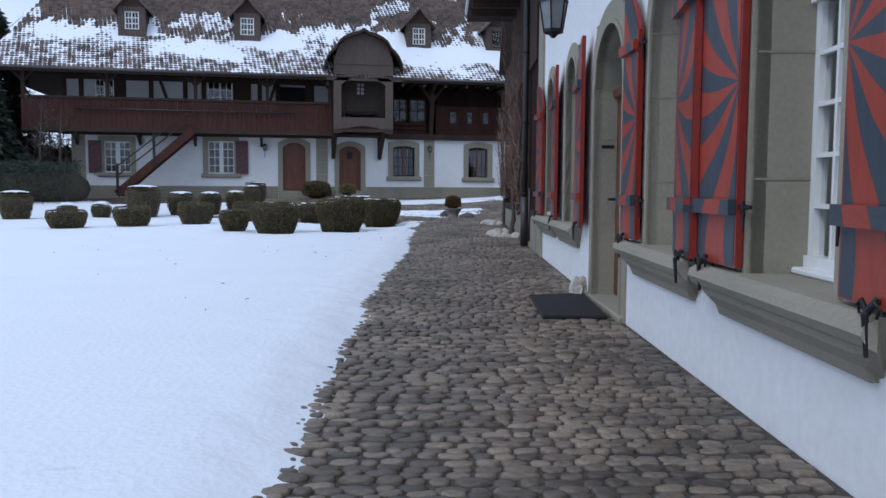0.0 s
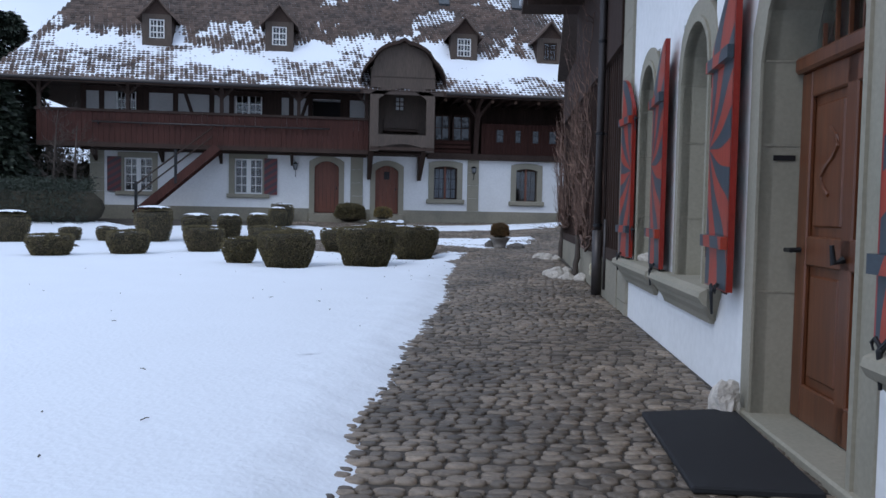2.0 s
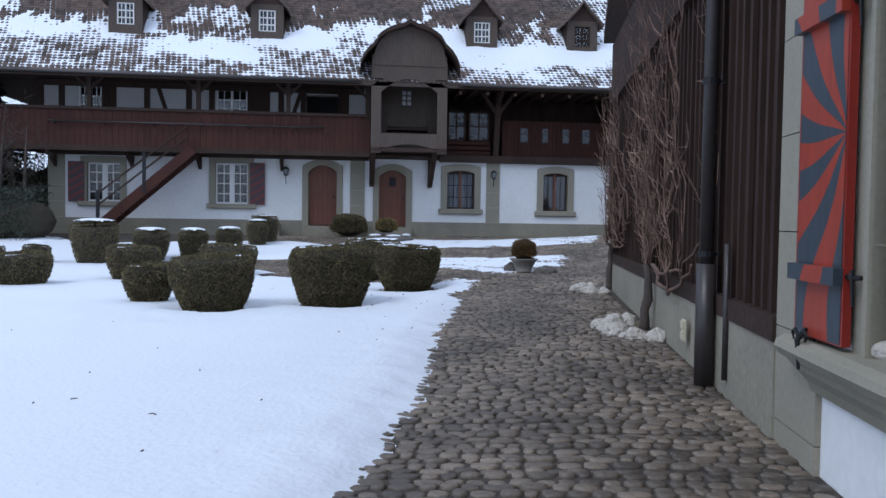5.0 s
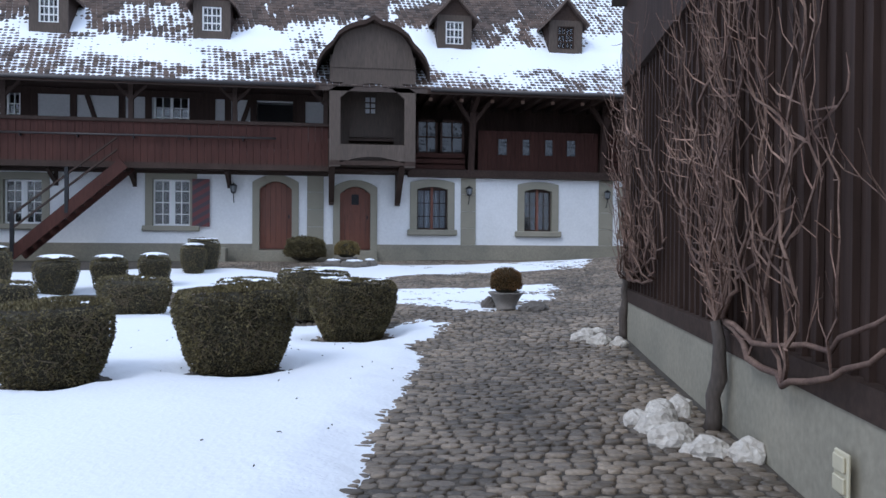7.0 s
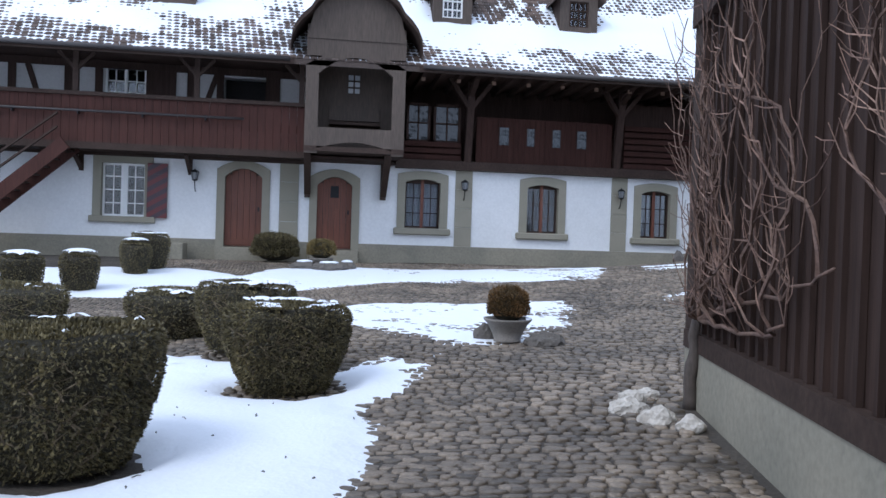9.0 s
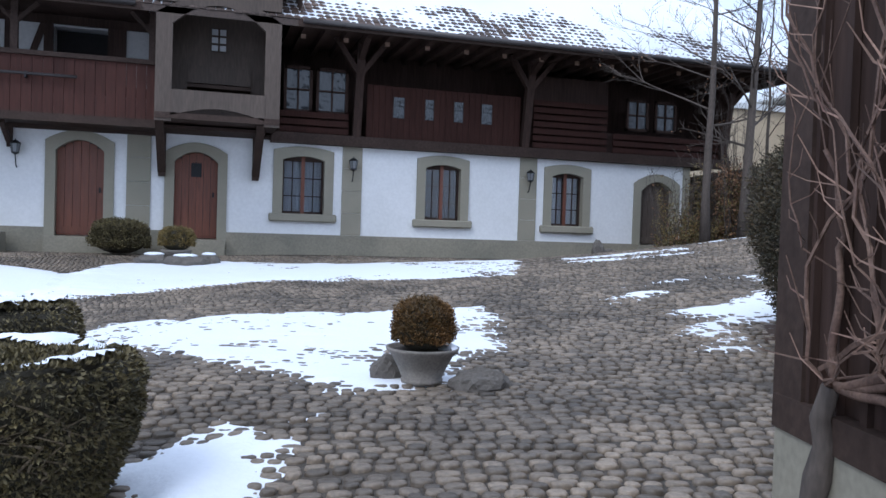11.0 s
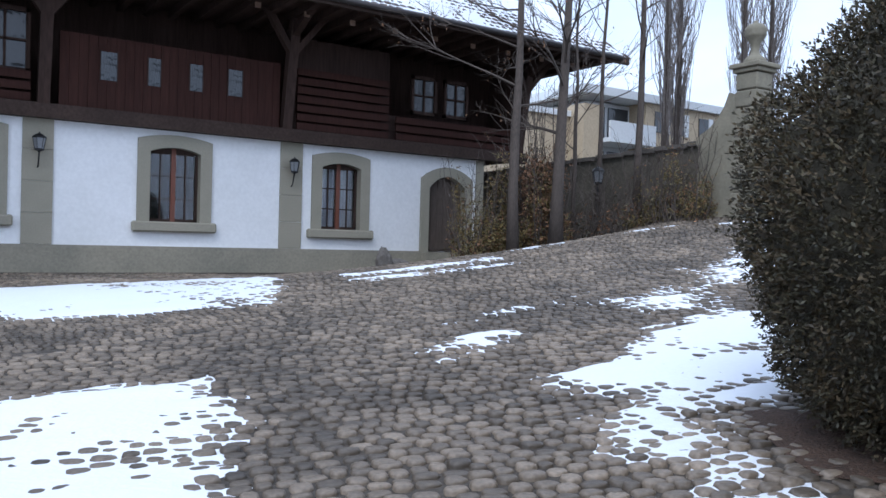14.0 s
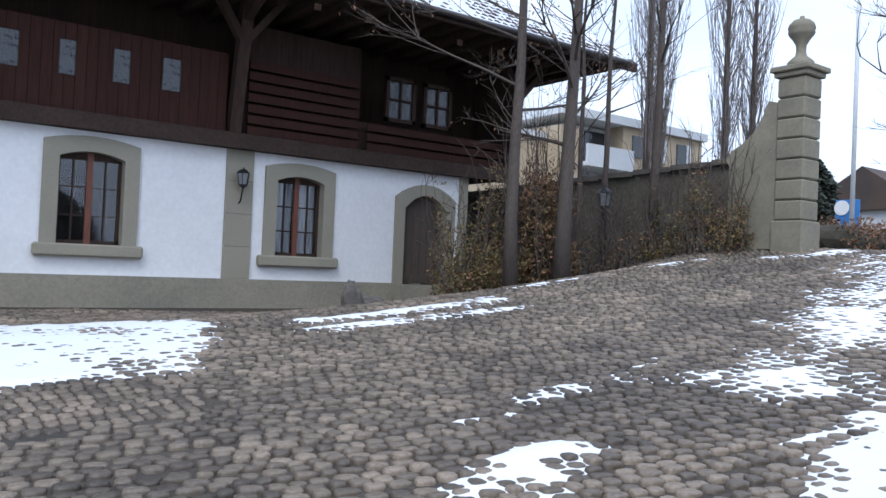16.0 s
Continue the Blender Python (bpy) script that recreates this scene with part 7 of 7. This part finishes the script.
s = -5.2
while s < 32.0:
    court = s >= 13.6
    row_h = rng.uniform(0.058, 0.092) * (1.3 if court else 1.0)
    lo, hi = (-14.5, 8.5) if court else (0.0, 2.75)
    d = lo + rng.uniform(0, 0.05)
    ph = rng.uniform(0, 6)
    while d < hi:
        w = rng.uniform(0.085, 0.145) if court else rng.choice((0.075, 0.09, 0.105, 0.12, 0.15)) * rng.uniform(0.9, 1.12)
        cs, cd = s + row_h / 2 + 0.02 * math.sin(d * 2.1 + ph) + rng.uniform(-0.006, 0.006) * (2.0 if court else 1.0), d + w / 2
        p = HOUSE(cs, cd, 0)
        d += w
        if p.y > 36.7 or p.x > 19.2 or (court and s < 14.6 and cd < 0.05) or (cd < -1.2 and s < 17.2):
            continue
        if p.x > 16.5 and p.y > 33.5 or p.x < -1.5 or setts(p.x, p.y):
            continue
        if patch_field(p.x, p.y) > (0.45 if p.y < 20.6 else 1.6):
            continue
        hgt = rng.uniform(0.008, 0.02) if not court else rng.uniform(0.012, 0.03)
        if 3.0 < cs < 4.9 and 0.2 < cd < 2.1 and len(near_specs) < 300:
            near_specs.append((cs, cd, row_h, w, hgt))
            continue
        lay(HOUSE, cs, cd, row_h * 0.46, w * 0.465, hgt, 0.7 if court else 0.86)
    s += row_h
y = 27.6
while y < 36.6:
    row_h = rng.uniform(0.13, 0.17)
    x = -1.5 + rng.uniform(0, 0.09)
    while x < 9.0:
        w = rng.uniform(0.075, 0.1)
        x += w
        if setts(x, y) and patch_field(x, y) < 1.2:
            lay(WORLD, x - w / 2, y + row_h / 2 + 0.03 * math.sin(x * 1.3), w * 0.46, row_h * 0.47, rng.uniform(0.01, 0.018), 0.95)
    y += row_h
me = raw("cobbles", cv_, cf_, M_COBBLE, True)
cob = new("cobble_rest", me)
cob.parent = ground
tagged(cob, "rounded grey-brown cobbles set in rows", kind="stuff")
variants = []
for k in range(14):
    vv = []
    for ring in stone_rings(0, 0, 0.5 * 0.94, 0.5 * 0.94, 1.0, rng):
        vv += [(a, c, dz if dz < 0 else dz) for a, c, dz in ring]
    variants.append(raw("cobble", [(a, c, z if z > 0 else -1.0) for a, c, z in vv], STONE_FACES, M_COBBLE_P, True))
ang = math.atan2(WALL_U.y, WALL_U.x)
for k, (cs, cd, row_h, w, hgt) in enumerate(near_specs):
    p = HOUSE(cs, cd, 0)
    ob = new("cobble", variants[k % 14])
    ob.parent = ground
    ob.matrix_world = Matrix.Translation((p.x, p.y, ground_z(p.x, p.y))) @ Matrix.Rotation(ang, 4, "Z") @ Matrix.Diagonal((row_h, w, hgt, 1))
